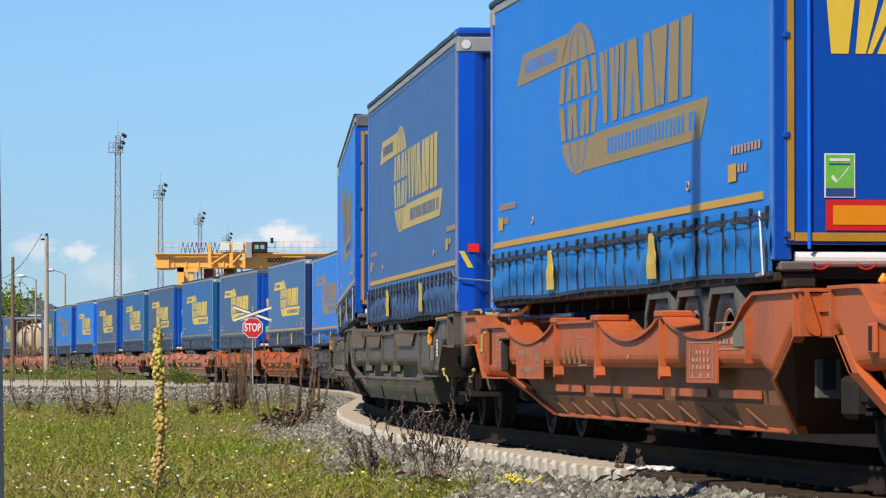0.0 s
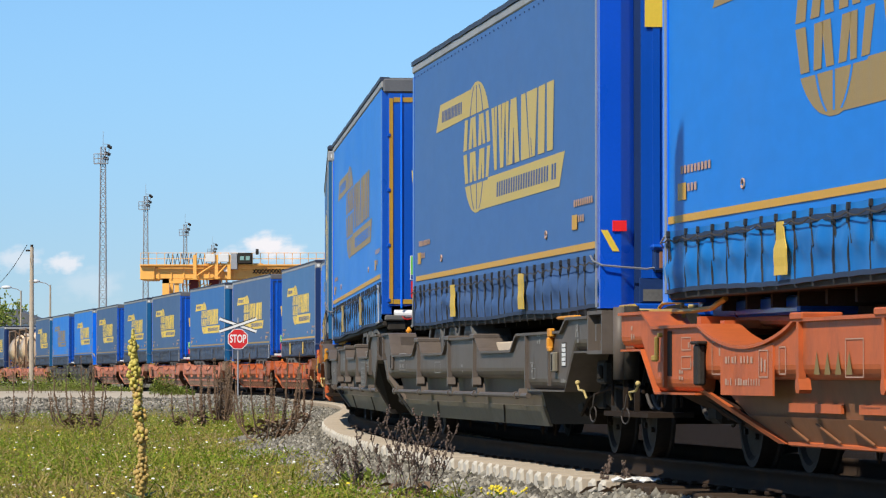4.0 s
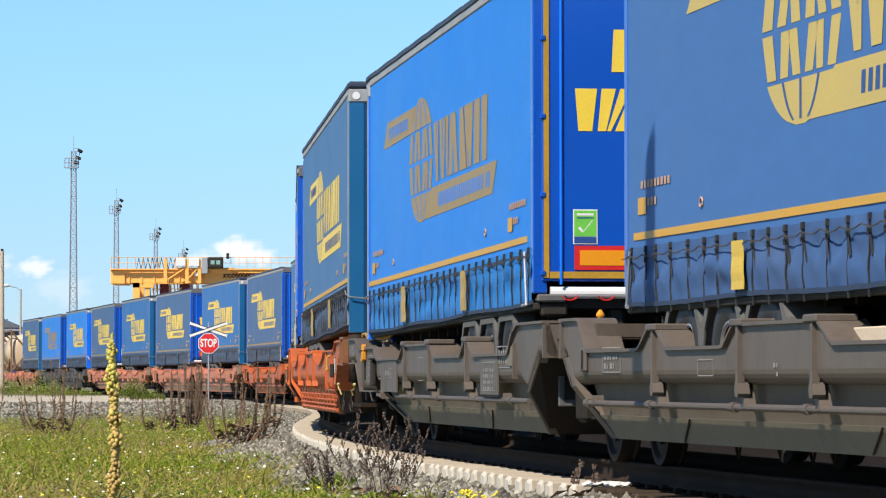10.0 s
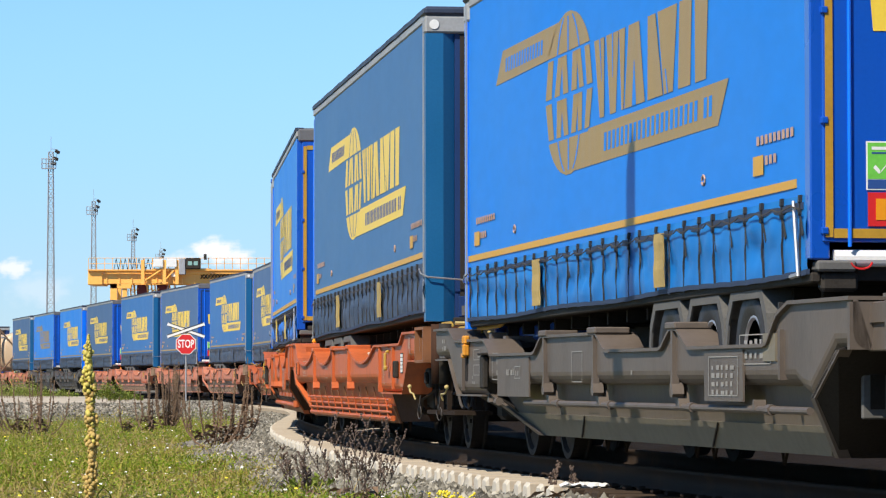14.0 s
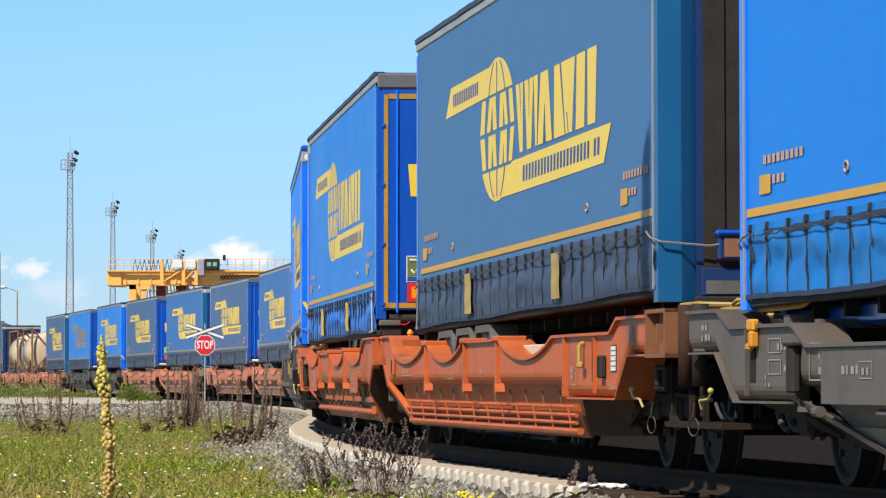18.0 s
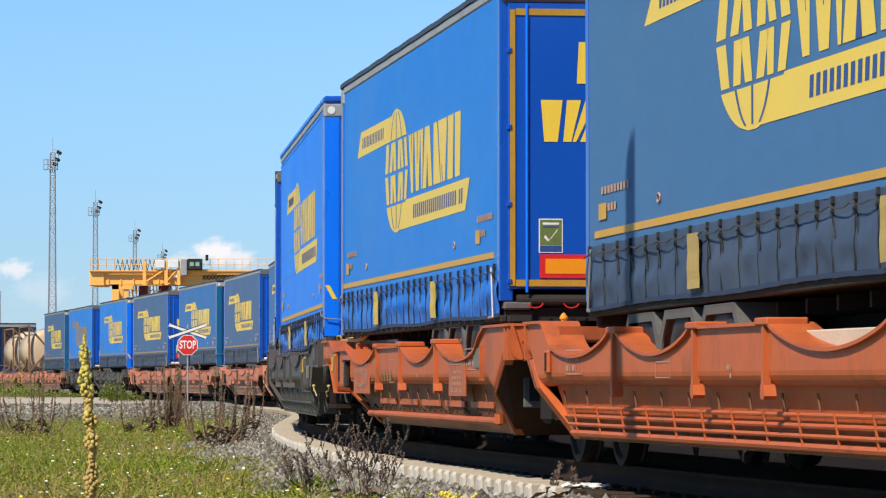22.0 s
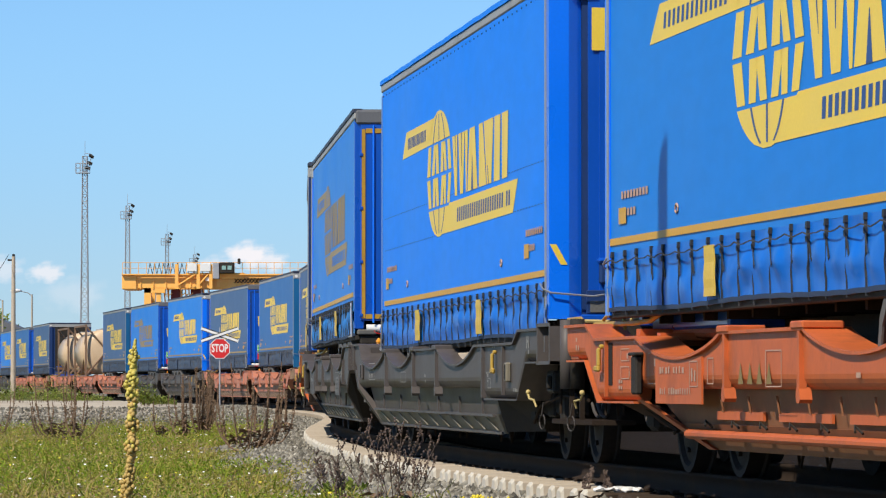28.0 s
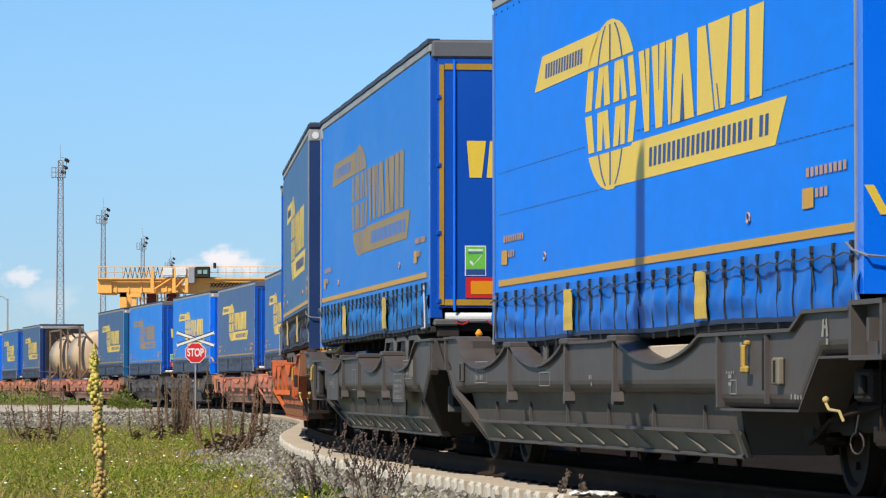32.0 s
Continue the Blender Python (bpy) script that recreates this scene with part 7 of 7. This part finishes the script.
def far_tree(x, y, h, seed):
    rr = random.Random(seed)
    t = new("distant_tree")
    t.matrix_basis = pose(x, y, -0.2)
    bm = rod(B(), (0, 0, 0), (0.1, 0, h * 0.55), 0.22, 8, 0.10)
    for i in range(8):
        a = rr.uniform(0, 6.28)
        rod(bm, (0.05, 0, h * rr.uniform(0.3, 0.55)), (math.cos(a) * h * 0.25, math.sin(a) * h * 0.25, h * rr.uniform(0.6, 0.9)), 0.07, 5, 0.02)
    part("trunk", bm, STALK, t)
    vs, fs = [], []
    for c in range(16):
        a, r = rr.uniform(0, 6.28), rr.uniform(0.0, 0.28) * h
        c0 = Vector((math.cos(a) * r, math.sin(a) * r, h * rr.uniform(0.4, 0.92)))
        for i in range(90):
            p = c0 + Vector((rr.gauss(0, 1), rr.gauss(0, 1), rr.gauss(0, 0.8))) * h * 0.085
            d = Vector((rr.uniform(-1, 1), rr.uniform(-1, 1), rr.uniform(-1, 1))).normalized() * 0.22
            s = d.orthogonal().normalized() * 0.12
            o = len(vs)
            vs += [p - d, p + s, p + d, p - s]
            fs.append((o, o + 1, o + 2, o + 3))
    raw("crown", vs, fs, WEEDLEAF, t)
    return tagged(t, "dark green tree far behind the train", "tree", "far trees")


def fixtures():
    D = lambda px, y: (px - 784) / FOCAL * y
    stop_sign(D(337, 152), 152)
    street_lamp(D(4, 300), 300, 7.2, -1)
    street_lamp(D(-48, 330), 330, 7.4, -1)
    utility_pole(D(-29, 178), 178, 6.15, 0.12, "weathered grey concrete utility pole", CONCRETE)
    utility_pole(D(-89, 176), 176, 5.2, 0.10, "dark weathered wooden pole beside the crossing", STALK, False)
    utility_pole(-2.54, 20.3, 2.9, 0.13, "plain grey steel post beside the track", GALV, False)
    utility_pole(-4.09, 25.35, 12.4, 0.20, "tall grey steel pole beside the track", GALV, False)
    for px, y in ((97, 540), (173, 690), (243, 820), (292, 950)):
        light_mast(D(px, y), y, 30.2)
    crane(620)
    far_house(D(-50, 420), 420)
    for px, y, h, s in ((-75, 430, 8, 1), (-30, 440, 7, 2), (-95, 400, 9, 3), (-130, 420, 8, 4)):
        far_tree(D(px, y), y, h, s)
    # overhead wire from the pole
    bm = B()
    a, b = Vector((D(-29, 178) - 0.2, 178, 6.2)), Vector((D(-120, 178), 170, 4.6))
    pts = [a.lerp(b, i / 10) - Vector((0, 0, 1.1 * math.sin(math.pi * i / 10))) for i in range(11)]
    pipe(bm, pts, 0.012, 4)
    ob = new("overhead_wire", mesh_of("overhead_wire", bm, DARK))
    tagged(ob, "thin dark wire hanging from the pole", "wire")


fixtures()


# ---- tank containers ----
def tank_container(x0, e):
    t = new("tank_container")
    L2 = 3.8
    fr = mat("brown_frame_paint", (0.20, 0.12, 0.07), 0.6, var=0.15)
    part("tank_shell", rod(B(), (-3.5, 0, 2.5), (3.5, 0, 2.5), 1.25, 28), TANKCREAM, t, "cream cylindrical tank shell", True)
    for s in (1, -1):
        bm = B()
        bmesh.ops.create_icosphere(bm, subdivisions=3, radius=1, matrix=Matrix.Translation((s * 3.48, 0, 2.5)) @ Matrix.Diagonal((0.3, 1.25, 1.25, 1)))
        part("tank_head", bm, TANKCREAM, t, smooth=True)
    for sx in (-1, 1):
        for sy in (-1, 1):
            part("frame_post", box(B(), sx * L2 - 0.06, sx * L2 + 0.06, sy * 1.17 - 0.05, sy * 1.17 + 0.05, 1.05, 4.0), fr, t)
        bm = rod(B(), (sx * L2, -1.15, 1.2), (sx * L2, 1.15, 3.9), 0.05, 6)
        rod(bm, (sx * L2, 1.15, 1.2), (sx * L2, -1.15, 3.9), 0.05, 6)
        part("frame_brace", bm, fr, t)
    for sy in (-1, 1):
        for z in (1.15, 3.95):
            part("frame_rail", box(B(), -L2, L2, sy * 1.17 - 0.04, sy * 1.17 + 0.04, z - 0.05, z + 0.05), fr, t)
        part("side_brace", rod(B(), (-L2, sy * 1.15, 3.9), (-1.2, sy * 1.15, 1.2), 0.05, 6), fr, t)
    part("manhole", rod(B(), (0, 0, 3.6), (0, 0, 3.8), 0.3, 14), GALV, t)
    return tagged(t, "cream tank container in a dark steel frame on a wagon", "tank container", "tank containers")


# ---- the train ----
LOOKS = {-1: (BLUE_BRIGHT, OCHRE, PAINT_BLUE), 0: (BLUE_BRIGHT, OCHRE, PAINT_BLUE), 1: (BLUE_DUSTY, DULLYELLOW, PAINT_ROYAL), 2: (BLUE_BRIGHT, OCHRE, PAINT_BLUE),
         3: (BLUE_GREY, YELLOW, PAINT_TEAL), 4: (BLUE_LIGHT, YELLOW, PAINT_BLUE), 5: (BLUE_VIVID, YELLOW, PAINT_VIVID), 6: (BLUE_BRIGHT, OCHRE, PAINT_BLUE),
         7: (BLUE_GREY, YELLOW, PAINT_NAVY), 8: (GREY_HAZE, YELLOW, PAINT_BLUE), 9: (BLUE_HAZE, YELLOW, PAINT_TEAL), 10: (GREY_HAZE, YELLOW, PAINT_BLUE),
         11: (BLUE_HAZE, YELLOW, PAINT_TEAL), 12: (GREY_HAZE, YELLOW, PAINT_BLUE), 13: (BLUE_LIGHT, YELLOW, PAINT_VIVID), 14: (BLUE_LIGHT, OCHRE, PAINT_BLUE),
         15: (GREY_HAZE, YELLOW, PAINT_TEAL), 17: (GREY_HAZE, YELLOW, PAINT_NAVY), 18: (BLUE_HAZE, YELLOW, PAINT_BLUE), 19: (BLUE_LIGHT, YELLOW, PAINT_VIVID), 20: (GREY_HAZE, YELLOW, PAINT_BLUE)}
# hem and roof heights of the seven trailers that pass near differ a little
BUILDS = {0: (0.03, -0.01, -0.01, 0.05, 0.30), 1: (-0.03, -0.095, -0.05, 0.03), 2: (0.03, 0.02, 0.05, 0.09, 0.32), 3: (0.06, 0.05, 0.07, 0.09), 4: (-0.015, -0.05, -0.05, -0.02),
          5: (-0.16, -0.225, -0.03, -0.06), 6: (0.03, -0.02, -0.085, -0.03)}
# trailers that sit a little nose-down or tail-down in their pockets: drop of the far end in metres, and of the whole
SEAT = {2: (0.12, 0.02), 3: (0.13, 0.03), 5: (0.03, 0.0)}
LABEL = {BLUE_DUSTY: "dusty blue-grey curtain-sided semi-trailer", BLUE_HAZE: "haze-tinted blue curtain-sided semi-trailer", GREY_HAZE: "haze-tinted grey curtain-sided semi-trailer", BLUE_LIGHT: "clean blue curtain-sided semi-trailer", BLUE_VIVID: "vivid blue curtain-sided semi-trailer", BLUE_BRIGHT: "bright blue curtain-sided semi-trailer", BLUE_MID: "blue curtain-sided semi-trailer",
         BLUE_GREY: "faded grey-blue curtain-sided semi-trailer"}
SPIN, RIDERS = [], []


def train():
    built = {k: trailer(1 if k % 2 else -1, 31 + k, *v) for k, v in BUILDS.items()}
    base = {1: built[3], -1: built[2]}
    gone_parts = []
    for k, (cloth, ink, post) in sorted(LOOKS.items(), key=lambda i: i[0] in BUILDS):
        e = 1 if k % 2 else -1
        t = built[k] if k in built else copy_thing(base[e], Matrix())
        for o in t.children:
            n = o.name.split(".")[0]
            if n == "side_curtain":
                paint(o, cloth)
            elif n == "curtain_skirt":
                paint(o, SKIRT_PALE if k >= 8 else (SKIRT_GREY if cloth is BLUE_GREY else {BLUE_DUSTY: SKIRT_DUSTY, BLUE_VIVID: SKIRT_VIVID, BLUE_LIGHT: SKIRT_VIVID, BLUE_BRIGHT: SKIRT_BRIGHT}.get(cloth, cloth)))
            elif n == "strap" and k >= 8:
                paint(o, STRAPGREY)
            elif n == "front_reflector" and k % 2 and k != 1 or n == "front_mark" and k not in (1, 5, 13):
                gone_parts.append(o)
            elif n in ("logo_bar", "logo_globe_top", "logo_globe_field", "logo_bowl", "logo_word_bar", "logo_banner"):
                paint(o, ink)
            elif n == "tie_flap" and k in (2, 3):
                paint(o, FLAP_OLD)
            elif n == "rear_trim" and k >= 8:
                paint(o, PAINT_NAVY)
            elif n == "tie_flap" and k >= 8:
                paint(o, SKIRT_GREY)
            elif n == "curtain_stripe" and k >= 8:
                paint(o, OCHRE)
            elif n in ("gooseneck_skirt", "lower_front_beam") and k in (3, 7):
                paint(o, DARK)
            elif n == "cap_tarpaulin" and k in (1, 5):
                paint(o, PAINT_BLUE)
            elif n == "roof_edge" and k == 5:
                paint(o, cloth)
            elif n == "sticker" and k == 4:
                paint(next(c for c in o.children if c.name.startswith("sticker_field")), MATS["weed_leaf_green"])
            elif n == "underrun_bumper" and k == 4:
                paint(o, DARK)
            elif n == "front_post" and k % 2:
                paint(o, post)
            elif n in ("front_wall", "front_ribs", "front_brand_bar") and k % 2 and post in (PAINT_TEAL, PAINT_NAVY) and (k < 8 or k == 17):
                paint(o, DARK)
            elif n in ("logo_small_print", "logo_banner_print", "logo_globe_line", "logo_notch") and ink is OCHRE:
                paint(o, cloth)
        tagged(t, LABEL[cloth] + (" with faded ochre logo" if ink is OCHRE else " with yellow logo") + " on a wagon", "semi-trailer", "semi-trailers on the train")
        tilt, sink = SEAT.get(k, (0.0, 0.0))
        RIDERS.append((t, k, pose(0, 0, -sink, 0, math.degrees(tilt / TRAILER), 0)))
    for o in gone_parts:
        bpy.data.objects.remove(o)
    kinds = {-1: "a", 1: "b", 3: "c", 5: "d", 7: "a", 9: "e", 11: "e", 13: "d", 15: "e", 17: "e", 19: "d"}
    # kind e: far orange wagons with haze in their paint
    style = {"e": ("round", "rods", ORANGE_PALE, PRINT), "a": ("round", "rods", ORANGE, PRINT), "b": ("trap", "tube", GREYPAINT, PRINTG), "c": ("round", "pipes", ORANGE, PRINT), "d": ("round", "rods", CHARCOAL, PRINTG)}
    made = {}
    for k, kind in kinds.items():
        for j, e in ((k, 1), (k + 1, -1)):
            if (kind, e) in made:
                w = copy_thing(made[kind, e], Matrix())
            else:
                w = made[kind, e] = section(e, *style[kind], [])
            tagged(w, ("rust-orange" if kind in "ace" else "dark grey") + " steel pocket wagon section carrying a trailer", "railway wagon", "wagons of the train")
            RIDERS.append((w, j, pose(0.3875 * e, 0, 0)))
            if j <= 8:
                SPIN.extend((o, j) for o in w.children if o.name.startswith("wheelset"))
    tk = tank_container(0, 1)
    RIDERS.append((tk, 16, pose(5.0, 0, 0)))
    RIDERS.append((copy_thing(tk, Matrix()), 16, pose(17.5, 0, 0)))
    extra = copy_thing(made["e", -1], Matrix())
    RIDERS.append((extra, 16, pose(-0.3875 + HALF, 0, 0)))


train()


def motions():
    for thing, k, seat in RIDERS:
        rows = []
        for i in range(33):
            s = gone(float(i)) + lead(k)
            rows.append((i, chord(s, s + TRAILER) @ seat))
        walk(thing, rows)
    turn = [(i * 0.25, (gone(i * 0.25) - gone(0)) / 0.42) for i in range(129)]
    for o, j in SPIN:
        p = o.matrix_basis.translation.copy()
        walk(o, [(t, Matrix.Translation(p) @ Matrix.Rotation(a, 4, "Y")) for t, a in turn])
    sway = [(0, 0.054), (0.5, 0.021), (1, 0.005), (1.5, -0.037), (2, -0.045), (2.5, -0.07), (3, -0.045), (3.5, -0.02), (5.5, -0.053), (6, 0.013), (6.5, 0.013), (7, 0.046), (7.5, 0.005), (8, -0.02), (8.5, -0.045), (9, -0.004), (9.5, -0.012), (10, 0.037), (10.5, 0.021), (11, 0.062), (11.5, 0.078), (12, 0.038), (12.5, -0.012), (13, 0.004), (13.5, 0.038), (14, 0.029), (14.5, 0.054), (16.5, 0.062), (17, 0.013), (17.5, 0.054), (18, -0.012), (18.5, 0.054), (19, 0.021), (19.5, 0.038), (20, -0.037), (20.5, -0.045), (21, -0.053), (21.5, 0.004), (22, -0.012), (22.5, -0.037), (23, 0.021), (23.5, 0.071), (24, 0.078), (24.5, 0.145), (25, 0.103), (25.5, 0.218), (27.5, 0.243), (28, 0.119), (28.5, 0.21), (29, 0.095), (29.5, 0.161), (30, 0.07), (30.5, 0.062), (31, -0.028), (31.5, 0.087), (32, 0.004)]
    base = MULLEIN.matrix_basis.copy()
    walk(MULLEIN, [(t, base @ Matrix.Rotation(math.atan2(d, 1.25), 4, "Y")) for t, d in sway])


motions()
